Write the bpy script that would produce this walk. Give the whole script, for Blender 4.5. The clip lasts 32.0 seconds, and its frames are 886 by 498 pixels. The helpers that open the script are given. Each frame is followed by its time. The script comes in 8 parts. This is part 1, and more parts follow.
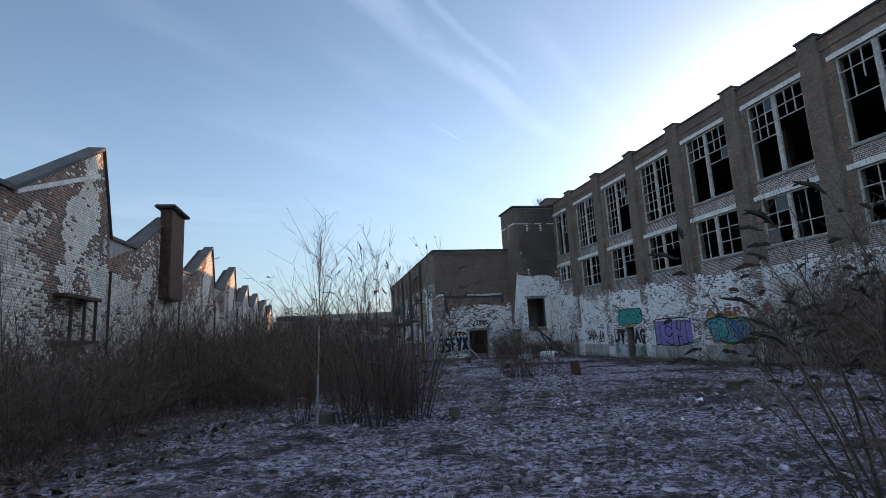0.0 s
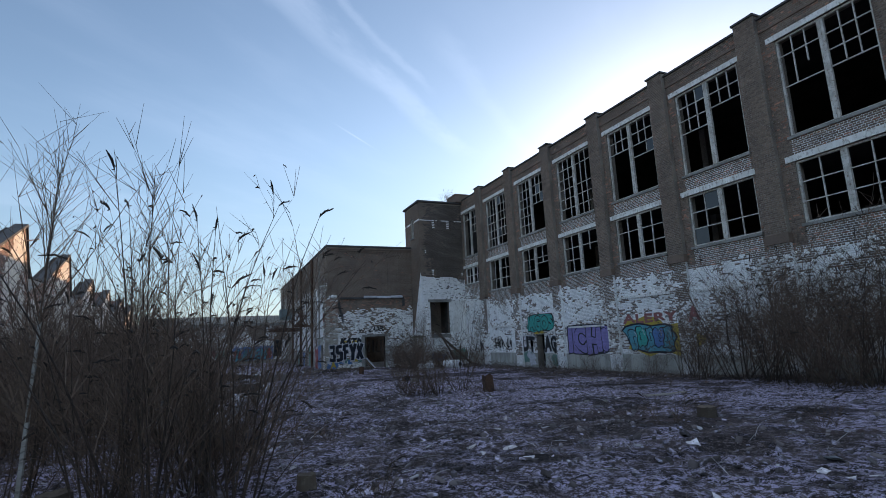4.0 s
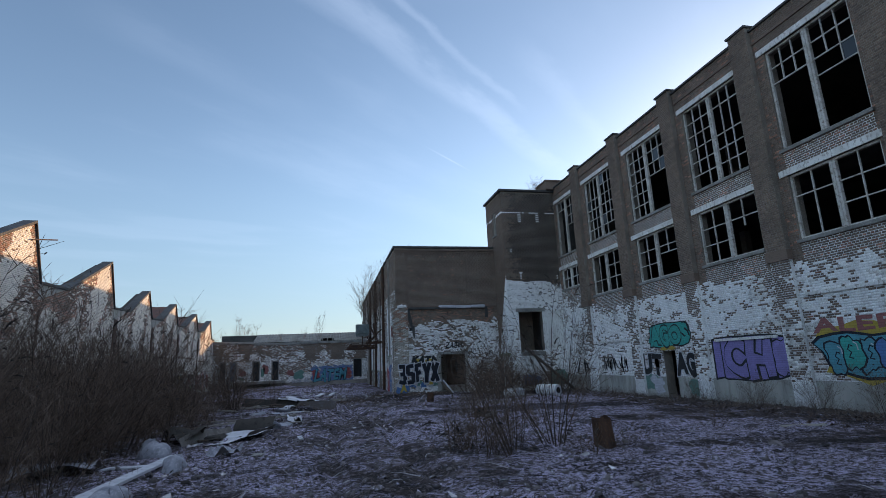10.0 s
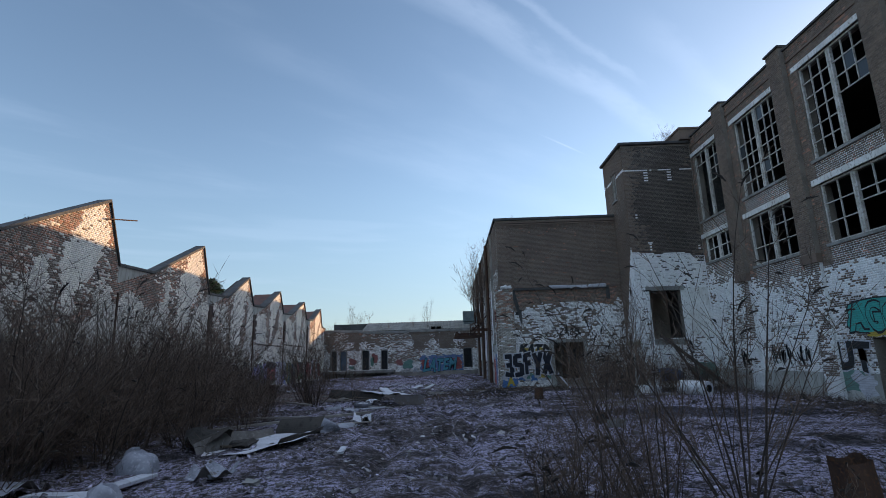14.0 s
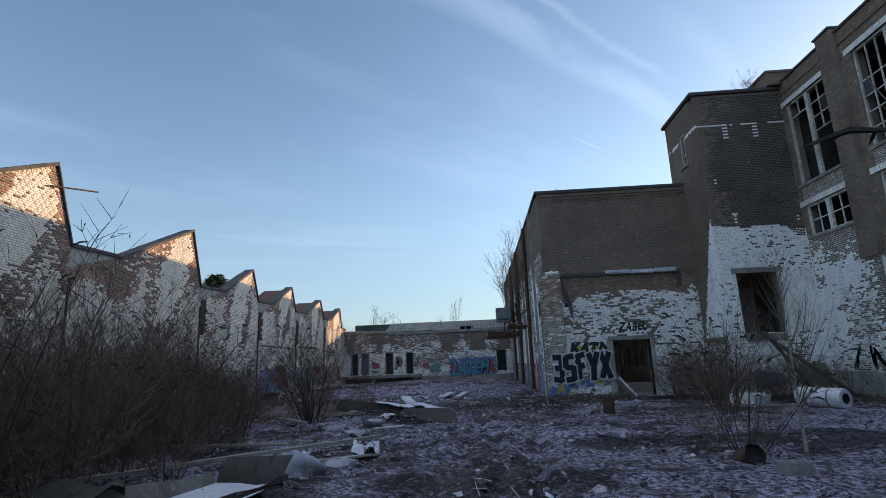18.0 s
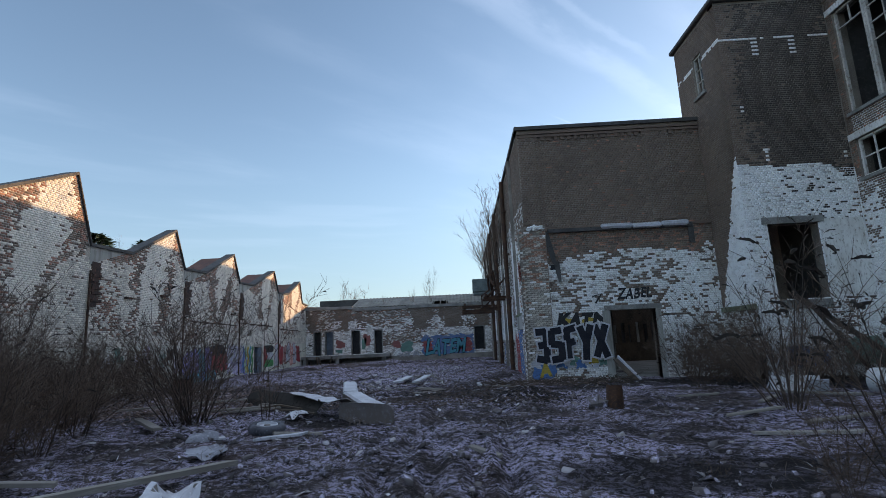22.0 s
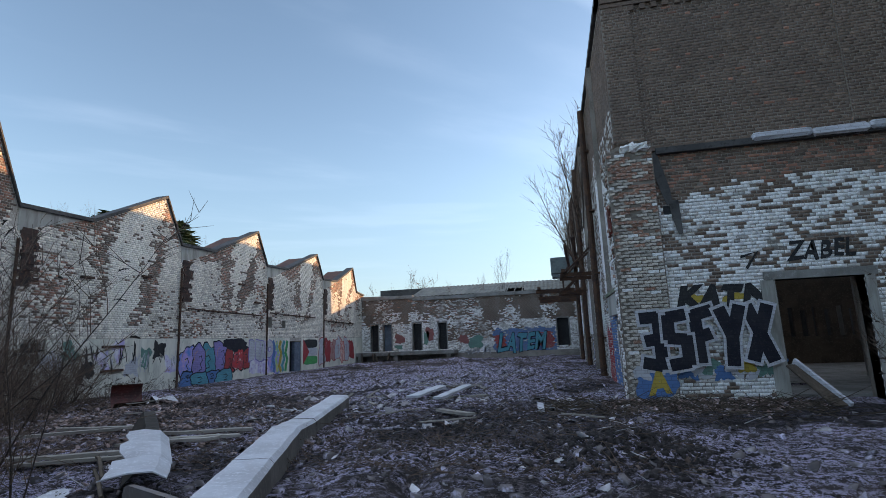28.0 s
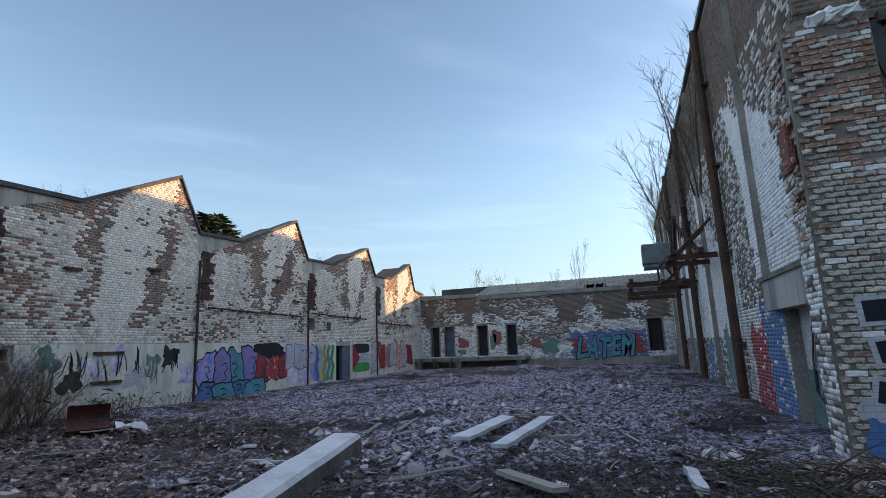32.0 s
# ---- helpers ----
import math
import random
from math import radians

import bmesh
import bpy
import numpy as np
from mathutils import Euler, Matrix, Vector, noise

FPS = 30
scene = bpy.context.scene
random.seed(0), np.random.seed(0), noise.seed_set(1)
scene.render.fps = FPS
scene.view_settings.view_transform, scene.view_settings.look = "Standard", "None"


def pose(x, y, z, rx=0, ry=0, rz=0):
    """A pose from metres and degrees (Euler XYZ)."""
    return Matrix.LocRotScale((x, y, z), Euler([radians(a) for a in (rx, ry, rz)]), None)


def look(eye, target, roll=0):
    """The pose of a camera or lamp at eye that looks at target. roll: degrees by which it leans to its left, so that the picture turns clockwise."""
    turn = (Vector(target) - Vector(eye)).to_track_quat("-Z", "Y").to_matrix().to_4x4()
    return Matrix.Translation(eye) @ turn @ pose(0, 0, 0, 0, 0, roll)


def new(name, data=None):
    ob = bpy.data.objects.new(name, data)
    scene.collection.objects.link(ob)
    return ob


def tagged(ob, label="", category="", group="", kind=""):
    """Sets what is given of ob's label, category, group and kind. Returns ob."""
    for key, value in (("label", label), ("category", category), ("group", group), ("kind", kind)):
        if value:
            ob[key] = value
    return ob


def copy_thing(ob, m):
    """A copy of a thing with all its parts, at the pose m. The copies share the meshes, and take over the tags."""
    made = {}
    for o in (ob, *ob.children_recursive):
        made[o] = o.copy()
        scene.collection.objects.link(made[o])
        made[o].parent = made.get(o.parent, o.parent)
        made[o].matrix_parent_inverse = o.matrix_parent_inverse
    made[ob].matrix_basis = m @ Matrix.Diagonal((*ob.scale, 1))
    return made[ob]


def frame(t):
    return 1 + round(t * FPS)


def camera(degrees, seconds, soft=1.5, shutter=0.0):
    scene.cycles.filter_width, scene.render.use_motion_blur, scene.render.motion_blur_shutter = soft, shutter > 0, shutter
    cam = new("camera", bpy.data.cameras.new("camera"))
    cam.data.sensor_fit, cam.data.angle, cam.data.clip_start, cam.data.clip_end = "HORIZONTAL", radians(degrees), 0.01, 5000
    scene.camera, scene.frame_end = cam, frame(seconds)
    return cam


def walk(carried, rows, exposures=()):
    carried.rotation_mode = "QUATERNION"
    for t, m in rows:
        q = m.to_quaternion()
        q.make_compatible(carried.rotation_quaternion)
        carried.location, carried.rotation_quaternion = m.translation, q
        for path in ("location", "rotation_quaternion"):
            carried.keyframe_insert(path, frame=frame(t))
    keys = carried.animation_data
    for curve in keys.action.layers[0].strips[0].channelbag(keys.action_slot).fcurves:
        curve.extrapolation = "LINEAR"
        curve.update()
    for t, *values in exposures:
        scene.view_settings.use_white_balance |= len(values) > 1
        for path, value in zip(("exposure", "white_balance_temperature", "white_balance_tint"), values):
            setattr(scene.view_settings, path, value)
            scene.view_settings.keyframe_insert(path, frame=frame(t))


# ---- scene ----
cam = camera(81.8, 32.0, soft=0.5)
METRES, EYE, TILT, LEAN, TURN = 38.5, 1.5, 0.0, 0.0, -12.7
ROWS = [
    (0.0, 0.0, 0.0, 0.0, 0.51, 9.76, 2.99),
    (0.5, -0.0026, 0.0161, 0.0, -0.32, 10.35, 3.05),
    (1.0, -0.0051, 0.0311, -0.0003, -2.22, 10.32, 2.97),
    (1.5, -0.005, 0.0454, -0.0004, -4.63, 9.91, 2.91),
    (2.0, -0.0026, 0.0594, 0.0003, -6.54, 9.75, 2.85),
    (2.5, 0.0003, 0.0742, 0.0002, -8.43, 9.62, 2.68),
    (3.0, 0.0056, 0.0885, 0.0002, -10.14, 9.68, 2.73),
    (3.5, 0.0096, 0.1026, 0.0002, -10.32, 9.71, 2.67),
    (5.5, 0.0256, 0.1627, -0.0009, -11.7, 11.1, 2.56),
    (6.0, 0.0295, 0.1772, -0.0022, -12.0, 11.17, 2.49),
    (6.5, 0.0346, 0.1912, -0.0028, -12.19, 11.22, 2.43),
    (7.0, 0.0395, 0.2057, -0.0032, -11.89, 11.26, 2.4),
    (7.5, 0.043, 0.2217, -0.0036, -10.81, 11.44, 2.32),
    (8.0, 0.0477, 0.2381, -0.0041, -9.94, 11.6, 2.36),
    (8.5, 0.0516, 0.2533, -0.0043, -7.77, 11.79, 2.45),
    (9.0, 0.0551, 0.2686, -0.004, -6.07, 11.99, 2.45),
    (9.5, 0.0581, 0.284, -0.0035, -3.05, 12.22, 2.45),
    (10.0, 0.0594, 0.3002, -0.0031, 0.37, 12.56, 2.41),
    (10.5, 0.0614, 0.3162, -0.0033, 3.2, 13.18, 2.44),
    (11.0, 0.0634, 0.3324, -0.0035, 6.57, 13.94, 2.32),
    (11.5, 0.0657, 0.3473, -0.003, 7.92, 14.16, 2.26),
    (12.0, 0.0693, 0.3616, -0.0028, 8.76, 13.74, 2.26),
    (12.5, 0.0714, 0.3757, -0.0033, 9.51, 13.28, 2.1),
    (13.0, 0.0727, 0.3898, -0.0043, 10.28, 12.58, 2.02),
    (13.5, 0.0729, 0.4051, -0.0057, 12.07, 12.37, 1.96),
    (14.0, 0.0712, 0.4201, -0.006, 13.61, 12.07, 1.82),
    (14.5, 0.0689, 0.4368, -0.008, 15.35, 11.78, 1.85),
    (16.5, 0.0489, 0.497, -0.0072, 16.96, 11.92, 1.66),
    (17.0, 0.0428, 0.5131, -0.0071, 16.98, 12.32, 1.84),
    (17.5, 0.0376, 0.5289, -0.007, 17.02, 12.63, 1.96),
    (18.0, 0.0337, 0.5457, -0.0075, 16.71, 12.55, 2.16),
    (18.5, 0.0291, 0.5619, -0.0074, 16.52, 12.12, 2.27),
    (19.0, 0.0279, 0.5784, -0.0076, 14.95, 11.34, 2.48),
    (19.5, 0.0273, 0.5941, -0.0074, 14.16, 10.51, 2.61),
    (20.0, 0.0276, 0.6111, -0.0078, 13.44, 10.39, 2.58),
    (20.5, 0.028, 0.6278, -0.0086, 13.28, 10.34, 2.57),
    (21.0, 0.0266, 0.6444, -0.0095, 13.54, 10.2, 2.51),
    (21.5, 0.0252, 0.6614, -0.0104, 14.15, 10.18, 2.62),
    (22.0, 0.0219, 0.6784, -0.0111, 14.94, 10.24, 2.54),
    (22.5, 0.0184, 0.6942, -0.0108, 15.37, 10.32, 2.51),
    (23.0, 0.0148, 0.7099, -0.011, 15.93, 10.31, 2.55),
    (23.5, 0.012, 0.7256, -0.0111, 16.15, 10.19, 2.58),
    (24.0, 0.0114, 0.7417, -0.0112, 16.25, 10.06, 2.68),
    (24.5, 0.0095, 0.758, -0.012, 16.77, 9.97, 2.64),
    (25.0, 0.0095, 0.7736, -0.012, 17.16, 9.6, 2.76),
    (25.5, 0.0095, 0.7895, -0.0123, 18.42, 9.58, 2.84),
    (27.5, 0.0048, 0.8496, -0.014, 23.12, 10.12, 2.46),
    (28.0, 0.0019, 0.8646, -0.0146, 24.89, 10.18, 2.29),
    (28.5, -0.0009, 0.8796, -0.0145, 25.88, 10.21, 2.25),
    (29.0, -0.0048, 0.8935, -0.0142, 26.77, 10.25, 2.24),
    (29.5, -0.0112, 0.9066, -0.0129, 27.64, 10.24, 2.23),
    (30.0, -0.016, 0.9203, -0.0126, 28.02, 10.16, 2.45),
    (30.5, -0.0217, 0.933, -0.0128, 28.66, 10.14, 2.38),
    (31.0, -0.0283, 0.9463, -0.0134, 29.21, 10.38, 2.26),
    (31.5, -0.0356, 0.9591, -0.0135, 30.54, 10.66, 2.21),
    (32.0, -0.0442, 0.9699, -0.0127, 32.62, 10.82, 2.15),
]
EXPOSE = 1.30
walk(cam, [(t, pose(0, 0, EYE, TILT, LEAN, TURN) @ pose(METRES * x, METRES * y, METRES * z, 90 + pitch, roll, yaw)) for t, x, y, z, yaw, pitch, roll in ROWS],
     exposures=[(0.0, EXPOSE - 0.08, 6600, 15), (10.0, EXPOSE - 0.12, 6450, 14), (18.0, EXPOSE - 0.08, 6500, 13), (27.0, EXPOSE + 0.24, 6800, 13), (32.0, EXPOSE + 0.28, 6800, 13)])

# ---- sky, contrails and the low winter sun behind the factory ----
SUN_AZ, SUN_EL = 52.0, 8.6          # degrees from +y towards +x, and above the horizon
SKY, SUN = 0.12, 1.9
world = bpy.data.worlds.new("world")
scene.world = world
world.use_nodes = True
wt = world.node_tree
wt.nodes.clear()


def node(nt, kind, ins=None, **props):
    n = nt.nodes.new(kind)
    if "operation" in props:
        n.operation = props["operation"]
    if "use_clamp" in props:
        n.use_clamp = props["use_clamp"]
    if "data_type" in props:
        n.data_type, n.blend_type = props["data_type"], props["blend_type"]
    if "interpolation_type" in props:
        n.interpolation_type = props["interpolation_type"]
    if "sky_type" in props:
        n.sky_type, n.sun_disc, n.sun_elevation, n.sun_rotation = props["sky_type"], props["sun_disc"], props["sun_elevation"], props["sun_rotation"]
    for k, v in (ins or {}).items():
        if hasattr(v, "is_output"):
            nt.links.new(v, n.inputs[k])
        elif isinstance(v, bpy.types.Node):
            nt.links.new(v.outputs[0], n.inputs[k])
        else:
            n.inputs[k].default_value = v
    return n


def calc(nt, op, a, b=0.0, clamp=False):
    return node(nt, "ShaderNodeMath", {0: a, 1: b}, operation=op, use_clamp=clamp).outputs[0]


def blend(nt, fac, a, b, mode="MIX"):
    return node(nt, "ShaderNodeMix", {0: fac, 6: a, 7: b}, data_type="RGBA", blend_type=mode).outputs[2]


def ramp(nt, fac, lo, hi):
    return node(nt, "ShaderNodeMapRange", {0: fac, 1: lo, 2: hi, 3: 0.0, 4: 1.0}, interpolation_type="SMOOTHSTEP").outputs[0]


def build_sky():
    sky = node(wt, "ShaderNodeTexSky", sky_type="NISHITA", sun_disc=False, sun_elevation=radians(SUN_EL), sun_rotation=radians(SUN_AZ))
    sky.altitude, sky.air_density, sky.dust_density, sky.ozone_density = 50, 0.85, 0.22, 1.2
    way = node(wt, "ShaderNodeTexCoord").outputs["Generated"]
    s = node(wt, "ShaderNodeSeparateXYZ", {0: way})
    up = calc(wt, "MAXIMUM", s.outputs[2], 0.03)
    px, py = calc(wt, "DIVIDE", s.outputs[0], up), calc(wt, "DIVIDE", s.outputs[1], up)
    along = calc(wt, "ADD", calc(wt, "MULTIPLY", px, 0.72), calc(wt, "MULTIPLY", py, 0.69))
    across = calc(wt, "ADD", calc(wt, "MULTIPLY", px, -0.69), calc(wt, "MULTIPLY", py, 0.72))
    flat = node(wt, "ShaderNodeCombineXYZ", {0: calc(wt, "MULTIPLY", along, 0.9), 1: calc(wt, "MULTIPLY", across, 2.2), 2: 0.3})
    puff = node(wt, "ShaderNodeTexNoise", {"Vector": flat.outputs[0], "Scale": 2.6, "Detail": 7.0, "Roughness": 0.62}).outputs[0]
    wide = node(wt, "ShaderNodeTexNoise", {"Vector": flat.outputs[0], "Scale": 0.9, "Detail": 5.0, "Roughness": 0.55}).outputs[0]
    bent = calc(wt, "ADD", across, calc(wt, "MULTIPLY", calc(wt, "SUBTRACT", puff, 0.5), 0.16))
    total = calc(wt, "MULTIPLY", ramp(wt, wide, 0.50, 0.80), 0.12)
    for r, w, amount, s0, s1 in ((0.905, 0.085, 0.26, 0.2, 2.7), (0.765, 0.035, 0.20, 0.2, 1.9), (1.285, 0.010, 0.40, 1.8, 2.3),
                                 (1.47, 0.14, 0.07, 0.4, 1.4), (0.585, 0.07, 0.12, 1.3, 3.2), (1.9, 0.25, 0.10, 1.0, 6.0)):
        off = calc(wt, "DIVIDE", calc(wt, "ABSOLUTE", calc(wt, "SUBTRACT", bent if w > 0.015 else across, r)), w)
        line = calc(wt, "SUBTRACT", 1.0, ramp(wt, off, 0.1, 1.0))
        ends = calc(wt, "MULTIPLY", ramp(wt, along, s0, s0 + 0.3), calc(wt, "SUBTRACT", 1.0, ramp(wt, along, s1 - 0.35, s1)))
        rough = calc(wt, "MULTIPLY", line, calc(wt, "ADD", -0.35, calc(wt, "MULTIPLY", puff, 2.3), True))
        total = calc(wt, "ADD", total, calc(wt, "MULTIPLY", calc(wt, "MULTIPLY", rough, ends), amount))
    # thin cloud streaks low over the horizon
    lowv = node(wt, "ShaderNodeMapping", {"Vector": way, "Scale": (1.2, 1.2, 14.0)}).outputs[0]
    low = node(wt, "ShaderNodeTexNoise", {"Vector": lowv, "Scale": 2.0, "Detail": 4.0, "Roughness": 0.5}).outputs[0]
    band = calc(wt, "MULTIPLY", ramp(wt, s.outputs[2], 0.02, 0.08), calc(wt, "SUBTRACT", 1.0, ramp(wt, s.outputs[2], 0.16, 0.34)))
    total = calc(wt, "ADD", total, calc(wt, "MULTIPLY", calc(wt, "MULTIPLY", ramp(wt, low, 0.5, 0.68), band), 0.25))
    # the unseen sky overhead is brightened to lift the light on the ground
    zenith_lift = calc(wt, "MULTIPLY", ramp(wt, s.outputs[2], 0.60, 0.86), calc(wt, "ADD", 0.55, calc(wt, "MULTIPLY", wide, 0.6)))
    total = calc(wt, "MINIMUM", calc(wt, "ADD", total, zenith_lift), 0.85)
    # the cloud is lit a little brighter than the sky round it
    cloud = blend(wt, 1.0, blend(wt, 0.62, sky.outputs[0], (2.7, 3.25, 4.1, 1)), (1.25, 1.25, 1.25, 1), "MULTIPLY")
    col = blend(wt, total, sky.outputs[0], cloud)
    # pale winter haze all round the horizon
    haze = calc(wt, "MULTIPLY", calc(wt, "SUBTRACT", 1.0, ramp(wt, s.outputs[2], 0.0, 0.40)), 0.68)
    col = blend(wt, haze, col, (0.95, 1.46, 2.0, 1))
    # the bright aureole of thin cirrus round the sun
    az, el = radians(SUN_AZ), radians(SUN_EL)
    toward = node(wt, "ShaderNodeVectorMath", {0: way, 1: (math.sin(az) * math.cos(el), math.cos(az) * math.cos(el), math.sin(el))}, operation="DOT_PRODUCT").outputs["Value"]
    toward = calc(wt, "MAXIMUM", toward, 0.0)
    for power, tint in ((34.0, (5.2, 4.5, 3.7)), (5.0, (0.40, 0.36, 0.29))):
        k = calc(wt, "POWER", toward, power)
        glow = node(wt, "ShaderNodeCombineColor", {0: calc(wt, "MULTIPLY", k, tint[0]), 1: calc(wt, "MULTIPLY", k, tint[1]), 2: calc(wt, "MULTIPLY", k, tint[2])}).outputs[0]
        col = blend(wt, 1.0, col, glow, "ADD")
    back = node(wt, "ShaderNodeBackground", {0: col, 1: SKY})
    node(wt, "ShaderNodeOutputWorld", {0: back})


build_sky()
az, el = radians(SUN_AZ), radians(SUN_EL)
to_sun = Vector((math.sin(az) * math.cos(el), math.cos(az) * math.cos(el), math.sin(el)))
sun = new("sun", bpy.data.lights.new("sun", "SUN"))
sun.data.energy, sun.data.angle, sun.data.color = SUN, radians(0.53), (1.0, 0.64, 0.34)
sun.matrix_world = look(to_sun * 200, (0, 0, 0))

# ---- materials ----


def surface(name, cols, scale=1.5, fine=18.0, rough=0.85, bump=0.3, grit=0.01, island=0.0, metal=0.0, stretch=(1, 1, 1), per_object=0.0, spec=0.35, streak=0.0, speck=(0.5, 0.72)):
    """Three colours mixed by a coarse and a fine noise, with bump; island, per_object: how much single pieces differ."""
    m = bpy.data.materials.new(name)
    m.use_nodes = True
    nt = m.node_tree
    b = nt.nodes["Principled BSDF"]
    pos = node(nt, "ShaderNodeMapping", {"Vector": node(nt, "ShaderNodeTexCoord").outputs["Object"], "Scale": stretch}).outputs[0]
    big = node(nt, "ShaderNodeTexNoise", {"Vector": pos, "Scale": scale, "Detail": 6.0, "Roughness": 0.6}).outputs[0]
    small = node(nt, "ShaderNodeTexNoise", {"Vector": pos, "Scale": fine, "Detail": 4.0, "Roughness": 0.65}).outputs[0]
    c = blend(nt, ramp(nt, big, 0.36, 0.64), (*cols[0], 1), (*cols[1], 1))
    c = blend(nt, ramp(nt, small, *speck), c, (*cols[2], 1))
    if streak:
        run = node(nt, "ShaderNodeMapping", {"Vector": node(nt, "ShaderNodeTexCoord").outputs["Object"], "Scale": (1.6, 1.6, 0.22)}).outputs[0]
        dirt = ramp(nt, node(nt, "ShaderNodeTexNoise", {"Vector": run, "Scale": 1.7, "Detail": 7.0, "Roughness": 0.7}).outputs[0], 0.44, 0.70)
        c = blend(nt, calc(nt, "MULTIPLY", dirt, streak), c, (0.11, 0.092, 0.078, 1))
    if island or per_object:
        r = node(nt, "ShaderNodeNewGeometry").outputs["Random Per Island"] if island else node(nt, "ShaderNodeObjectInfo").outputs["Random"]
        amount = island or per_object
        k = calc(nt, "ADD", 1.0 - amount, calc(nt, "MULTIPLY", r, 2 * amount))
        kk = node(nt, "ShaderNodeCombineColor", {0: k, 1: k, 2: k}).outputs[0]
        c = blend(nt, 1.0, c, kk, "MULTIPLY")
    nt.links.new(c, b.inputs["Base Color"])
    b.inputs["Metallic"].default_value = metal
    b.inputs["Specular IOR Level"].default_value = spec
    nt.links.new(calc(nt, "ADD", rough - 0.12, calc(nt, "MULTIPLY", small, 0.24), True), b.inputs["Roughness"])
    if bump:
        h = calc(nt, "ADD", small, calc(nt, "MULTIPLY", big, 1.5))
        nt.links.new(node(nt, "ShaderNodeBump", {"Height": h, "Strength": bump, "Distance": grit}).outputs[0], b.inputs["Normal"])
    return m


BRICK = surface("brick_brown", [(0.215, 0.150, 0.112), (0.145, 0.103, 0.080), (0.30, 0.215, 0.16)], 0.9, 22, island=0.24, bump=0.5, streak=0.4)
BRICK_RED = surface("brick_red", [(0.40, 0.19, 0.125), (0.27, 0.135, 0.095), (0.46, 0.28, 0.2)], 0.9, 22, island=0.28, bump=0.5, streak=0.4)
BRICK_SOOT = surface("brick_sooty", [(0.160, 0.114, 0.088), (0.205, 0.145, 0.110), (0.105, 0.08, 0.066)], 0.7, 22, island=0.12, bump=0.5)
BRICK_WHITE = surface("brick_whitewashed", [(0.95, 0.94, 0.92), (0.90, 0.88, 0.86), (0.72, 0.67, 0.62)], 1.3, 26, island=0.06, bump=0.5, streak=0.12, speck=(0.46, 0.66))
BRICK_GREY = surface("brick_worn_whitewash", [(0.70, 0.67, 0.62), (0.48, 0.44, 0.40), (0.84, 0.82, 0.79)], 1.6, 26, island=0.26, bump=0.5, streak=0.35, speck=(0.46, 0.66))
MORTAR = surface("mortar", [(0.36, 0.32, 0.28), (0.20, 0.175, 0.15), (0.46, 0.42, 0.37)], 0.8, 30, bump=0.4)
LIME_MORTAR = surface("limed_shed_mortar", [(0.60, 0.54, 0.46), (0.36, 0.31, 0.26), (0.70, 0.65, 0.57)], 0.9, 28, bump=0.4, streak=0.3)
LIMEWASH = surface("limewashed_mortar", [(0.88, 0.87, 0.85), (0.72, 0.70, 0.67), (0.34, 0.30, 0.27)], 1.4, 16, bump=0.4, streak=0.3)
WHITEWASH = surface("thick_whitewash", [(0.95, 0.94, 0.92), (0.90, 0.88, 0.85), (0.66, 0.61, 0.56)], 1.2, 16, bump=0.4, streak=0.15, speck=(0.56, 0.72))
MORTAR_DARK = surface("mortar_grey", [(0.27, 0.228, 0.185), (0.165, 0.137, 0.112), (0.35, 0.30, 0.25)], 0.8, 30, bump=0.4)
# shed limewash and dado: the wall's warm light is put into these creams
BRICK_CREAM = surface("brick_cream_limewash", [(0.82, 0.74, 0.63), (0.64, 0.56, 0.46), (0.90, 0.85, 0.76)], 1.6, 26, island=0.22, bump=0.5, streak=0.3, speck=(0.46, 0.66))
BRICK_CREAM_THICK = surface("brick_thick_cream_limewash", [(0.93, 0.86, 0.75), (0.84, 0.76, 0.65), (0.74, 0.64, 0.52)], 1.6, 26, island=0.07, bump=0.5, streak=0.15, speck=(0.5, 0.7))
BRICK_TAR = surface("brick_tar_stained", [(0.085, 0.066, 0.055), (0.055, 0.044, 0.038), (0.13, 0.10, 0.082)], 0.6, 22, island=0.18, bump=0.5)
DADO = surface("stained_pale_render", [(0.84, 0.79, 0.68), (0.66, 0.64, 0.54), (0.46, 0.46, 0.38)], 0.9, 7, bump=0.4, stretch=(1, 1, 0.6), streak=0.28, speck=(0.55, 0.75))
PLASTER = surface("weathered_render", [(0.5, 0.48, 0.43), (0.36, 0.345, 0.31), (0.42, 0.43, 0.37)], 0.7, 7, bump=0.4, stretch=(1, 1, 0.45), streak=0.6)
CONCRETE = surface("concrete", [(0.30, 0.29, 0.27), (0.19, 0.18, 0.16), (0.36, 0.35, 0.32)], 1.2, 14, bump=0.4, streak=0.4)
MOSSY = surface("mossy_concrete", [(0.20, 0.21, 0.14), (0.12, 0.13, 0.07), (0.30, 0.29, 0.24)], 2.5, 14, bump=0.5)
WHITE_PAINT = surface("flaking_white_paint", [(0.82, 0.80, 0.76), (0.66, 0.63, 0.58), (0.32, 0.27, 0.22)], 2.0, 12, bump=0.3, rough=0.6, stretch=(1, 1, 0.5))
BAR_PAINT = surface("weathered_window_paint", [(0.64, 0.61, 0.56), (0.44, 0.41, 0.36), (0.22, 0.16, 0.12)], 2.5, 12, bump=0.2, rough=0.65)
FLASHING = surface("dark_roof_flashing", [(0.055, 0.052, 0.05), (0.09, 0.085, 0.08), (0.035, 0.03, 0.03)], 1.2, 9, rough=0.7, bump=0.2)
TAR = surface("tarred_roof", [(0.06, 0.055, 0.05), (0.09, 0.08, 0.07), (0.045, 0.04, 0.035)], 0.8, 8, rough=0.95, spec=0.08)
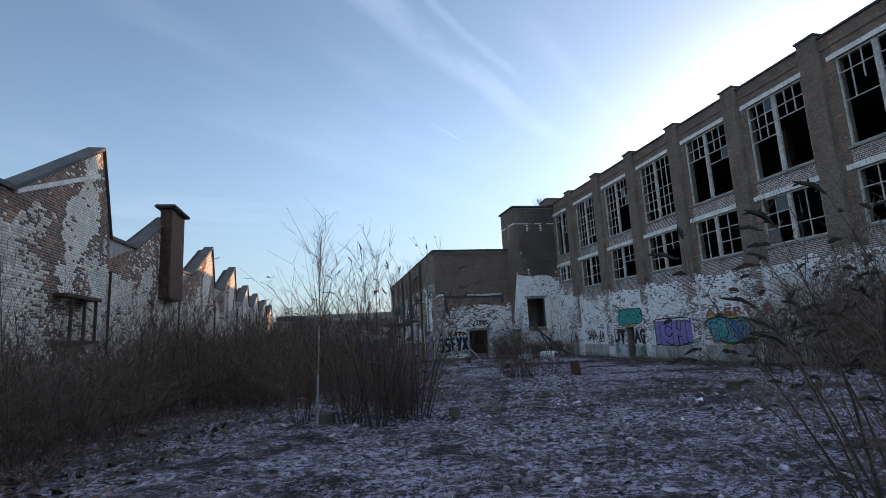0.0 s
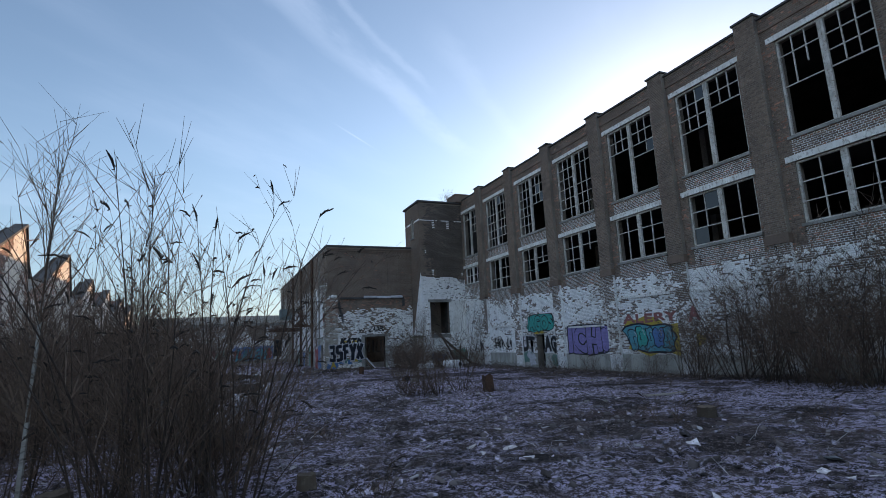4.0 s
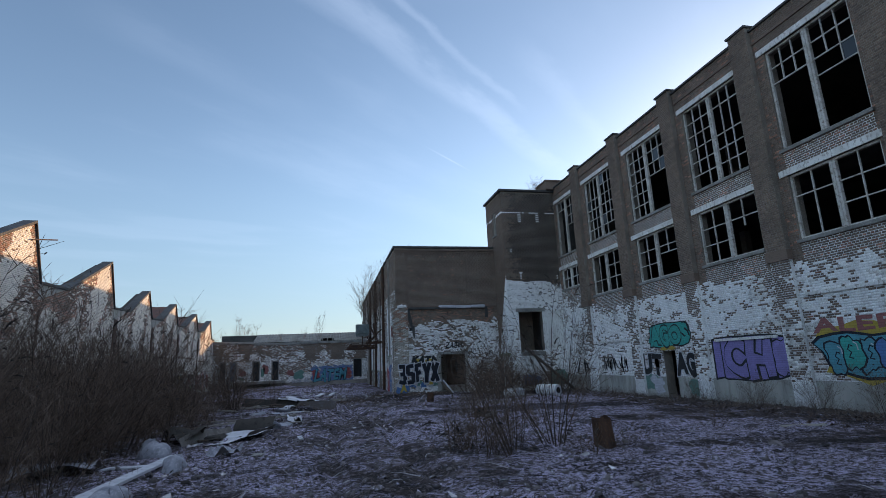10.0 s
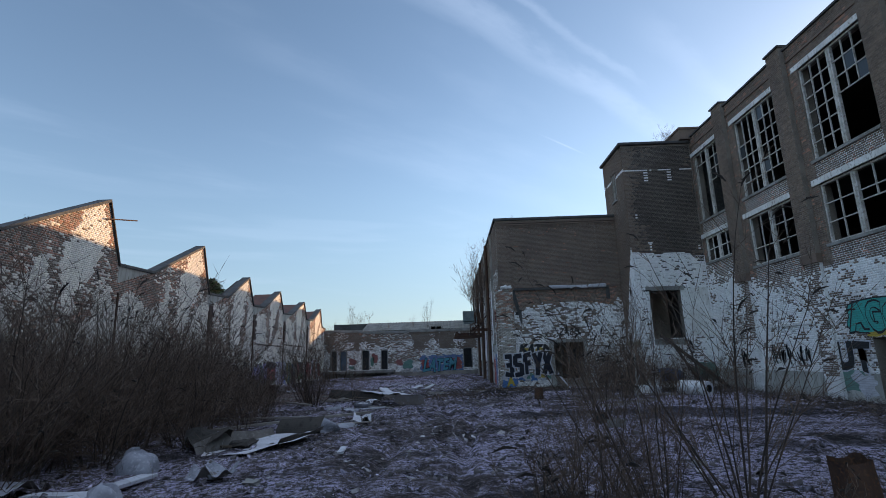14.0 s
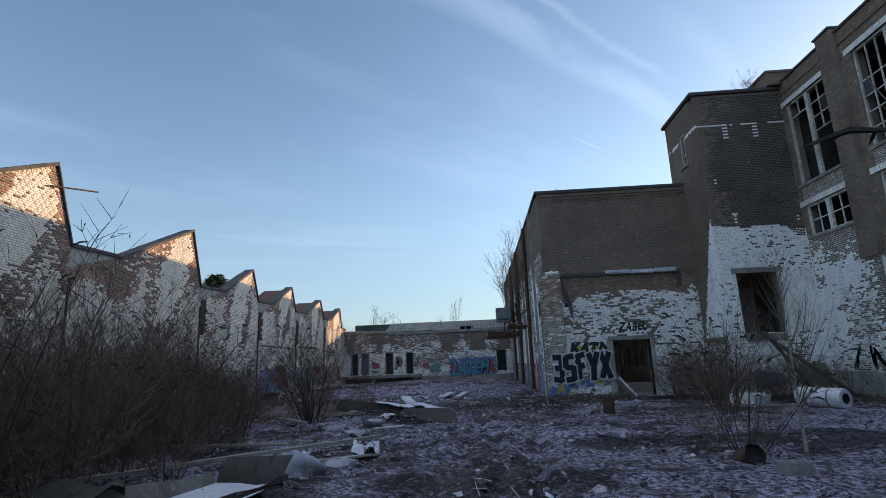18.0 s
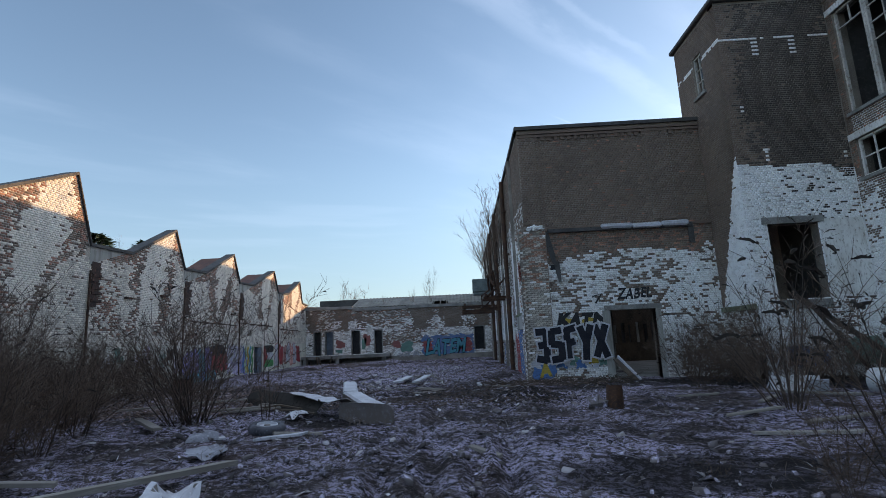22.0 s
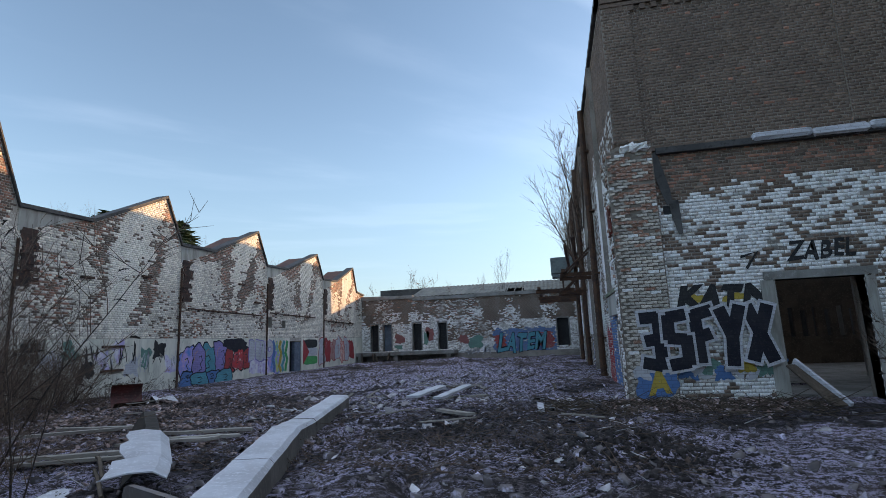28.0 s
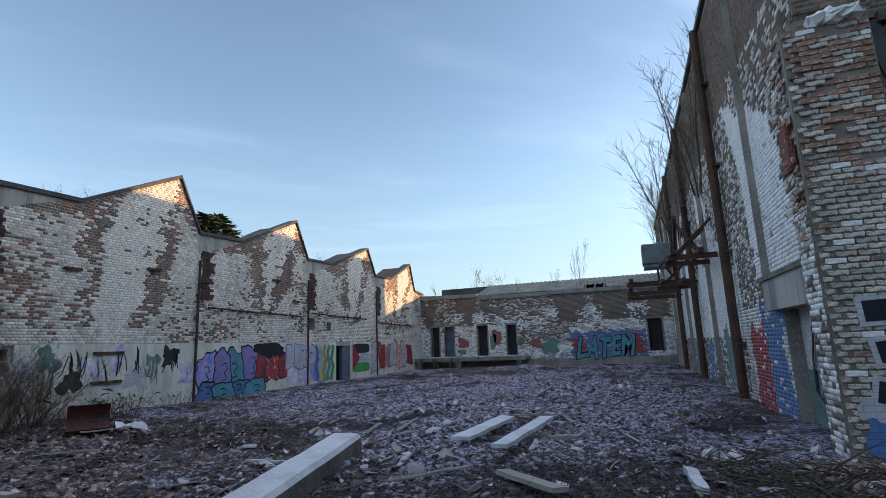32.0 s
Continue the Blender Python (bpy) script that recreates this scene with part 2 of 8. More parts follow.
RUST = surface("rusty_iron", [(0.10, 0.055, 0.035), (0.055, 0.035, 0.028), (0.19, 0.09, 0.045)], 3, 25, rough=0.8, bump=0.4, metal=0.2)
RED_RUST = surface("red_painted_rust", [(0.22, 0.045, 0.035), (0.13, 0.035, 0.03), (0.26, 0.15, 0.10)], 3, 20, rough=0.75, bump=0.3)
ROOF_TILE = surface("reddish_brown_roofing", [(0.16, 0.075, 0.055), (0.11, 0.06, 0.05), (0.20, 0.11, 0.08)], 2, 12, bump=0.3)
CORRUGATED = surface("corrugated_cement_sheet", [(0.26, 0.24, 0.21), (0.16, 0.145, 0.125), (0.21, 0.22, 0.15)], 1.2, 9, bump=0.3)
# the dimness of the rooms is put into this dark interior colour
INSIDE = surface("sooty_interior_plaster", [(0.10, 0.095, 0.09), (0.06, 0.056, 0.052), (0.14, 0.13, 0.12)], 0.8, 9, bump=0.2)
EARTH = None
WOOD = surface("grey_weathered_wood", [(0.33, 0.30, 0.26), (0.23, 0.20, 0.17), (0.42, 0.39, 0.35)], 2, 16, stretch=(1, 0.12, 1), bump=0.4, per_object=0.25)
WOOD_DARK = surface("dark_damp_wood", [(0.12, 0.09, 0.065), (0.075, 0.058, 0.045), (0.17, 0.135, 0.10)], 2, 18, stretch=(1, 0.15, 1), bump=0.5, per_object=0.3)
FROSTED = surface("frosted_sheet_metal", [(0.60, 0.60, 0.63), (0.47, 0.46, 0.48), (0.72, 0.72, 0.75)], 2, 22, rough=0.6, bump=0.15)
SHEET_BACK = surface("dull_sheet_underside", [(0.20, 0.18, 0.16), (0.12, 0.105, 0.09), (0.26, 0.23, 0.20)], 2, 14, rough=0.7, bump=0.2)
RUBBER = surface("frosted_old_rubber", [(0.06, 0.06, 0.068), (0.11, 0.11, 0.125), (0.17, 0.17, 0.20)], 3, 14, rough=0.75, bump=0.2)
ENAMEL = surface("white_enamel", [(0.72, 0.72, 0.72), (0.60, 0.59, 0.57), (0.40, 0.32, 0.26)], 1.5, 6, rough=0.45, bump=0.1)
CLOTH = surface("pale_plastic_sacking", [(0.34, 0.345, 0.38), (0.22, 0.22, 0.245), (0.46, 0.46, 0.51)], 3, 18, rough=0.7, bump=0.3)
BARK = surface("dark_shrub_bark", [(0.075, 0.052, 0.040), (0.045, 0.034, 0.028), (0.12, 0.085, 0.062)], 5, 30, bump=0.3)
TWIG = surface("brown_twig_bark", [(0.17, 0.115, 0.082), (0.09, 0.064, 0.048), (0.25, 0.175, 0.125)], 3, 20, bump=0.0)
BIRCH = surface("pale_birch_bark", [(0.42, 0.40, 0.36), (0.26, 0.23, 0.20), (0.08, 0.065, 0.055)], 2, 9, bump=0.2, stretch=(1, 1, 3))
SEED = surface("dark_seed_heads", [(0.03, 0.024, 0.02), (0.05, 0.037, 0.028), (0.07, 0.05, 0.035)], 8, 40, bump=0.0)
STRAW = surface("dry_frosted_grass", [(0.19, 0.145, 0.115), (0.09, 0.07, 0.058), (0.46, 0.43, 0.48)], 0.8, 10, bump=0.0, island=0.45)
RUBBLE = surface("frosted_rubble", [(0.17, 0.148, 0.146), (0.07, 0.060, 0.058), (0.62, 0.58, 0.72)], 0.5, 7, bump=0.4, island=0.5)
LITTER = surface("pale_scraps", [(0.52, 0.5, 0.52), (0.36, 0.33, 0.32), (0.66, 0.65, 0.68)], 0.8, 9, bump=0.2, island=0.4)
LEAF_LITTER = surface("damp_brown_leaf_litter", [(0.12, 0.082, 0.064), (0.07, 0.05, 0.042), (0.26, 0.21, 0.20)], 0.8, 8, bump=0.2, island=0.5)
BROWN_DEBRIS = surface("brown_frosted_debris", [(0.27, 0.19, 0.165), (0.13, 0.088, 0.075), (0.55, 0.49, 0.53)], 0.7, 8, bump=0.3, island=0.5)
BRICK_OLD = surface("dirty_worn_pier_brick", [(0.62, 0.57, 0.49), (0.40, 0.35, 0.30), (0.22, 0.18, 0.15)], 3.0, 24, bump=0.7, per_object=0.28, speck=(0.5, 0.64))
BRICK_OLD_RED = surface("dirty_red_pier_brick", [(0.36, 0.19, 0.13), (0.22, 0.125, 0.09), (0.5, 0.4, 0.33)], 3.0, 24, bump=0.7, per_object=0.28, speck=(0.5, 0.64))
NEEDLES = surface("dark_green_needles", [(0.055, 0.085, 0.045), (0.075, 0.11, 0.05), (0.10, 0.12, 0.06)], 2, 12, bump=0.0)
BLUE_DOOR = surface("dull_blue_door_paint", [(0.13, 0.17, 0.22), (0.09, 0.11, 0.15), (0.22, 0.25, 0.28)], 2, 9, rough=0.6, bump=0.1)


def spray(name, col, worn=0.35):
    """Sprayed graffiti paint, worn through to the wall in specks."""
    dull = tuple(c * 0.8 + 0.015 for c in col)
    m = surface(name, [col, dull, tuple(c * (1 - worn) + 0.16 * worn for c in col)], 2.2, 16, rough=0.7, bump=0.35, grit=0.006)
    return jointed(m)


def jointed(m, dark=0.68):
    """Lets the courses of the brick under a coat of paint show through."""
    nt = m.node_tree
    b = nt.nodes["Principled BSDF"]
    p = node(nt, "ShaderNodeSeparateXYZ", {0: node(nt, "ShaderNodeTexCoord").outputs["Object"]})
    flat = node(nt, "ShaderNodeCombineXYZ", {0: calc(nt, "ADD", p.outputs[0], p.outputs[1]), 1: p.outputs[2], 2: 0.0}).outputs[0]
    bricks = node(nt, "ShaderNodeTexBrick", {"Vector": flat, "Color1": (1, 1, 1, 1), "Color2": (0.86, 0.86, 0.86, 1), "Mortar": (dark, dark * 0.95, dark * 0.9, 1), "Scale": 1.0, "Mortar Size": 0.006, "Mortar Smooth": 0.3, "Brick Width": 0.235, "Row Height": 0.075})
    old = b.inputs["Base Color"].links[0].from_socket
    nt.links.new(blend(nt, 1.0, old, bricks.outputs[0], "MULTIPLY"), b.inputs["Base Color"])
    return m


# BLACK also fills doorways and holes, for the shade inside them
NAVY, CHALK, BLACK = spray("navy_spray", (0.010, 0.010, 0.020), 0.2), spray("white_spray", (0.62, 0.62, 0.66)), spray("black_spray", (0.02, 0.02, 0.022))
TEAL, PURPLE, BLUE = spray("teal_spray", (0.05, 0.42, 0.36)), spray("lilac_spray", (0.30, 0.25, 0.55)), spray("blue_spray", (0.10, 0.22, 0.48))
SKYBLUE, RED, GREEN = spray("turquoise_spray", (0.10, 0.36, 0.44)), spray("red_spray", (0.42, 0.045, 0.05)), spray("green_spray", (0.07, 0.40, 0.12))
FADED_RED = spray("faded_red_paint", (0.36, 0.13, 0.12), 0.7)
YELLOW, PINK, MINT = spray("yellow_spray", (0.55, 0.40, 0.06)), spray("pink_spray", (0.55, 0.30, 0.27)), spray("faded_green_paint", (0.16, 0.30, 0.25), 0.6)

MURAL_BLUE = surface("blue_lilac_mural", [(0.10, 0.24, 0.62), (0.44, 0.33, 0.66), (0.70, 0.50, 0.38)], 2.6, 6, rough=0.7, bump=0.3, speck=(0.56, 0.62))
MURAL_RED = surface("red_mural", [(0.55, 0.05, 0.05), (0.36, 0.06, 0.08), (0.72, 0.55, 0.50)], 3.0, 6, rough=0.7, bump=0.3, speck=(0.58, 0.64))
MURAL_PALE = surface("pale_mural", [(0.80, 0.77, 0.80), (0.50, 0.42, 0.66), (0.40, 0.26, 0.28)], 3.0, 6, rough=0.7, bump=0.3, speck=(0.58, 0.64))
MURAL_PINK = surface("pink_mural", [(0.78, 0.48, 0.40), (0.56, 0.12, 0.10), (0.80, 0.72, 0.66)], 3.2, 7, rough=0.7, bump=0.3, speck=(0.54, 0.60))
MURAL_GREEN = surface("green_yellow_mural", [(0.28, 0.52, 0.30), (0.66, 0.54, 0.16), (0.16, 0.34, 0.55)], 3.2, 7, rough=0.7, bump=0.3, speck=(0.54, 0.60))

pane_glass = bpy.data.materials.new("dirty_window_glass")
pane_glass.use_nodes = True
pg = pane_glass.node_tree.nodes["Principled BSDF"]
pg.inputs["Base Color"].default_value, pg.inputs["Roughness"].default_value = (0.045, 0.05, 0.055, 1), 0.18


def build_earth():
    m = bpy.data.materials.new("frosty_earth")
    m.use_nodes = True
    nt = m.node_tree
    b = nt.nodes["Principled BSDF"]
    pos = node(nt, "ShaderNodeTexCoord").outputs["Object"]
    def nz(scale, detail, rough=0.6):
        return node(nt, "ShaderNodeTexNoise", {"Vector": pos, "Scale": scale, "Detail": detail, "Roughness": rough}).outputs[0]
    wide, mid, fine, grit = nz(0.13, 4), nz(0.9, 6), nz(11.0, 6, 0.7), nz(46.0, 4, 0.75)
    clod = nz(2.6, 5, 0.65)
    soil = blend(nt, ramp(nt, mid, 0.38, 0.62), (0.045, 0.036, 0.036, 1), (0.13, 0.105, 0.103, 1))
    soil = blend(nt, ramp(nt, fine, 0.53, 0.60), soil, (0.21, 0.175, 0.175, 1))
    soil = blend(nt, ramp(nt, clod, 0.52, 0.62), soil, (0.024, 0.020, 0.019, 1))
    soil = blend(nt, ramp(nt, grit, 0.57, 0.66), soil, (0.26, 0.225, 0.23, 1))
    red = calc(nt, "MULTIPLY", ramp(nt, nz(0.35, 3), 0.57, 0.70), 0.5)
    soil = blend(nt, red, soil, (0.10, 0.062, 0.052, 1))
    mud = ramp(nt, nz(0.30, 4, 0.55), 0.585, 0.645)
    at = node(nt, "ShaderNodeSeparateXYZ", {0: pos})
    def blob(cx, cy, rx, ry):
        ex, ey = calc(nt, "DIVIDE", calc(nt, "SUBTRACT", at.outputs[0], cx), rx), calc(nt, "DIVIDE", calc(nt, "SUBTRACT", at.outputs[1], cy), ry)
        far = calc(nt, "ADD", calc(nt, "MULTIPLY", ex, ex), calc(nt, "MULTIPLY", ey, ey))
        return calc(nt, "SUBTRACT", 1.0, ramp(nt, calc(nt, "ADD", far, calc(nt, "MULTIPLY", calc(nt, "SUBTRACT", mid, 0.5), 2.4)), 0.5, 1.0))
    for spot in ((6.4, 42.0, 2.6, 2.4), (9.0, 31.5, 2.2, 0.9), (7.4, 40.4, 1.6, 1.2), (12.6, 42.4, 4.0, 1.9), (16.5, 40.6, 3.5, 1.7), (3.6, 36.4, 1.6, 1.0), (14.0, 31.0, 4.0, 1.6)):
        mud = calc(nt, "MAXIMUM", mud, blob(*spot))
    soil = blend(nt, calc(nt, "MULTIPLY", mud, 0.8), soil, (0.022, 0.018, 0.017, 1))
    # hoar frost catches on the crumbs, more in some places than in others
    where = calc(nt, "ADD", calc(nt, "MULTIPLY", wide, 0.40), calc(nt, "ADD", calc(nt, "MULTIPLY", mid, 0.32), calc(nt, "MULTIPLY", clod, 0.28)))
    where = calc(nt, "ADD", where, calc(nt, "MULTIPLY", blob(4.4, 51.0, 4.6, 5.5), 0.07))
    crumbs = calc(nt, "ADD", calc(nt, "MULTIPLY", fine, 0.55), calc(nt, "MULTIPLY", grit, 0.45))
    frost = calc(nt, "MULTIPLY", ramp(nt, where, 0.44, 0.53), ramp(nt, crumbs, 0.485, 0.53))
    frost = calc(nt, "MULTIPLY", frost, calc(nt, "SUBTRACT", 1.0, calc(nt, "MULTIPLY", mud, 0.8)))
    c = blend(nt, calc(nt, "MULTIPLY", frost, 0.9), soil, (0.72, 0.66, 0.86, 1))
    nt.links.new(c, b.inputs["Base Color"])
    b.inputs["Roughness"].default_value = 0.93
    b.inputs["Specular IOR Level"].default_value = 0.2
    h = calc(nt, "ADD", calc(nt, "MULTIPLY", fine, 1.0), calc(nt, "MULTIPLY", grit, 0.35))
    nt.links.new(node(nt, "ShaderNodeBump", {"Height": h, "Strength": 1.0, "Distance": 0.13}).outputs[0], b.inputs["Normal"])
    return m


EARTH = build_earth()

# ---- mesh helpers ----


class Shape:
    """Collects boxes, tubes and faces for one mesh."""

    def __init__(self):
        self.v, self.f, self.m = [], [], []

    def add(self, verts, faces, mat=0):
        n = len(self.v)
        self.v += [tuple(p) for p in verts]
        self.f += [tuple(n + i for i in f) for f in faces]
        self.m += [mat] * len(faces)
        return self

    def box(self, x0, x1, y0, y1, z0, z1, mat=0, m=None):
        p = [(x, y, z) for x in (x0, x1) for y in (y0, y1) for z in (z0, z1)]
        if m is not None:
            p = [m @ Vector(q) for q in p]
        return self.add(p, [(0, 1, 3, 2), (4, 6, 7, 5), (0, 4, 5, 1), (2, 3, 7, 6), (0, 2, 6, 4), (1, 5, 7, 3)], mat)

    def bevel_box(self, sx, sy, sz, b, m=None, mat=0, wob=0.0, rnd=None):
        """A box centred on its base, with cut edges and, with wob, uneven corners."""
        pts, fs = [], []
        for z, k in ((0, b), (b, 0), (sz - b, 0), (sz, b)):
            x, y = sx / 2 - k, sy / 2 - k
            for q in ((-x, -y + b), (-x + b, -y), (x - b, -y), (x, -y + b), (x, y - b), (x - b, y), (-x + b, y), (-x, y - b)):
                e = [(rnd.random() - 0.5) * wob for _ in range(3)] if rnd else (0, 0, 0)
                pts.append(Vector((q[0] + e[0], q[1] + e[1], z + e[2])))
        for r in range(3):
            for i in range(8):
                j = (i + 1) % 8
                fs.append((r * 8 + i, r * 8 + j, r * 8 + 8 + j, r * 8 + 8 + i))
        fs += [tuple(range(7, -1, -1)), tuple(range(24, 32))]
        if m is not None:
            pts = [m @ p for p in pts]
        return self.add(pts, fs, mat)

    def tube(self, pts, radii, sides=5, mat=0, caps=True):
        pts = [Vector(p) for p in pts]
        ring = []
        for i, p in enumerate(pts):
            d = (pts[min(i + 1, len(pts) - 1)] - pts[max(i - 1, 0)]).normalized()
            a = d.orthogonal().normalized() if i == 0 else (a - d * a.dot(d)).normalized()
            c = d.cross(a)
            r = radii[i] if hasattr(radii, "__len__") else radii
            ring += [p + (a * math.cos(t) + c * math.sin(t)) * r for t in (2 * math.pi * k / sides for k in range(sides))]
        fs = [(i * sides + k, i * sides + (k + 1) % sides, (i + 1) * sides + (k + 1) % sides, (i + 1) * sides + k) for i in range(len(pts) - 1) for k in range(sides)]
        if caps:
            fs += [tuple(range(sides - 1, -1, -1)), tuple(range((len(pts) - 1) * sides, len(pts) * sides))]
        return self.add(ring, fs, mat)

    def mesh(self, name, *mats, smooth=False):
        me = bpy.data.meshes.new(name)
        me.from_pydata(self.v, [], self.f)
        for m in mats:
            me.materials.append(m)
        if any(self.m):
            me.polygons.foreach_set("material_index", self.m)
        if smooth:
            me.polygons.foreach_set("use_smooth", [True] * len(self.f))
        me.update()
        return me


def part(name, shape, mats, parent, label="", kind="", m=None, smooth=False):
    """Links one mesh under a thing or a part."""
    mats = mats if isinstance(mats, (list, tuple)) else [mats]
    ob = new(name, shape if isinstance(shape, bpy.types.Mesh) else shape.mesh(name, *mats, smooth=smooth))
    ob.parent = parent
    if m is not None:
        ob.matrix_basis = m
    return tagged(ob, label, kind=kind)


def welded(shape):
    """Joins the corners that cells of one solid share."""
    seen, index = {}, []
    verts = []
    for p in shape.v:
        k = tuple(round(c, 4) for c in p)
        if k not in seen:
            seen[k] = len(verts)
            verts.append(p)
        index.append(seen[k])
    shape.v, shape.f = verts, [tuple(index[i] for i in f) for f in shape.f]
    return shape


def pieces(name, boxes, mat, parent, label=""):
    """One part for each box."""
    for b in boxes:
        part(name, Shape().box(*b), mat, parent, label)


def thing(name, label, category, m=None, kind="", group=""):
    ob = new(name)
    ob.empty_display_size = 0.2
    if m is not None:
        ob.matrix_basis = m
    return tagged(ob, label, category, group, kind)


def single(name, shape, mats, label, category, m=None, kind="", group="", smooth=False):
    ob = part(name, shape, mats, None, label, kind, m, smooth)
    return tagged(ob, category=category, group=group)


TABLE = np.random.RandomState(5).rand(256, 256)


def vnoise(x, y):
    """Smooth value noise between 0 and 1."""
    x, y = np.asarray(x, float), np.asarray(y, float)
    i, j = np.floor(x).astype(int), np.floor(y).astype(int)
    u, v = x - i, y - j
    u, v = u * u * (3 - 2 * u), v * v * (3 - 2 * v)
    def at(a, b):
        return TABLE[a & 255, b & 255]
    return (at(i, j) * (1 - u) + at(i + 1, j) * u) * (1 - v) + (at(i, j + 1) * (1 - u) + at(i + 1, j + 1) * u) * v


def fbm(x, y, n=4):
    t, a, s = 0.0, 0.5, 0.0
    for k in range(n):
        t, s = t + a * vnoise(x * 2 ** k + 17.3 * k, y * 2 ** k + 9.1 * k), s + a
        a *= 0.5
    return t / s


def fast_mesh(name, verts, quads, mats, index=None):
    me = bpy.data.meshes.new(name)
    nf = len(quads)
    me.vertices.add(len(verts))
    me.vertices.foreach_set("co", np.ascontiguousarray(verts, np.float32).ravel())
    me.loops.add(nf * quads.shape[1])
    me.loops.foreach_set("vertex_index", np.ascontiguousarray(quads, np.int32).ravel())
    me.polygons.add(nf)
    me.polygons.foreach_set("loop_start", np.arange(nf, dtype=np.int32) * quads.shape[1])
    for m in mats:
        me.materials.append(m)
    if index is not None:
        me.polygons.foreach_set("material_index", np.ascontiguousarray(index, np.int32))
    me.update(calc_edges=True)
    me.validate()
    return me


class Wall:
    """A plane wall: a point is (u along it, z up, d out of it)."""

    def __init__(self, origin, along, out):
        self.o, self.u, self.n = Vector(origin), Vector(along), Vector(out)

    def at(self, u, z, d=0.0):
        return self.o + self.u * u + self.n * d + Vector((0, 0, z))

    def stance(self, u, z, d=0.0):
        """A pose whose x runs along the wall, z up and y into it."""
        p = self.at(u, z, d)
        return Matrix(((self.u.x, -self.n.x, 0, p.x), (self.u.y, -self.n.y, 0, p.y), (0, 0, 1, p.z), (0, 0, 0, 1)))

    def slab(self, s, u0, u1, z0, z1, d0, d1, mat=0):
        p = [self.at(u, z, d) for u in (u0, u1) for z in (z0, z1) for d in (d0, d1)]
        return s.add(p, [(0, 1, 3, 2), (4, 6, 7, 5), (0, 4, 5, 1), (2, 3, 7, 6), (0, 2, 6, 4), (1, 5, 7, 3)], mat)

    def block(self, profile, z0, holes, thick):
        """The solid of the wall under a profile of (u, z), with square openings cut through."""
        s = Shape()
        us = sorted({round(u, 4) for u, _ in profile} | {round(h[i], 4) for h in holes for i in (0, 1)})
        us = [u for u in us if profile[0][0] - 1e-6 <= u <= profile[-1][0] + 1e-6]
        pu, pz = [p[0] for p in profile], [p[1] for p in profile]
        for a, b in zip(us, us[1:]):
            if b - a < 1e-3:
                continue
            ta, tb = float(np.interp(a + 1e-4, pu, pz)), float(np.interp(b - 1e-4, pu, pz))
            cuts = sorted((h[2], h[3]) for h in holes if h[0] < (a + b) / 2 < h[1])
            low = z0
            for c0, c1 in cuts + [(None, None)]:
                ha, hb = (ta, tb) if c0 is None else (c0, c0)
                if min(ha, hb) > low + 1e-3:
                    p = [self.at(u, z, d) for d in (0, -thick) for u, z in ((a, low), (b, low), (b, hb), (a, ha))]
                    s.add(p, [(0, 1, 2, 3), (7, 6, 5, 4), (0, 4, 5, 1), (1, 5, 6, 2), (2, 6, 7, 3), (3, 7, 4, 0)])
                low = c1 if c1 is not None else low
        return s

    def wash(self, profile, z0, holes, d=0.003):
        """A thin coat of limewash over the joints."""
        return Wall(self.o + self.n * d, self.u, self.n).block(profile, z0, holes, d - 0.0005)

    def bricks(self, name, profile, z0, holes, pick, mats, seed, length=0.235, height=0.075, gap=0.011, proud=0.006):
        """Courses of single bricks, broken at the openings; pick(u, z, random) gives each brick's material, or -1 for a lost one."""
        rng = np.random.RandomState(seed)
        pu, pz = np.array([p[0] for p in profile]), np.array([p[1] for p in profile])
        rows = []
        top = pz.max()
        k = 0
        z = z0
        while z < top - 0.02:
            zc = z + height / 2
            grid = np.linspace(pu[0], pu[-1], int((pu[-1] - pu[0]) / 0.04) + 2)
            ok = np.interp(grid, pu, pz) > zc + 0.02
            for h in holes:
                if h[2] < zc < h[3]:
                    ok &= ~((grid > h[0]) & (grid < h[1]))
            edge = np.flatnonzero(np.diff(np.concatenate(([0], ok.astype(int), [0]))))
            for a, b in zip(edge[::2], edge[1::2]):
                ua, ub = grid[a], grid[b - 1]
                for h in holes:
                    if h[2] < zc < h[3]:
                        ua = h[1] if abs(ua - h[1]) < 0.05 else ua
                        ub = h[0] if abs(ub - h[0]) < 0.05 else ub
                pitch = length / 2 if k % 2 else length
                j = np.arange(math.floor(ua / pitch) - 1, math.ceil(ub / pitch) + 1)
                s0 = j * pitch + (pitch / 2 if k % 2 else (k % 4) * length / 4)
                l, r = np.maximum(s0 + gap / 2, ua), np.minimum(s0 + pitch - gap / 2, ub)
                keep = r - l > 0.035
                if keep.any():
                    rows.append(np.stack((l[keep], r[keep], np.full(keep.sum(), z + gap / 2), np.full(keep.sum(), z + height - gap / 2)), 1))
            z += height
            k += 1
        q = np.concatenate(rows)
        mat = pick((q[:, 0] + q[:, 1]) / 2, (q[:, 2] + q[:, 3]) / 2, rng.rand(len(q)))
        q, mat = q[mat >= 0], mat[mat >= 0]
        n = len(q)
        d = proud + rng.uniform(-0.003, 0.003, n)
        l, r, b, t = q.T
        # thick whitewash all but closes the joints
        w = np.isin(mat, [k for k, m in enumerate(mats) if m in (BRICK_WHITE, BRICK_CREAM_THICK)]) * 0.0045
        l, r, b, t = l - w, r + w, b - w, t + w
        i = 0.004 - 0.4 * w
        jit = rng.uniform(-0.003, 0.003, (2, n))
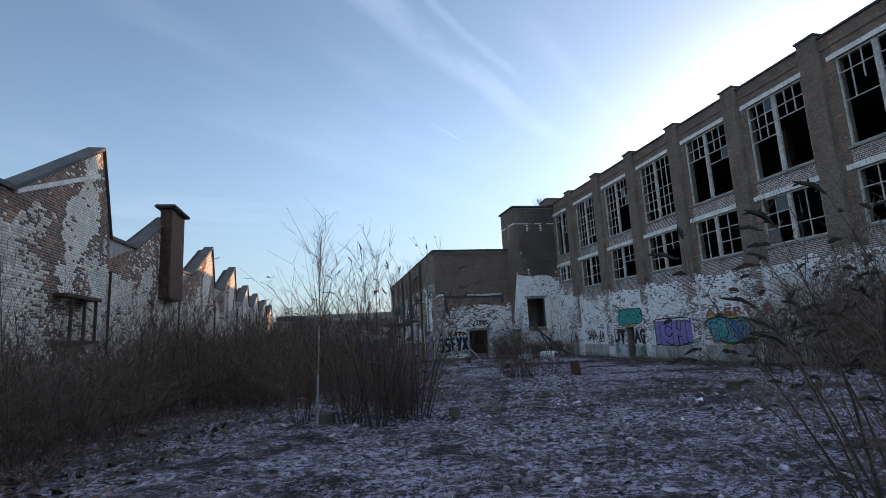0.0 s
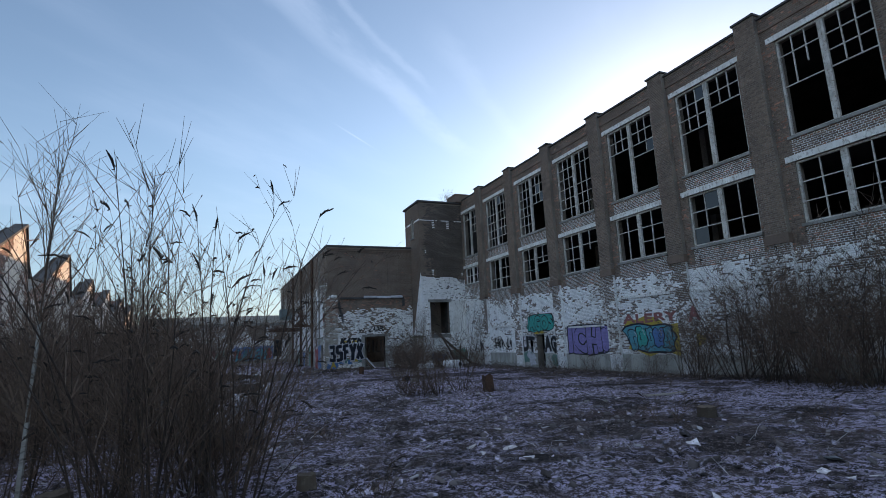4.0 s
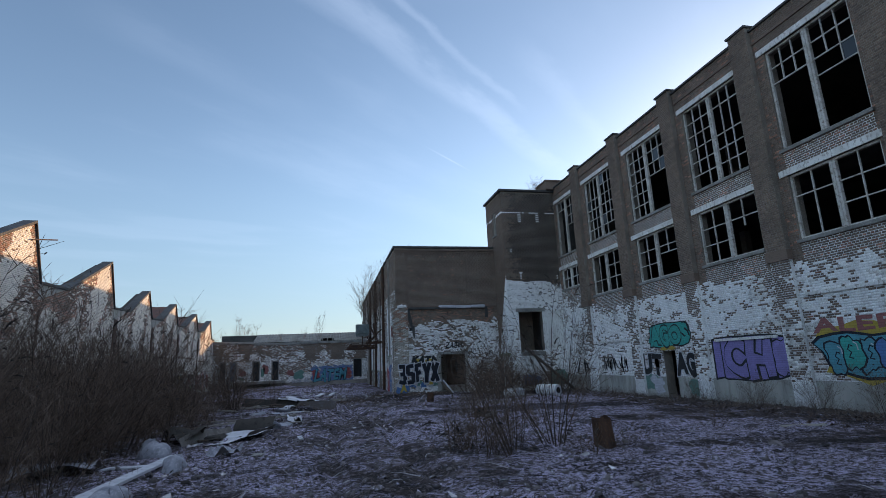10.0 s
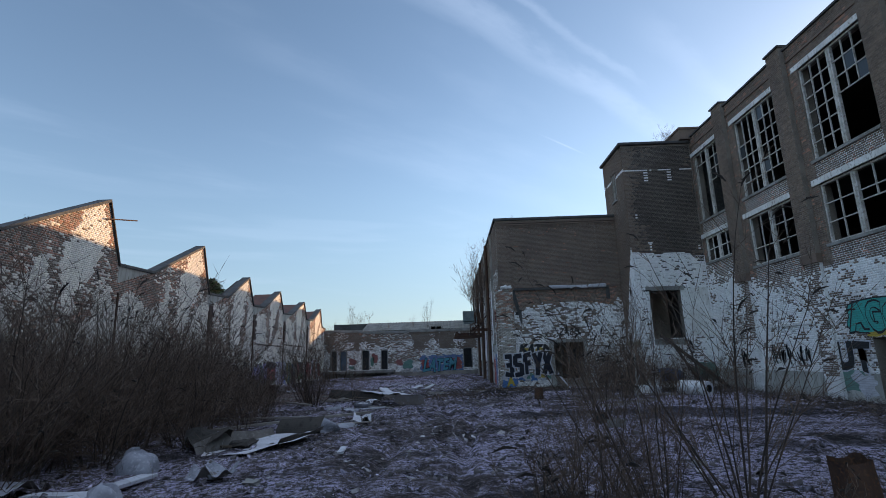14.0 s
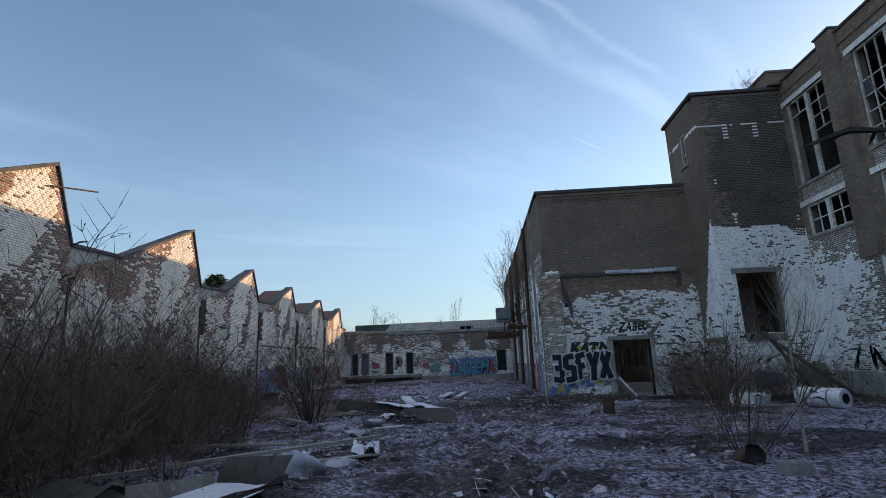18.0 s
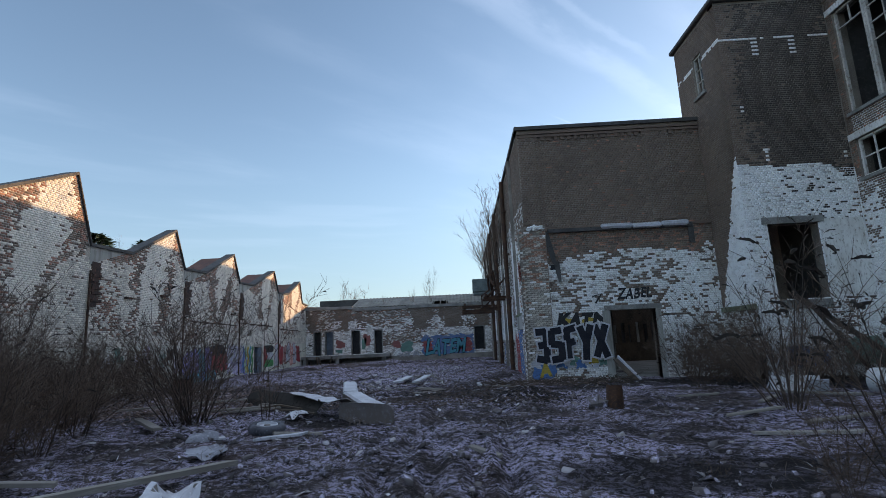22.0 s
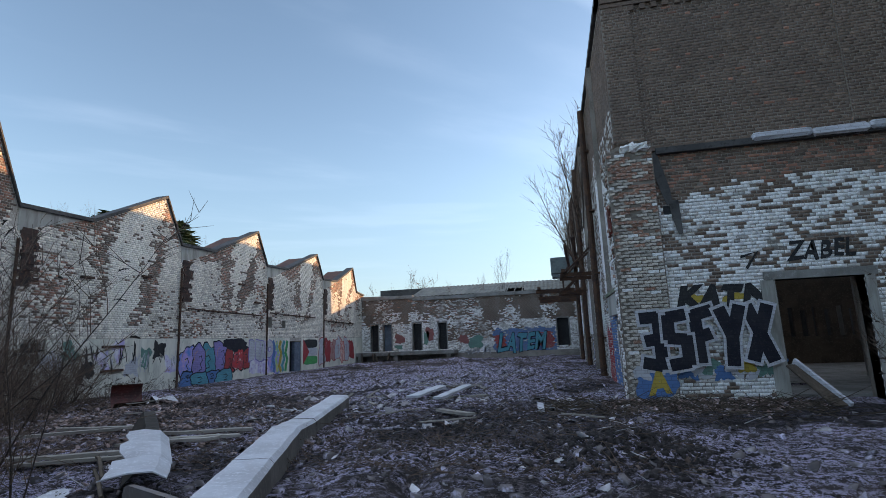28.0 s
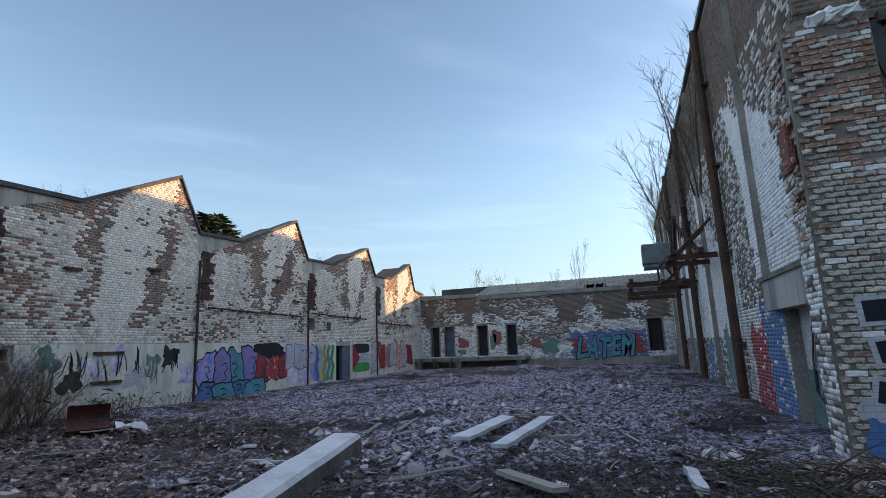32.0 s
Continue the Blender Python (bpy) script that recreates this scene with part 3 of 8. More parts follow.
        corners = [(l, b + jit[0], -0.004 + 0 * d), (r, b + jit[1], -0.004 + 0 * d), (r, t + jit[1], -0.004 + 0 * d), (l, t + jit[0], -0.004 + 0 * d),
                   (l + i, b + i + jit[0], d), (r - i, b + i + jit[1], d), (r - i, t - i + jit[1], d), (l + i, t - i + jit[0], d)]
        v = np.empty((n, 8, 3))
        o, uu, nn = np.array(self.o), np.array(self.u), np.array(self.n)
        for c, (cu, cz, cd) in enumerate(corners):
            v[:, c] = o + cu[:, None] * uu + cd[:, None] * nn + np.stack((0 * cz, 0 * cz, cz), 1)
        f = np.array([(4, 5, 6, 7), (0, 1, 5, 4), (1, 2, 6, 5), (2, 3, 7, 6), (3, 0, 4, 7)])
        if self.u.cross(Vector((0, 0, 1))).dot(self.n) < 0:
            f = f[:, ::-1]
        quads = (np.arange(n)[:, None, None] * 8 + f[None]).reshape(-1, 4)
        return fast_mesh(name, v.reshape(-1, 3), quads, mats, np.repeat(mat, 5))


def lettering(body, width, height, depth=0.003, fat=0.0, slant=0.0):
    """A mesh of words in the built-in font, stretched to a width and height, standing in the x-z plane."""
    cu = bpy.data.curves.new("words", "FONT")
    cu.body, cu.size, cu.extrude, cu.offset, cu.resolution_u = body, 1.0, 0.0, fat, 3
    cu.space_character = 1.0 + 2.4 * fat
    ob = new("words", cu)
    bpy.context.view_layer.update()
    me = bpy.data.meshes.new_from_object(ob.evaluated_get(bpy.context.evaluated_depsgraph_get()))
    bpy.data.objects.remove(ob)
    co = np.empty(len(me.vertices) * 3, np.float32)
    me.vertices.foreach_get("co", co)
    co = co.reshape(-1, 3)
    lo, hi = co.min(0), co.max(0)
    x, y = (co[:, 0] - lo[0]) / (hi[0] - lo[0]), (co[:, 1] - lo[1]) / (hi[1] - lo[1])
    n = 1.1 * len(body)
    x, y = x + 0.10 * (vnoise(x * n + 3, y * 1.6) - 0.5) / max(width / height, 0.5) * 1.6, y + 0.24 * (vnoise(x * n + 31, y * 1.4 + 5) - 0.5)
    out = np.stack((x * width + slant * y * height, np.zeros(len(x)), y * height), 1).astype(np.float32)
    me.vertices.foreach_set("co", out.ravel())
    me.update()
    me.materials.clear()
    return me

# ---- ground ----


def smooth(v):
    v = np.clip(v, 0, 1)
    return v * v * (3 - 2 * v)


def bump_at(x, y, cx, cy, r):
    return np.exp(-((x - cx) ** 2 + (y - cy) ** 2) / (r * r))


def ground_height(x, y):
    x, y = np.asarray(x, float), np.asarray(y, float)
    z = -0.45 * smooth(y / 30) - 0.12 * np.clip((x - 8) / 10, 0, 1)
    near = smooth((x + 9) / 3) * smooth((22 - x) / 3) * smooth((y + 30) / 10) * smooth((76 - y) / 4)
    rough = 1 + 1.3 * smooth((y - 40) / 5) * smooth((9 - x) / 2) * smooth((x + 5) / 4)
    clods = smooth((fbm(x * 0.55 + 40, y * 0.55, 3) - 0.44) / 0.16)
    z = z + near * rough * (0.16 * (fbm(x * 0.4, y * 0.4, 3) - 0.5) + 0.10 * (fbm(x * 1.7, y * 1.7, 3) - 0.5) + (0.05 + 0.07 * clods) * (fbm(x * 5, y * 5, 3) - 0.5))
    # two deep tyre tracks with tread lugs
    for cx in (6.05, 6.62):
        w = x - cx - 0.10 * np.sin(y * 0.5) - 0.04 * (y - 30)
        here = smooth((y - 25.5) / 1.5) * smooth((35.0 - y) / 2.5)
        z = z + here * (-0.085 * np.exp(-(w / 0.13) ** 4) * (0.75 + 0.25 * np.sin(y * 24)) + 0.035 * np.exp(-((np.abs(w) - 0.22) / 0.07) ** 2))
    # wheel ruts, a heap of soil and churned hollows
    mid = 6.1 + 0.5 * np.sin(y * 0.21)
    for k in (-0.75, 0.75):
        z = z - 0.12 * np.exp(-((x - mid - k) / 0.17) ** 2) * smooth((y - 14) / 6) * smooth((42 - y) / 5) * (0.4 + vnoise(x * 2, y * 1.3))
    z = z + 0.30 * bump_at(x, y, 8.1, 39.0, 0.65) + 0.14 * bump_at(x, y, 3.5, 47.5, 2.2) + 0.12 * bump_at(x, y, 5.5, 56.0, 3.0)
    z = z - 0.12 * bump_at(x, y, 8.0, 31.0, 1.3) - 0.10 * bump_at(x, y, 4.6, 41.2, 1.2)
    return z


def gz(x, y):
    return float(ground_height(x, y))


def build_ground():
    def axis(a, b, step):
        mid = np.arange(a, b, step)
        far = 0.3 * 1.22 ** np.arange(1, 42)
        out = np.cumsum(far)
        out = out[out < 900]
        return np.concatenate((a - out[::-1], mid, b + out))
    xs, ys = axis(-9, 21, 0.13), axis(-4, 72, 0.11)
    xs = np.sort(np.concatenate((xs, np.arange(1.07, 9.0, 0.13))))
    X, Y = np.meshgrid(xs, ys, indexing="ij")
    v = np.stack((X, Y, ground_height(X, Y)), 2).reshape(-1, 3)
    nx, ny = len(xs), len(ys)
    i, j = np.meshgrid(np.arange(nx - 1), np.arange(ny - 1), indexing="ij")
    a = (i * ny + j).ravel()
    q = np.stack((a, a + ny, a + ny + 1, a + 1), 1)
    me = fast_mesh("ground", v, q, [EARTH])
    me.polygons.foreach_set("use_smooth", [True] * len(q))
    single("ground", me, EARTH, "dark trampled earth with hoar frost and crumbled rubble", "ground", kind="structure")


build_ground()
BASE = -0.75                      # walls go down into the ground to here

# ---- the multi-storey factory ----
EAST = Wall((19.95, 0, 0), (0, 1, 0), (-1, 0, 0))
BAYS = [-1.7, 2.9, 7.5, 12.1, 16.7, 21.2, 25.7, 30.25, 34.85, 39.45]
WIDE = [3.05] * 9 + [2.5]
factory = thing("factory_building", "long brown-brick factory with rows of broken windows", "building")


def window_part(name, parent, wall, u0, u1, z0, z1, cols, rows, seed, broken=0.0, halves=2, mat=None, glass=0.05):
    """A wooden window: outer frame and middle post, glazing bars in each half, and what panes are left."""
    rnd = random.Random(seed)
    mat = mat or BAR_PAINT
    s = Shape()
    f, dep0, dep1 = 0.075, -0.16, -0.07
    wall.slab(s, u0, u0 + f, z0, z1, dep0, dep1)
    wall.slab(s, u1 - f, u1, z0, z1, dep0, dep1)
    wall.slab(s, u0 + f, u1 - f, z1 - f, z1, dep0, dep1)
    wall.slab(s, u0 + f, u1 - f, z0, z0 + f, dep0, dep1)
    um = (u0 + u1) / 2
    if halves == 2:
        wall.slab(s, um - 0.10, um + 0.10, z0 + f, z1 - f, dep0, dep1 + 0.02)
        wall.slab(s, um - 0.02, um + 0.02, z0 + f, z1 - f, dep1 + 0.02, dep1 + 0.045)
    win = part(name, welded(s), mat, parent)
    spans = [(u0 + f, um - 0.10), (um + 0.10, u1 - f)] if halves == 2 else [(u0 + f, u1 - f)]
    for a, b in spans:
        keep = z0 + f
        if rnd.random() < broken:
            keep = z1 - (z1 - z0) * rnd.choice((0.34, 0.5, 0.18, 0.5))
        zs = [z0 + f + (z1 - z0 - 2 * f) * k / rows for k in range(rows + 1)]
        us = [a + (b - a) * k / cols for k in range(cols + 1)]
        for u in us[1:-1]:
            low = keep if rnd.random() > 0.25 else keep + (zs[1] - zs[0]) * rnd.choice((0, 1))
            e = (rnd.random() - 0.5) * 0.05
            if z1 - f - low > 0.1:
                bar = Shape().add([wall.at(u + du + (e if dz == 0 else 0), low if dz == 0 else z1 - f, d) for dz in (0, 1) for du in (-0.018, 0.018) for d in (-0.14, -0.09)],
                                  [(0, 1, 3, 2), (4, 6, 7, 5), (0, 4, 5, 1), (2, 3, 7, 6), (0, 2, 6, 4), (1, 5, 7, 3)])
                part("glazing_bar", bar, mat, win)
        for z in zs[1:-1]:
            if z >= keep - 0.02 and rnd.random() > 0.06:
                bar = Shape()
                wall.slab(bar, a, b, z - 0.018, z + 0.018, -0.138, -0.092)
                part("glazing_bar", bar, mat, win)
        if keep > z0 + 0.3 and rnd.random() < 0.6:
            bar = Shape()
            wall.slab(bar, a, b, keep - 0.02, keep + 0.02, -0.14, -0.09)
            part("glazing_bar", bar, mat, win)
        for k in range(rows):
            for c in range(cols):
                if zs[k] >= keep - 0.02 and rnd.random() < glass:
                    p = Shape()
                    wall.slab(p, us[c] + 0.02, us[c + 1] - 0.02, zs[k] + 0.02, zs[k + 1] - 0.02, -0.118, -0.114)
                    part("pane", p, pane_glass, win)
    return win


def east_paint(u, z, r):
    """Brown brick above, whitewash flaking off brick by brick below about four metres."""
    edge = 4.05 + 0.5 * (fbm(u * 0.9, u * 0 + 3, 3) - 0.5) + 1.9 * np.clip((u - 37.5) / 4.5, 0, 1)
    worn = fbm(u * 0.55, z * 0.75 + 40, 4)
    m = np.where(r < 0.12, 1, 0)
    m = np.where(fbm(u * 0.3 + 9, z * 0.4, 3) + 0.2 * r > 0.72, 2, m)
    bare = fbm(u * 2.2 + 70, z * 3.0, 3)
    white = (z < edge) & (worn + 0.45 * (r - 0.5) < 0.74 - 0.2 * smooth((z - 3.5) / 0.6)) & (bare + 0.35 * (r - 0.5) < 0.66)
    m = np.where(white, np.where(worn + 0.3 * r < 0.72, 3, 4), m)
    return np.where((r > 0.996) & (z < 4), -1, m)


def build_factory():
    holes = []
    for k, (u, w) in enumerate(zip(BAYS, WIDE)):
        holes += [(u, u + w, 8.0, 11.72), (u, u + w, 5.75 if k == 9 else 4.85, 7.08)]
    holes += [(31.4, 32.26, BASE, 1.5)]
    prof = [(-4.0, 12.85), (42.2, 12.85)]
    wall = part("wall", welded(EAST.block(prof, BASE, holes, 0.45)), MORTAR_DARK, factory)
    part("brickwork", EAST.bricks("brickwork", [(7.0, 12.85), (42.2, 12.85)], 0.35, holes, east_paint,
                                  [BRICK, BRICK_RED, BRICK_SOOT, BRICK_WHITE, BRICK_GREY], 11), [], wall, "brown bricks, whitewashed low down", "stuff")
    part("limewash", EAST.wash([(-4.0, 4.1), (37.4, 4.1), (42.2, 5.9)], BASE, holes), LIMEWASH, wall, "flaking limewash coat", "stuff")
    low = Shape()
    for a, b in ((-4.0, 31.4), (32.26, 42.2)):
        EAST.slab(low, a, b, BASE, 0.33, 0.004, 0.016)
    part("plaster_plinth", low, PLASTER, factory, "damp greenish rendered plinth")
    for k, (u, w) in enumerate(zip(BAYS, WIDE)):
        z0 = 5.75 if k == 9 else 4.85
        window_part("window", factory, EAST, u, u + w, 8.0, 11.72, 3 if w > 2.8 else 2, 6, 40 + k, broken=(0.95 if k < 6 else 0.45))
        if k == 9:
            window_part("window", factory, EAST, u, u + w, z0, 7.08, 2, 2, 60 + k, mat=WHITE_PAINT)
        else:
            window_part("window", factory, EAST, u, u + w, z0, 7.08, 2, 3, 60 + k, broken=0.08)
        for za, zb, p in ((11.72, 11.93, 0.05), (7.08, 7.30, 0.06)):
            s = Shape()
            EAST.slab(s, u - 0.18, u + w + 0.28, za, zb, -0.30, p)
            part("lintel", s, WHITE_PAINT, factory, "flaking white-painted lintel")
        for zc in (8.0, z0):
            s = Shape()
            EAST.slab(s, u - 0.06, u + w + 0.06, zc - 0.11, zc - 0.002, -0.20, 0.09)
            part("sill", s, CONCRETE, factory)
        # pilaster on the low side of each bay, its foot patched with concrete
        a, b = u - 1.05, u - 0.22
        s = Shape()
        EAST.slab(s, a, b, 4.3, 13.05, -0.05, 0.20)
        pil = part("pilaster", s, MORTAR_DARK, factory)
        s = Shape()
        EAST.slab(s, a + 0.02, b - 0.02, BASE, 4.296, -0.05, 0.13)
        part("pilaster_foot", s, LIMEWASH, pil, "limewashed foot of the pilaster")
        if u > 5:
            face = Wall((19.75, 0, 0), (0, 1, 0), (-1, 0, 0))
            me = face.bricks("brickwork", [(a, 13.05), (b, 13.05)], 4.6, [], lambda uu, z, r: np.where(r < 0.2, 1, 0), [BRICK, BRICK_SOOT], 80 + k)
            part("brickwork", me, [], pil, kind="stuff")
            face = Wall((19.82, 0, 0), (0, 1, 0), (-1, 0, 0))
            me = face.bricks("brickwork", [(a + 0.02, 4.25), (b - 0.02, 4.25)], 0.2, [], lambda uu, z, r: np.where(fbm(uu * 1.2 + 31, z * 0.8, 3) + 0.3 * (r - 0.5) + 0.20 * smooth((z - 2.2) / 1.2) > 0.53, np.where(r < 0.5, 2, 0), east_paint(uu, z, r)), [BRICK, BRICK_RED, BRICK_SOOT, BRICK_WHITE, BRICK_GREY], 120 + k)
            part("brickwork", me, [], pil, kind="stuff")
        s = Shape()
        EAST.slab(s, a - 0.05, b + 0.05, 13.05, 13.13, -0.5, 0.27)
        part("pilaster_cap", s, FLASHING, pil)
        s = Shape()
        EAST.slab(s, a - 0.03, b + 0.03, 4.28, 4.62, 0.0, 0.24)
        part("corbel", s, BRICK_SOOT, pil)
    s = Shape()
    EAST.slab(s, -4.0, 42.2, 12.85, 12.93, -0.5, 0.09)
    part("coping", s, FLASHING, factory)
    s = Shape()
    EAST.slab(s, -4.0, 42.2, 12.30, 12.37, 0.0, 0.05)
    part("string_course", s, BRICK_SOOT, factory)
    for za, ua, ub in ((2.85, 12.3, 15.4), (2.95, 16.8, 20.0), (3.02, 21.3, 24.4), (1.75, 25.8, 28.8), (2.1, 34.9, 37.9)):
        s = Shape()
        EAST.slab(s, ua, ub, za, za + 0.10, 0.0, 0.07)
        part("ledge", s, WHITE_PAINT, factory)
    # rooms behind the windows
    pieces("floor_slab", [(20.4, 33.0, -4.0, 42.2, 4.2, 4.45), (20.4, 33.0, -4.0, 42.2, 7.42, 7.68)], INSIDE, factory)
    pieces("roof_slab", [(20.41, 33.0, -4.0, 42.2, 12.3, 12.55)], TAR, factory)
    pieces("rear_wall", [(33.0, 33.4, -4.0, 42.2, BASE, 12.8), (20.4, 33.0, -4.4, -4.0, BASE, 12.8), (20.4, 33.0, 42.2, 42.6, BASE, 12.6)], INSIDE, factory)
    pieces("column", [(25.8, 26.15, y, y + 0.35, z0, z1) for y in (4.5, 14, 23, 32.5) for z0, z1 in ((4.45, 7.42), (7.68, 12.3))], CONCRETE, factory)


build_factory()

# ---- stair tower ----
TF = Wall((0, 42.2, 0), (1, 0, 0), (0, -1, 0))
TS = Wall((16.1, 0, 0), (0, 1, 0), (-1, 0, 0))
tower = thing("stair_tower", "dark brick stair tower, whitewashed low down", "tower")


def build_tower():
    hole = [(16.78, 18.42, 1.9, 4.4)]
    win = [(43.5, 44.2, 9.9, 11.5)]
    wf = part("wall", welded(TF.block([(16.1, 12.6), (20.6, 12.6)], BASE, hole, 0.4)), MORTAR_DARK, tower)
    def front(u, z, r):
        edge = 6.45 + 0.35 * (fbm(u * 2, u * 0, 2) - 0.5) - 0.5 * smooth((u - 18.5) / 1.5)
        worn = fbm(u * 0.9, z * 0.8 + 70, 4)
        stain = fbm(u * 0.8 + 3, z * 0.35, 3)
        m = np.where(stain + 0.25 * r < 0.66, 4, np.where(r < 0.85, 0, 1))
        m = np.where((z < edge) & (worn + 0.55 * (r - 0.5) < 0.74), np.where(r < 0.86, 2, 3), m)
        runs = (vnoise(u * 7.0, z * 0.9 + 3) > 0.88) & (z > 6.4) & (z < 8.6) & (r < 0.6)
        ladder = ((np.abs(u - 17.35) < 0.12) | (np.abs(u - 18.65) < 0.12)) & (z > 10.45) & (z < 11.2) & ((z * 6.67) % 1 < 0.5)
        band = (z > 11.05) & (z < 11.13) & (vnoise(u * 3, u * 0 + 5) > 0.42)
        return np.where(runs | ladder | band, 2, m)
    part("brickwork", TF.bricks("brickwork", [(16.1, 12.5), (19.9, 12.5)], 0.2, hole, front, [BRICK_SOOT, BRICK, BRICK_WHITE, BRICK_GREY, BRICK_TAR], 21), [], wf, kind="stuff")
    part("limewash", TF.wash([(16.1, 6.4), (20.0, 6.2)], BASE, hole), WHITEWASH, wf, kind="stuff")
    ws = part("wall", welded(TS.block([(42.21, 12.6), (45.6, 12.6)], BASE, win, 0.4)), MORTAR_DARK, tower)
    def side(u, z, r):
        m = np.where(r < 0.9, 0, 1)
        white = (u - 42.2 < (6.9 - z) * 0.42) & (z > 1.7)
        m = np.where(white & (r < 0.985), 2, m)
        m = np.where((z <= 1.7) & (r < 0.6), 3, m)
        return np.where((z > 11.05) & (z < 11.2) & (r < 0.8), 2, m)
    part("brickwork", TS.bricks("brickwork", [(42.2, 12.5), (45.6, 12.5)], 0.2, win, side, [BRICK_SOOT, BRICK, BRICK_WHITE, BRICK_GREY], 22), [], ws, kind="stuff")
    s = Shape()
    p = [TS.at(u, z, d) for d in (0.0, 0.006) for u, z in ((42.2, 1.8), (44.3, 1.8), (43.45, 3.9), (42.3, 6.75), (42.2, 6.75))]
    s.add(p, [(4, 3, 2, 1, 0), (5, 6, 7, 8, 9)] + [(k, (k + 1) % 5, 5 + (k + 1) % 5, 5 + k) for k in range(5)])
    part("limewash", s, WHITEWASH, ws, "thick white limewash on the tower flank")
    pieces("rear_wall", [(16.5, 20.6, 45.2, 45.6, BASE, 12.6), (20.2, 20.6, 42.65, 45.2, 7.7, 12.6)], MORTAR_DARK, tower)
    s = Shape().bevel_box(4.7, 3.7, 0.16, 0.03, pose(18.3, 43.9, 12.6))
    part("roof_cap", s, FLASHING, tower, "dark weathered roof cap")
    s = Shape().box(19.35, 20.7, 41.9, 43.6, 12.77, 13.35).box(19.3, 20.75, 41.85, 43.65, 13.35, 13.45)
    part("parapet_block", s, BRICK_SOOT, tower)
    s = Shape()
    TF.slab(s, 16.6, 18.6, 4.4, 4.62, -0.2, 0.05)
    part("lintel", s, CONCRETE, tower)
    s = Shape()
    TF.slab(s, 16.78, 18.42, 1.6, 1.88, -0.39, 0.08)
    part("sill", s, CONCRETE, tower)
    s = Shape()
    TS.slab(s, 42.25, 44.4, 1.66, 1.82, 0.0, 0.10)
    part("ledge", s, MOSSY, tower)
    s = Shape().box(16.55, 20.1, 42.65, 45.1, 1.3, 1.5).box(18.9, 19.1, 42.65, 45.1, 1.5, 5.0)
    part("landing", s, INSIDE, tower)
    s = Shape()
    TF.slab(s, 18.46, 19.85, 2.0, 4.5, 0.012, 0.03)
    part("white_plaster", s, WHITE_PAINT, tower, "smooth white plaster beside the doorway")
    window_part("window", tower, TS, 43.5, 44.2, 9.9, 11.5, 2, 3, 7, halves=1)
    s = Shape()
    TS.slab(s, 43.4, 44.3, 9.78, 9.9, -0.1, 0.09)
    part("sill", s, CONCRETE, tower)


build_tower()

# ---- the hall ----
HF = Wall((0, 44.45, 0), (1, 0, 0), (0, -1, 0))
HS = Wall((9.07, 0, 0), (0, 1, 0), (-1, 0, 0))
hall = thing("brick_hall", "tall brick hall with worn whitewash and graffiti", "building")
HALL_END = 78.0


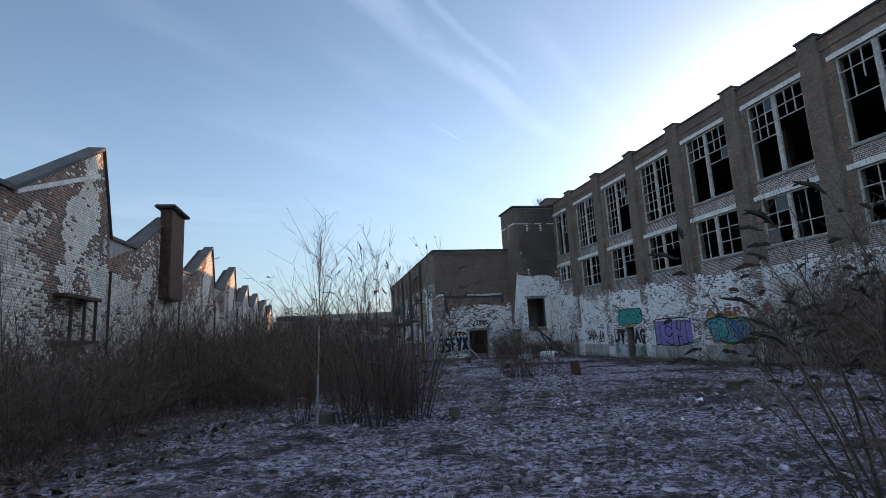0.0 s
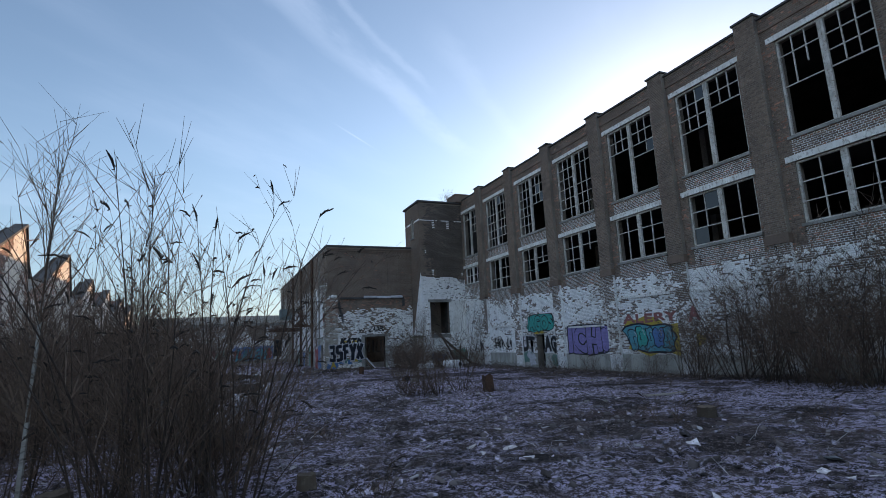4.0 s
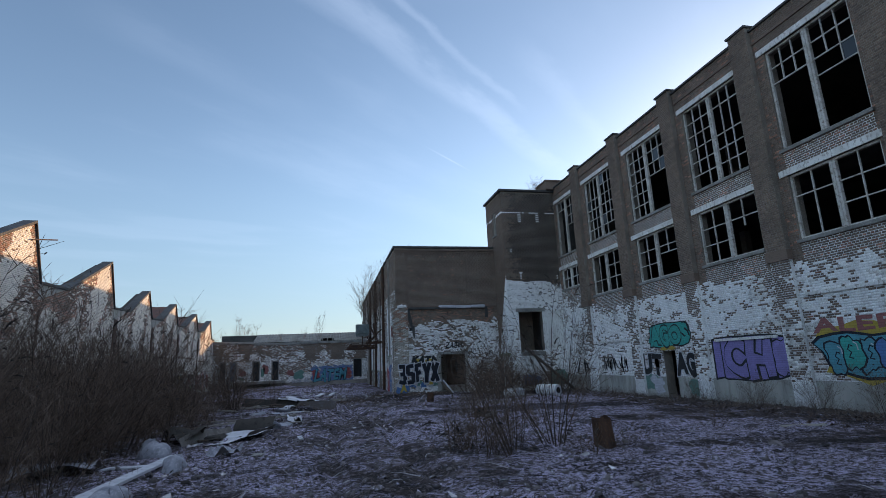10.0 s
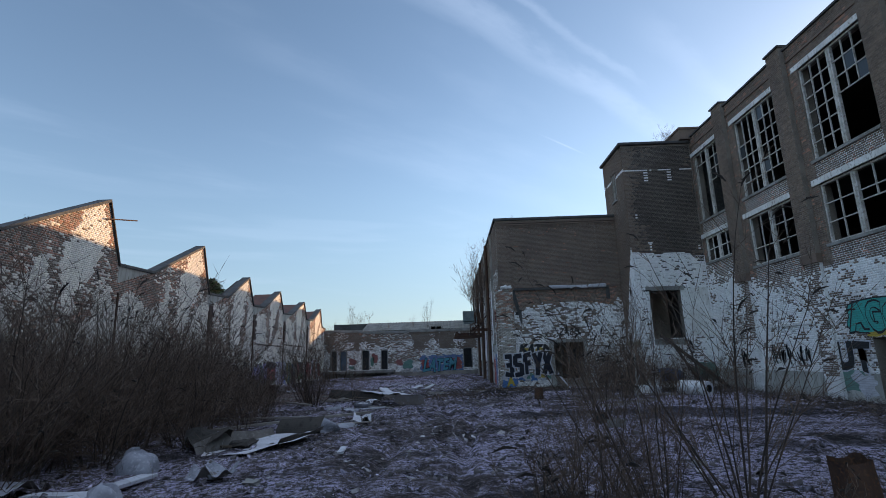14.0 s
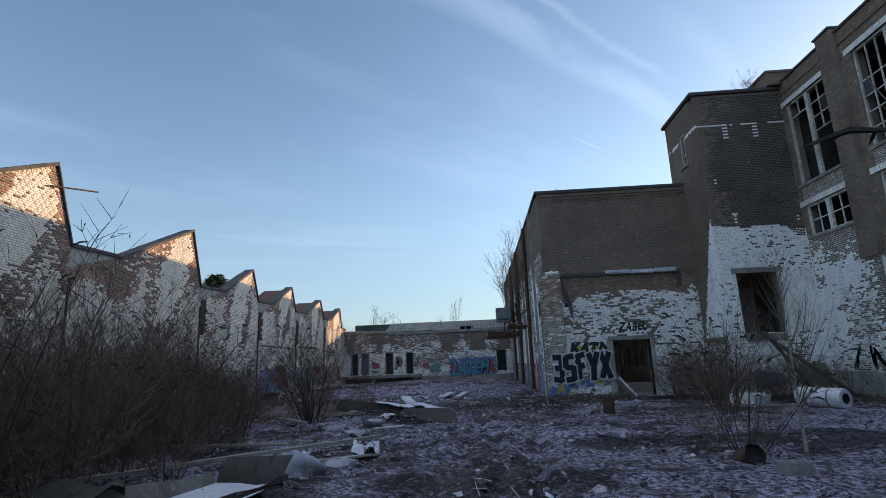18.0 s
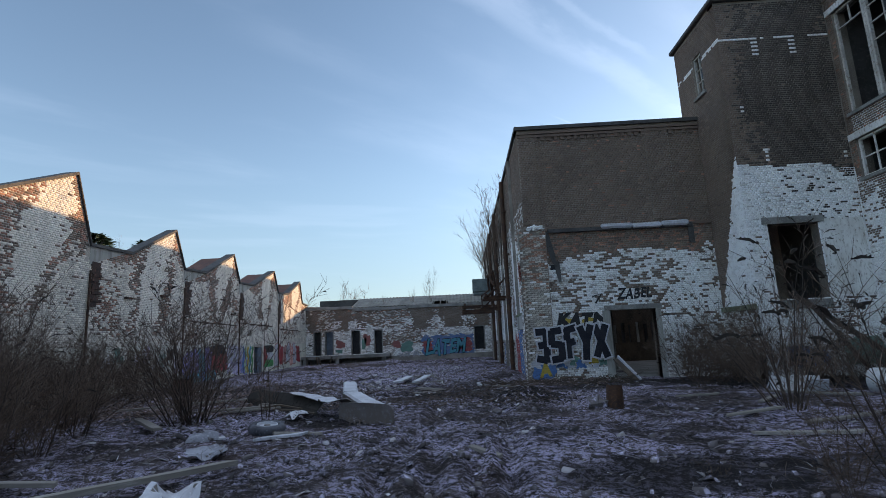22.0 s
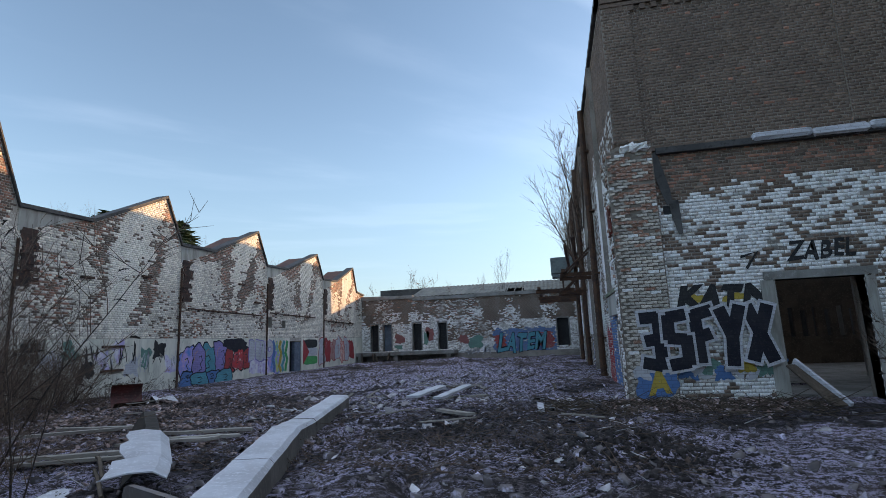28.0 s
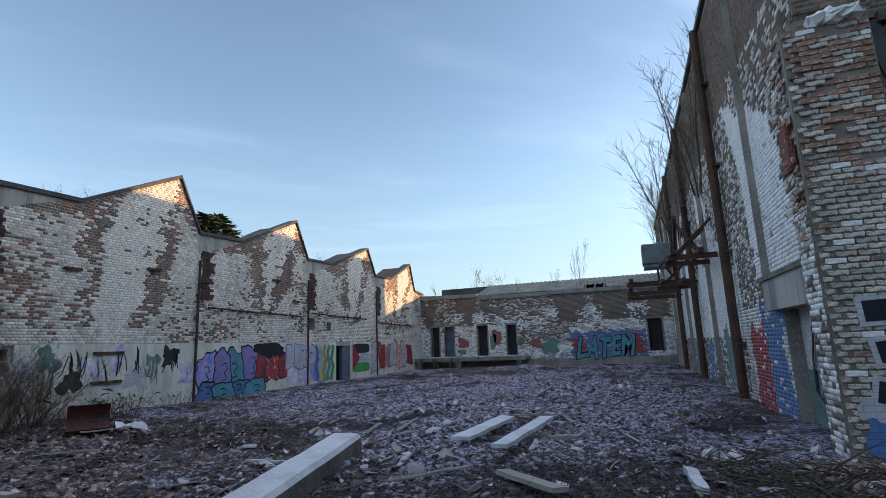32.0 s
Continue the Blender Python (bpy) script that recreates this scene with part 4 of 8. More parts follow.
def build_hall():
    door = (12.0, 13.66, BASE, 1.93)
    nook = (9.98, 10.25, 3.5, 3.72)
    wf = part("wall", welded(HF.block([(9.07, 9.1), (16.1, 9.1)], BASE, [door], 0.45)), MORTAR_DARK, hall)
    def front(u, z, r):
        worn = fbm(u * 1.1 + 5, z * 1.3 + 11, 4)
        m = np.where(r < 0.03, 1, np.where(r < 0.90, 2, 0))
        m = np.where((z > 3.9) & (z < 5.0), np.where(r < 0.3, 1, 0), m)
        flake = fbm(u * 2.6 + 3, z * 3.4, 3)
        low = z < 4.1 + 0.7 * (fbm(u * 1.7, u * 0 + 2, 3) - 0.5)
        white = low & (0.55 * worn + 0.45 * flake + 0.5 * (r - 0.5) < 0.51 + 0.07 * smooth((u - 10.6) / 1.2) - 0.10 * smooth((z - 3.3) / 0.8))
        m = np.where(white, 3, np.where(low, np.where(flake + 0.4 * (r - 0.5) < 0.56, 4, np.where(r < 0.6, 2, 0)), m))
        return np.where((z < 4.6) & (r > 0.993), -1, m)
    part("brickwork", HF.bricks("brickwork", [(9.885, 9.0), (16.1, 9.0)], -0.6, [door, nook], front, [BRICK, BRICK_RED, BRICK_SOOT, BRICK_WHITE, BRICK_GREY], 31), [], wf, kind="stuff")
    part("brickwork", HF.bricks("brickwork", [(9.07, 9.0), (9.96, 9.0)], 5.22, [], lambda u, z, r: np.where(r < 0.9, 2, 0), [BRICK, BRICK_RED, BRICK_SOOT], 32), [], wf, kind="stuff")
    part("limewash", HF.wash([(9.885, 3.9), (16.1, 3.9)], BASE, [door]), MORTAR, wf, kind="stuff")
    # raised bands of the upper wall
    for a, b, c, d in ((9.07, 9.75, 5.3, 9.0), (14.0, 14.9, 5.25, 9.0)):
        s = Shape()
        HF.slab(s, a, b, c, d, 0.0, 0.05)
        pl = part("pilaster", s, MORTAR_DARK, hall)
        f2 = Wall((0, 44.40, 0), (1, 0, 0), (0, -1, 0))
        part("brickwork", f2.bricks("brickwork", [(a, d), (b, d)], c, [], lambda u, z, r: np.where(r < 0.9, 1, 0), [BRICK, BRICK_SOOT], int(a * 10)), [], pl, kind="stuff")
    # side wall along the yard
    sdoor = (44.98, 47.15, BASE, 1.42)
    swin = (49.2, 49.9, 0.3, 1.2)
    ws = part("wall", welded(HS.block([(44.46, 9.1), (HALL_END, 9.1)], BASE, [sdoor], 0.4)), MORTAR, hall)
    def side(u, z, r):
        worn = fbm(u * 0.5, z * 0.5 + 33, 4)
        m = np.where(r < 0.55, 0, 4)
        peak = 5.9 - 1.1 * np.abs(((u - 48.0) + 3.4) % 6.8 - 3.4)
        white = (z < peak + 0.6 * (vnoise(u * 2, z * 2) - 0.5)) & (worn + 0.3 * (r - 0.5) < 0.68) & (u > 50.5)
        e = 0.5 * (vnoise(u * 2.3, z * 2.3) - 0.5)
        patch = (u > np.interp(z, [2.0, 4.64], [45.7, 46.2]) + e) & (u < np.interp(z, [2.1, 6.3], [47.9, 49.8]) + e) & (z < 4.64 + (u - 46.2) * 0.48 + e) & (z > 2.0)
        white = white | (patch & (r < 0.93))
        m = np.where(white & (z > 1.0), 3, m)
        m = np.where((z < 1.6) & (r < 0.7) & ~white, 4, m)
        e2 = 0.35 * (vnoise(u * 3.1, z * 3.1 + 7) - 0.5)
        keep = r < 0.93
        for u0, u1, top, k in ((47.2, 48.75, 1.5, 5), (48.7, 49.95, 1.2, 6), (51.4, 53.4, 1.1, 7), (54.9, 57.2, 0.95, 5), (59.0, 61.0, 0.9, 7)):
            m = np.where((u > u0 + e2) & (u < u1 + e2) & (z < top + 2 * e2) & keep, k, m)
        return np.where(z > 6.3, np.where(r < 0.6, 0, 2), m)
    part("brickwork", HS.bricks("brickwork", [(44.47, 9.0), (66.0, 9.0)], -0.6, [sdoor], side, [BRICK, BRICK_RED, BRICK_SOOT, BRICK_WHITE, BRICK_GREY, BLUE, RED, MINT], 33), [], ws, kind="stuff")
    for u, w, z1 in ((47.6, 0.5, 9.0), (54.4, 0.45, 9.0), (61.2, 0.45, 9.0), (67.9, 0.45, 9.0), (74.0, 0.45, 9.0)):
        s = Shape()
        HS.slab(s, u, u + w, 1.6 if u < 48 else BASE, z1, 0.0, 0.14)
        pl = part("pilaster", s, MORTAR, hall)
        f2 = Wall((8.93, 0, 0), (0, 1, 0), (-1, 0, 0))
        part("brickwork", f2.bricks("brickwork", [(u, z1), (u + w, z1)], 1.6 if u < 48 else -0.6, [], side, [BRICK, BRICK_RED, BRICK_SOOT, BRICK_WHITE, BRICK_GREY, BLUE, RED, MINT], int(u * 7)), [], pl, kind="stuff")
    for u, rad in ((50.75, 0.11), (57.6, 0.11), (63.8, 0.11)):
        s = Shape().tube([HS.at(u, BASE, 0.17), HS.at(u, 4.5, 0.17), HS.at(u, 9.0, 0.17)], rad, 8)
        for z in (0.8, 3.0, 5.2, 7.4):
            HS.slab(s, u - 0.16, u + 0.16, z, z + 0.06, 0.0, 0.2)
        part("downpipe", s, RUST, hall, "rusty downpipe", smooth=False)
    s = Shape()
    HS.slab(s, 44.7, 47.6, 1.42, 1.95, 0.0, 0.16)
    part("door_lintel", s, PLASTER, hall, "cracked concrete lintel")
    s = Shape()
    HS.slab(s, 44.68, 47.7, 1.95, 2.03, 0.0, 0.2)
    part("mossy_ledge", s, MOSSY, hall)
    s = Shape()
    HS.slab(s, 44.98, 47.15, BASE, 1.42, -0.30, -0.22)
    infill = part("door_infill", s, BRICK_GREY, hall, "bricked-up doorway with flaking paint")
    low = Shape()
    HS.slab(low, 44.99, 47.14, BASE, 0.42, -0.219, -0.212)
    part("painted_band", low, MINT, infill, "faded green paint band")
    s = Shape().bevel_box(0.05, 0.5, 0.62, 0.02, pose(8.83, 44.75, 3.2), wob=0.05, rnd=random.Random(8))
    part("render_patch", s, RED_RUST, hall, "red-brown patch of old render")
    for z, n in ((5.02, 1), (8.78, 2), (8.9, 3)):
        s = Shape()
        HF.slab(s, 9.07, 16.08, z, z + 0.09, 0.0, 0.03 + 0.025 * n)
        part("brick_course", s, BRICK_SOOT, hall, "corbelled course of dark bricks")
    for k in range(26):
        s = Shape()
        HF.slab(s, 9.2 + 0.26 * k, 9.33 + 0.26 * k, 8.64, 8.775, 0.0, 0.06)
        part("dentil", s, BRICK_SOOT, hall)
    s = Shape()
    HF.slab(s, 8.97, 16.1, 9.1, 9.24, -0.5, 0.10)
    HS.slab(s, 44.46, HALL_END, 9.1, 9.24, -0.5, 0.10)
    part("coping", s, FLASHING, hall)
    # unseen roof, with gaps added to let daylight into the hall
    pieces("roof_slab", [(9.5, 24.0, 44.9, 49.5, 8.6, 8.9), (9.5, 24.0, 52.5, 56.0, 8.6, 8.9), (9.5, 24.0, 60.0, 63.0, 8.6, 8.9), (9.5, 24.0, 67.0, HALL_END, 8.6, 8.9)], TAR, hall)
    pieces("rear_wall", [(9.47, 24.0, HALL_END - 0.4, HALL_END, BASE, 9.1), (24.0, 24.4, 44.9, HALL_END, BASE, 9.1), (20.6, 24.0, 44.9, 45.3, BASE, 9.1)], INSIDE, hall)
    s = Shape().box(9.5, 24.0, 44.9, HALL_END - 0.4, -0.60, -0.47)
    part("concrete_floor", s, CONCRETE, hall)
    pieces("column", [(x, x + 0.35, y, y + 0.35, -0.47, 8.6) for x in (12.9, 15.6, 18.9) for y in (48.5, 57.0, 62.5)], CONCRETE, hall)
    part("inner_wall", Wall((0, 55.0, 0), (1, 0, 0), (0, -1, 0)).block([(10.5, 3.4), (23.9, 3.4)], -0.47, [(10.9 + 0.42 * k, 11.02 + 0.42 * k + 0.05 * (k % 3), 0.55, 1.55 + 0.12 * (k % 2)) for k in range(26)], 0.12), WOOD_DARK, hall)
    # front wall fittings
    s = Shape()
    HF.slab(s, 9.95, 15.35, 4.92, 5.06, 0.0, 0.14)
    part("broken_gutter", s, FLASHING, hall, "dark sagging gutter beam")
    s = Shape()
    for a, b in ((11.95, 13.1), (13.11, 14.2), (14.21, 15.2)):
        s.bevel_box(b - a, 0.22, 0.2, 0.05, pose((a + b) / 2, 44.33, 4.95 + 0.02 * math.sin(a * 9)), wob=0.03, rnd=random.Random(int(a * 10)))
    part("pipe_lagging", s, CHALK, hall, "torn white lagging on the gutter")
    for k, (u, w, h) in enumerate(((9.28, 0.22, 0.13), (9.48, 0.26, 0.20), (9.68, 0.24, 0.16), (9.56, 0.34, 0.10))):
        s = Shape().bevel_box(w, 0.26, h, 0.05, pose(u, 44.36, 5.04 + 0.05 * (k == 3)), wob=0.09, rnd=random.Random(3 + k))
        part("plaster_lump", s, WHITEWASH, hall, "lump of white plaster on the broken pier")
    # torn straps of roofing felt hanging from the gutter
    for strip in (((9.88, 4.98, 0.17), (9.96, 4.5, 0.2), (10.06, 4.1, 0.2), (10.12, 3.74, 0.12)), ((10.10, 3.84, 0.06), (10.20, 3.80, 0.2), (10.24, 3.4, 0.17), (10.28, 3.05, 0.08))):
        s = Shape()
        out = []
        for k, (u, z, w) in enumerate(strip):
            for e, d in ((-w / 2, 0.05), (w / 2, 0.07), (w / 2, 0.055), (-w / 2, 0.035)):
                out.append(HF.at(u + e, z + 0.15 * e, d + 0.02 * (k % 2)))
        s.add(out, [(4 * k + a, 4 * k + (a + 1) % 4, 4 * k + 4 + (a + 1) % 4, 4 * k + 4 + a) for k in range(len(strip) - 1) for a in range(4)] + [(3, 2, 1, 0), tuple(4 * len(strip) - 4 + a for a in range(4))])
        part("torn_gutter_end", s, FLASHING, hall, "black strip of torn roofing felt")
    s = Shape()
    HF.slab(s, 15.2, 15.4, 4.3, 4.92, 0.0, 0.06)
    part("rusted_bracket", s, FLASHING, hall)
    # nothing is cut here; a black slab paints the hole's dark inside
    s = Shape()
    HF.slab(s, 9.98, 10.25, 3.5, 3.72, 0.001, 0.004)
    part("hole", s, BLACK, hall)
    s = Shape()
    HF.slab(s, 11.8, 13.9, 1.93, 2.10, -0.3, 0.045)
    part("door_lintel", s, CONCRETE, hall)
    s = Shape()
    HF.slab(s, 11.72, 12.0, BASE, 1.93, -0.1, 0.03)
    part("door_jamb", s, PLASTER, hall)
    s = Shape()
    HF.slab(s, 13.66, 13.84, BASE, 1.93, -0.3, 0.05)
    part("door_jamb", s, PLASTER, hall)
    # the broken corner pier
    s = Shape().box(8.86, 9.87, 44.36, 44.45, BASE, 5.05)
    for k in range(16):
        rnd = random.Random(k)
        z = 2.6 + k * 0.16
        s.box(8.84 + rnd.random() * 0.16, 9.07, 44.38 - rnd.random() * 0.03, 44.6 + rnd.random() * 0.3, z, z + 0.16)
    s.box(8.84, 9.07, 44.4, 44.97, BASE, 2.6)
    pier = part("corner_pier", s, MORTAR_DARK, hall, "crumbling brick corner pier")
    return pier


pier = build_hall()

# ---- saw-tooth shed along the yard ----
SW = Wall((-7.4, 0, 0), (0, 1, 0), (1, 0, 0))
PEAKS = [(10.3, 8.4), (18.4, 8.3), (26.7, 8.1), (34.85, 7.92), (42.9, 7.76), (49.55, 7.02), (56.05, 6.88), (62.9, 6.75), (69.0, 6.65)]
TORN = surface("dark_torn_brick", [(0.075, 0.045, 0.036), (0.04, 0.028, 0.024), (0.20, 0.095, 0.065)], 3.0, 9, bump=0.8)
shed = thing("sawtooth_shed", "saw-tooth workshop of worn whitewashed red brick", "building")


def shed_profile():
    top, fill = [(2.0, 5.5), (5.2, 5.45)], []
    for k, (y, z) in enumerate(PEAKS):
        v = 5.45 if y < 40 else 5.25
        top.append((y, z))
        if k < len(PEAKS) - 1:
            top += [(y + 0.95, v), (y + (3.4 if y < 47 else 3.1), v + 0.08)]
        else:
            top.append((y + 0.75, 4.9))
    return top + [(71.3, 4.75)]


def build_shed():
    prof = shed_profile()
    door = (59.5, 60.9, BASE, 1.26)
    small = (44.3, 45.05, 0.68, 1.42)
    dark1, dark2 = (57.2, 57.65, 2.0, 2.55), (58.7, 59.05, 2.0, 2.4)
    holes = [door, small, dark1, dark2]
    wall = part("wall", welded(SW.block(prof, BASE, holes, 0.4)), LIME_MORTAR, shed)
    def paint(u, z, r):
        worn = fbm(u * 0.6 + 50, z * 0.8, 4)
        wave = fbm(u * 0.9 + 11, z * 0.9 + 4, 4)
        pk = np.array([p[0] for p in PEAKS])
        k = np.clip(np.searchsorted(pk, u - 0.9), 0, len(pk) - 1)
        roof = np.interp(u, [p[0] for p in prof], [p[1] for p in prof])
        # worn grey limewash, a bare red-brown border, and a thick white patch running down from each peak
        m = np.where(worn + 0.45 * (r - 0.5) < 0.71, np.where(r < 0.80, 4, 5), np.where(r > 0.75, 2, 1))
        foot = np.where(k == 5, 1.2, 2.2 + 0.9 * ((k * 0.618) % 1.0))
        mid = np.abs(u - (pk[k] - np.interp(z, [1.5, 4.0, 7.0], [2.1, 1.65, 0.75])))
        half = np.interp(z - foot, [0.0, 0.6, 1.6, 3.0, 4.4], [0.15, 0.38, 0.62, 0.95, 0.7])
        d = mid - half + 1.5 * (wave - 0.5) + 4.0 * np.clip(foot - z, 0, 9)
        m = np.where((d < 0.65) & (r + 0.5 * (wave - 0.5) < 0.68) & (z > 1.9), np.where(r < 0.30, 0, np.where(r < 0.5, 2, 1)), m)
        m = np.where((d < 0.0) & (r < 0.955), 5, m)
        bare = np.where(k < 5, 1.0 + 2.6 * (wave - 0.4), 0.35 + 1.1 * (wave - 0.3))
        m = np.where((roof - z < bare) & (d > np.where(k < 5, -0.25, 0.05)) & (r < 0.84), np.where(r < 0.35, 2, 1), m)
        m = np.where((z < 2.6) & (m == 1) & (r < 0.5), 4, m)
        # bare plaster strip above the valleys carries no brick
        v = np.where(u < 40, 4.45, 4.35)
        off = np.array([np.interp(u, [p[0] for p in prof], [p[1] for p in prof])])[0]
        flat = (off < 5.62) & (z > v + 0.32 * ((u[:, None] - pk[None]) % 100).min(1)) & (z > 4.3)
        return np.where(flat | (r > 0.997), -1, m)
    part("brickwork", SW.bricks("brickwork", [(p[0], p[1] - 0.03) for p in prof if p[0] > 6], 1.46, holes, paint, [BRICK_SOOT, BRICK_RED, BRICK, BRICK_WHITE, BRICK_CREAM, BRICK_CREAM_THICK], 41), [], wall, "patchy whitewashed red bricks", "stuff")
    s = Shape()
    for a, b in ((2.0, 44.3), (45.05, 59.5), (60.9, 71.0)):
        SW.slab(s, a, b, BASE, 1.44, 0.003, 0.035)
    SW.slab(s, 44.3, 45.05, BASE, 0.68, 0.003, 0.035)
    part("plaster_dado", s, DADO, shed, "stained grey rendered dado")
    for (a, za), (b, zb) in zip(prof, prof[1:]):
        if b - a < 0.01:
            continue
        s = Shape()
        p = [SW.at(u, z + e, d) for d in (-0.45, 0.09) for u, z in ((a, za), (b, zb)) for e in (-0.03, 0.09)]
        s.add(p, [(0, 1, 3, 2), (4, 6, 7, 5), (0, 4, 5, 1), (2, 3, 7, 6), (0, 2, 6, 4), (1, 5, 7, 3)])
        part("coping", s, FLASHING, shed)
    # narrow sloping roof edges behind the gables, and the low flat roof
    for k, ((y, z), nxt) in enumerate(zip(PEAKS, PEAKS[1:])):
        v = 5.45 if y < 40 else 5.25
        a = y + 3.2
        deep = -8.2 if k < 5 else -9.4
        s = Shape()
        p = [(-7.8, a, v - 0.1), (deep, a, v - 0.1), (deep, nxt[0] - 0.02, nxt[1] - 0.12), (-7.8, nxt[0] - 0.02, nxt[1] - 0.12)]
        s.add(p + [(x, yy, zz - 0.15) for x, yy, zz in p], [(3, 2, 1, 0), (4, 5, 6, 7), (0, 1, 5, 4), (1, 2, 6, 5), (2, 3, 7, 6), (3, 0, 4, 7)])
        part("roof_edge", s, TAR if k < 5 else ROOF_TILE, shed)
    part("flat_roof", Shape().box(-30, -7.8, 2, 70.9, 4.1, 4.3), TAR, shed)
    pieces("rear_wall", [(-30.4, -30, 2, 71.3, BASE, 4.8), (-30, -7.8, 1.6, 2.0, BASE, 5.4), (-30, -7.8, 70.9, 71.3, BASE, 4.7)], INSIDE, shed)
    # triangles of bare plaster over the valleys
    for y, z in PEAKS[:-1]:
        v = 5.45 if y < 40 else 5.25
        s = Shape()
        t = [(y + 0.98, v - 0.72), (y + 3.05, v + 0.03), (y + 0.98, v)]
        s.add([SW.at(u, q, 0.014) for u, q in t] + [SW.at(u, q, -0.01) for u, q in t], [(0, 1, 2), (0, 3, 4, 1), (1, 4, 5, 2), (2, 5, 3, 0)])
        part("render_patch", s, PLASTER, shed)
    # rain pipes and torn brick at the valleys
    for k, (y, z) in enumerate(PEAKS[:-1]):
        s = Shape().tube([SW.at(y + 1.0, BASE, 0.07), SW.at(y + 1.0, 2.2, 0.07), SW.at(y + 1.0, 4.3, 0.07)], 0.042, 6)
        part("rain_pipe", s, RUST, shed)
        # torn brick whose dark colour also paints the shade of a broken hole
        if y > 40:
            s = Shape()
            rnd = random.Random(k)
            for j in range(18):
                a = y + 1.06 + rnd.random() * 0.12
                SW.slab(s, a, a + 0.34 + rnd.random() * 0.26, 2.95 + j * 0.095, 3.045 + j * 0.095, 0.012, 0.016 + 0.05 * rnd.random())
            part("torn_brick", s, TORN, shed, "torn brickwork at the valley, darkened for a broken hole")
    for a, b, z in ((51.0, 56.4, 2.62), (57.3, 62.6, 2.72), (64.0, 69.0, 2.5)):
        s = Shape().tube([SW.at(a, z + 0.05, 0.09), SW.at((a + b) / 2, z, 0.09), SW.at(b, z - 0.03, 0.09)], 0.035, 6)
        for k in range(4):
            u = a + (b - a) * (k + 0.5) / 4
            SW.slab(s, u - 0.02, u + 0.02, z - 0.05, z + 0.07, 0.0, 0.09)
        part("wall_pipe", s, RUST, shed)
    s = Shape().tube([SW.at(34.6, 7.12, 0.1), SW.at(36.6, 7.58, 0.1)], 0.03, 5)
    part("iron_rod", s, RUST, shed)
    for u, z in ((54.5, 4.0), (55.9, 3.2), (68.2, 3.6), (48.5, 3.7), (46.0, 3.4)):
        s = Shape()
        SW.slab(s, u, u + 0.45, z, z + 0.07, 0.0, 0.12)
        part("iron_bracket", s, RUST, shed)
    for u, z, w in ((47.0, 1.15, 0.9), (47.0, 0.35, 0.9)):
        s = Shape()
        SW.slab(s, u, u + w, z, z + 0.08, 0.0, 0.09)
        part("iron_bracket", s, RUST, shed)
    # door leaf, small window, ventilation shaft and rusty frame
    # a black panel is painted in for the dark of the open doorway
    s = Shape().box(-7.72, -7.66, 59.55, 60.85, BASE, 1.2)
    part("door", s, BLACK, shed, "black panel for the shade in the open doorway")
    s = Shape().box(-7.62, -7.42, 60.18, 60.86, BASE, 1.22)
    part("door", s, BLUE_DOOR, shed, "grey-blue half-open door leaf")
    window_part("window", shed, SW, 44.3, 45.05, 0.68, 1.42, 2, 2, 5, halves=1)
    # black backing panels put the inner shade of the niches into colour
    for h in (dark1, dark2):
        s = Shape()
        SW.slab(s, h[0], h[1], h[2], h[3], -0.35, -0.3)
        part("dark_niche", s, BLACK, shed)
    s = Shape().bevel_box(0.5, 2.1, 4.1, 0.06, pose(-7.2, 25.7, 3.8))
    sh = part("vent_shaft", s, RUST, shed, "rusty brown ventilation shaft")
    part("cap", Shape().bevel_box(0.9, 2.5, 0.16, 0.05, pose(-7.2, 25.7, 7.9)), FLASHING, sh)
    s = Shape()
    for u in (16.3, 17.1, 17.85):
        SW.slab(s, u, u + 0.07, 1.9, 3.15, 0.25, 0.32)
    for z in (1.85, 3.15):
        SW.slab(s, 15.9, 18.1, z, z + 0.09, 0.0, 0.36)
    part("iron_frame", s, RUST, shed)
    s = Shape()
    p = [SW.at(u, z, d) for d in (0.0, 0.07) for u, z in ((13.8, 5.45), (18.2, 7.25)) for z in (z, z + 0.13)]
    s.add(p, [(0, 1, 3, 2), (4, 6, 7, 5), (0, 4, 5, 1), (2, 3, 7, 6), (0, 2, 6, 4), (1, 5, 7, 3)])
    part("white_moulding", s, WHITE_PAINT, shed)


build_shed()

# ---- low building that closes the yard ----
BK = Wall((0, 70.9, 0), (1, 0, 0), (0, -1, 0))
back = thing("low_workshop", "low derelict workshop with a broken corrugated roof", "building")


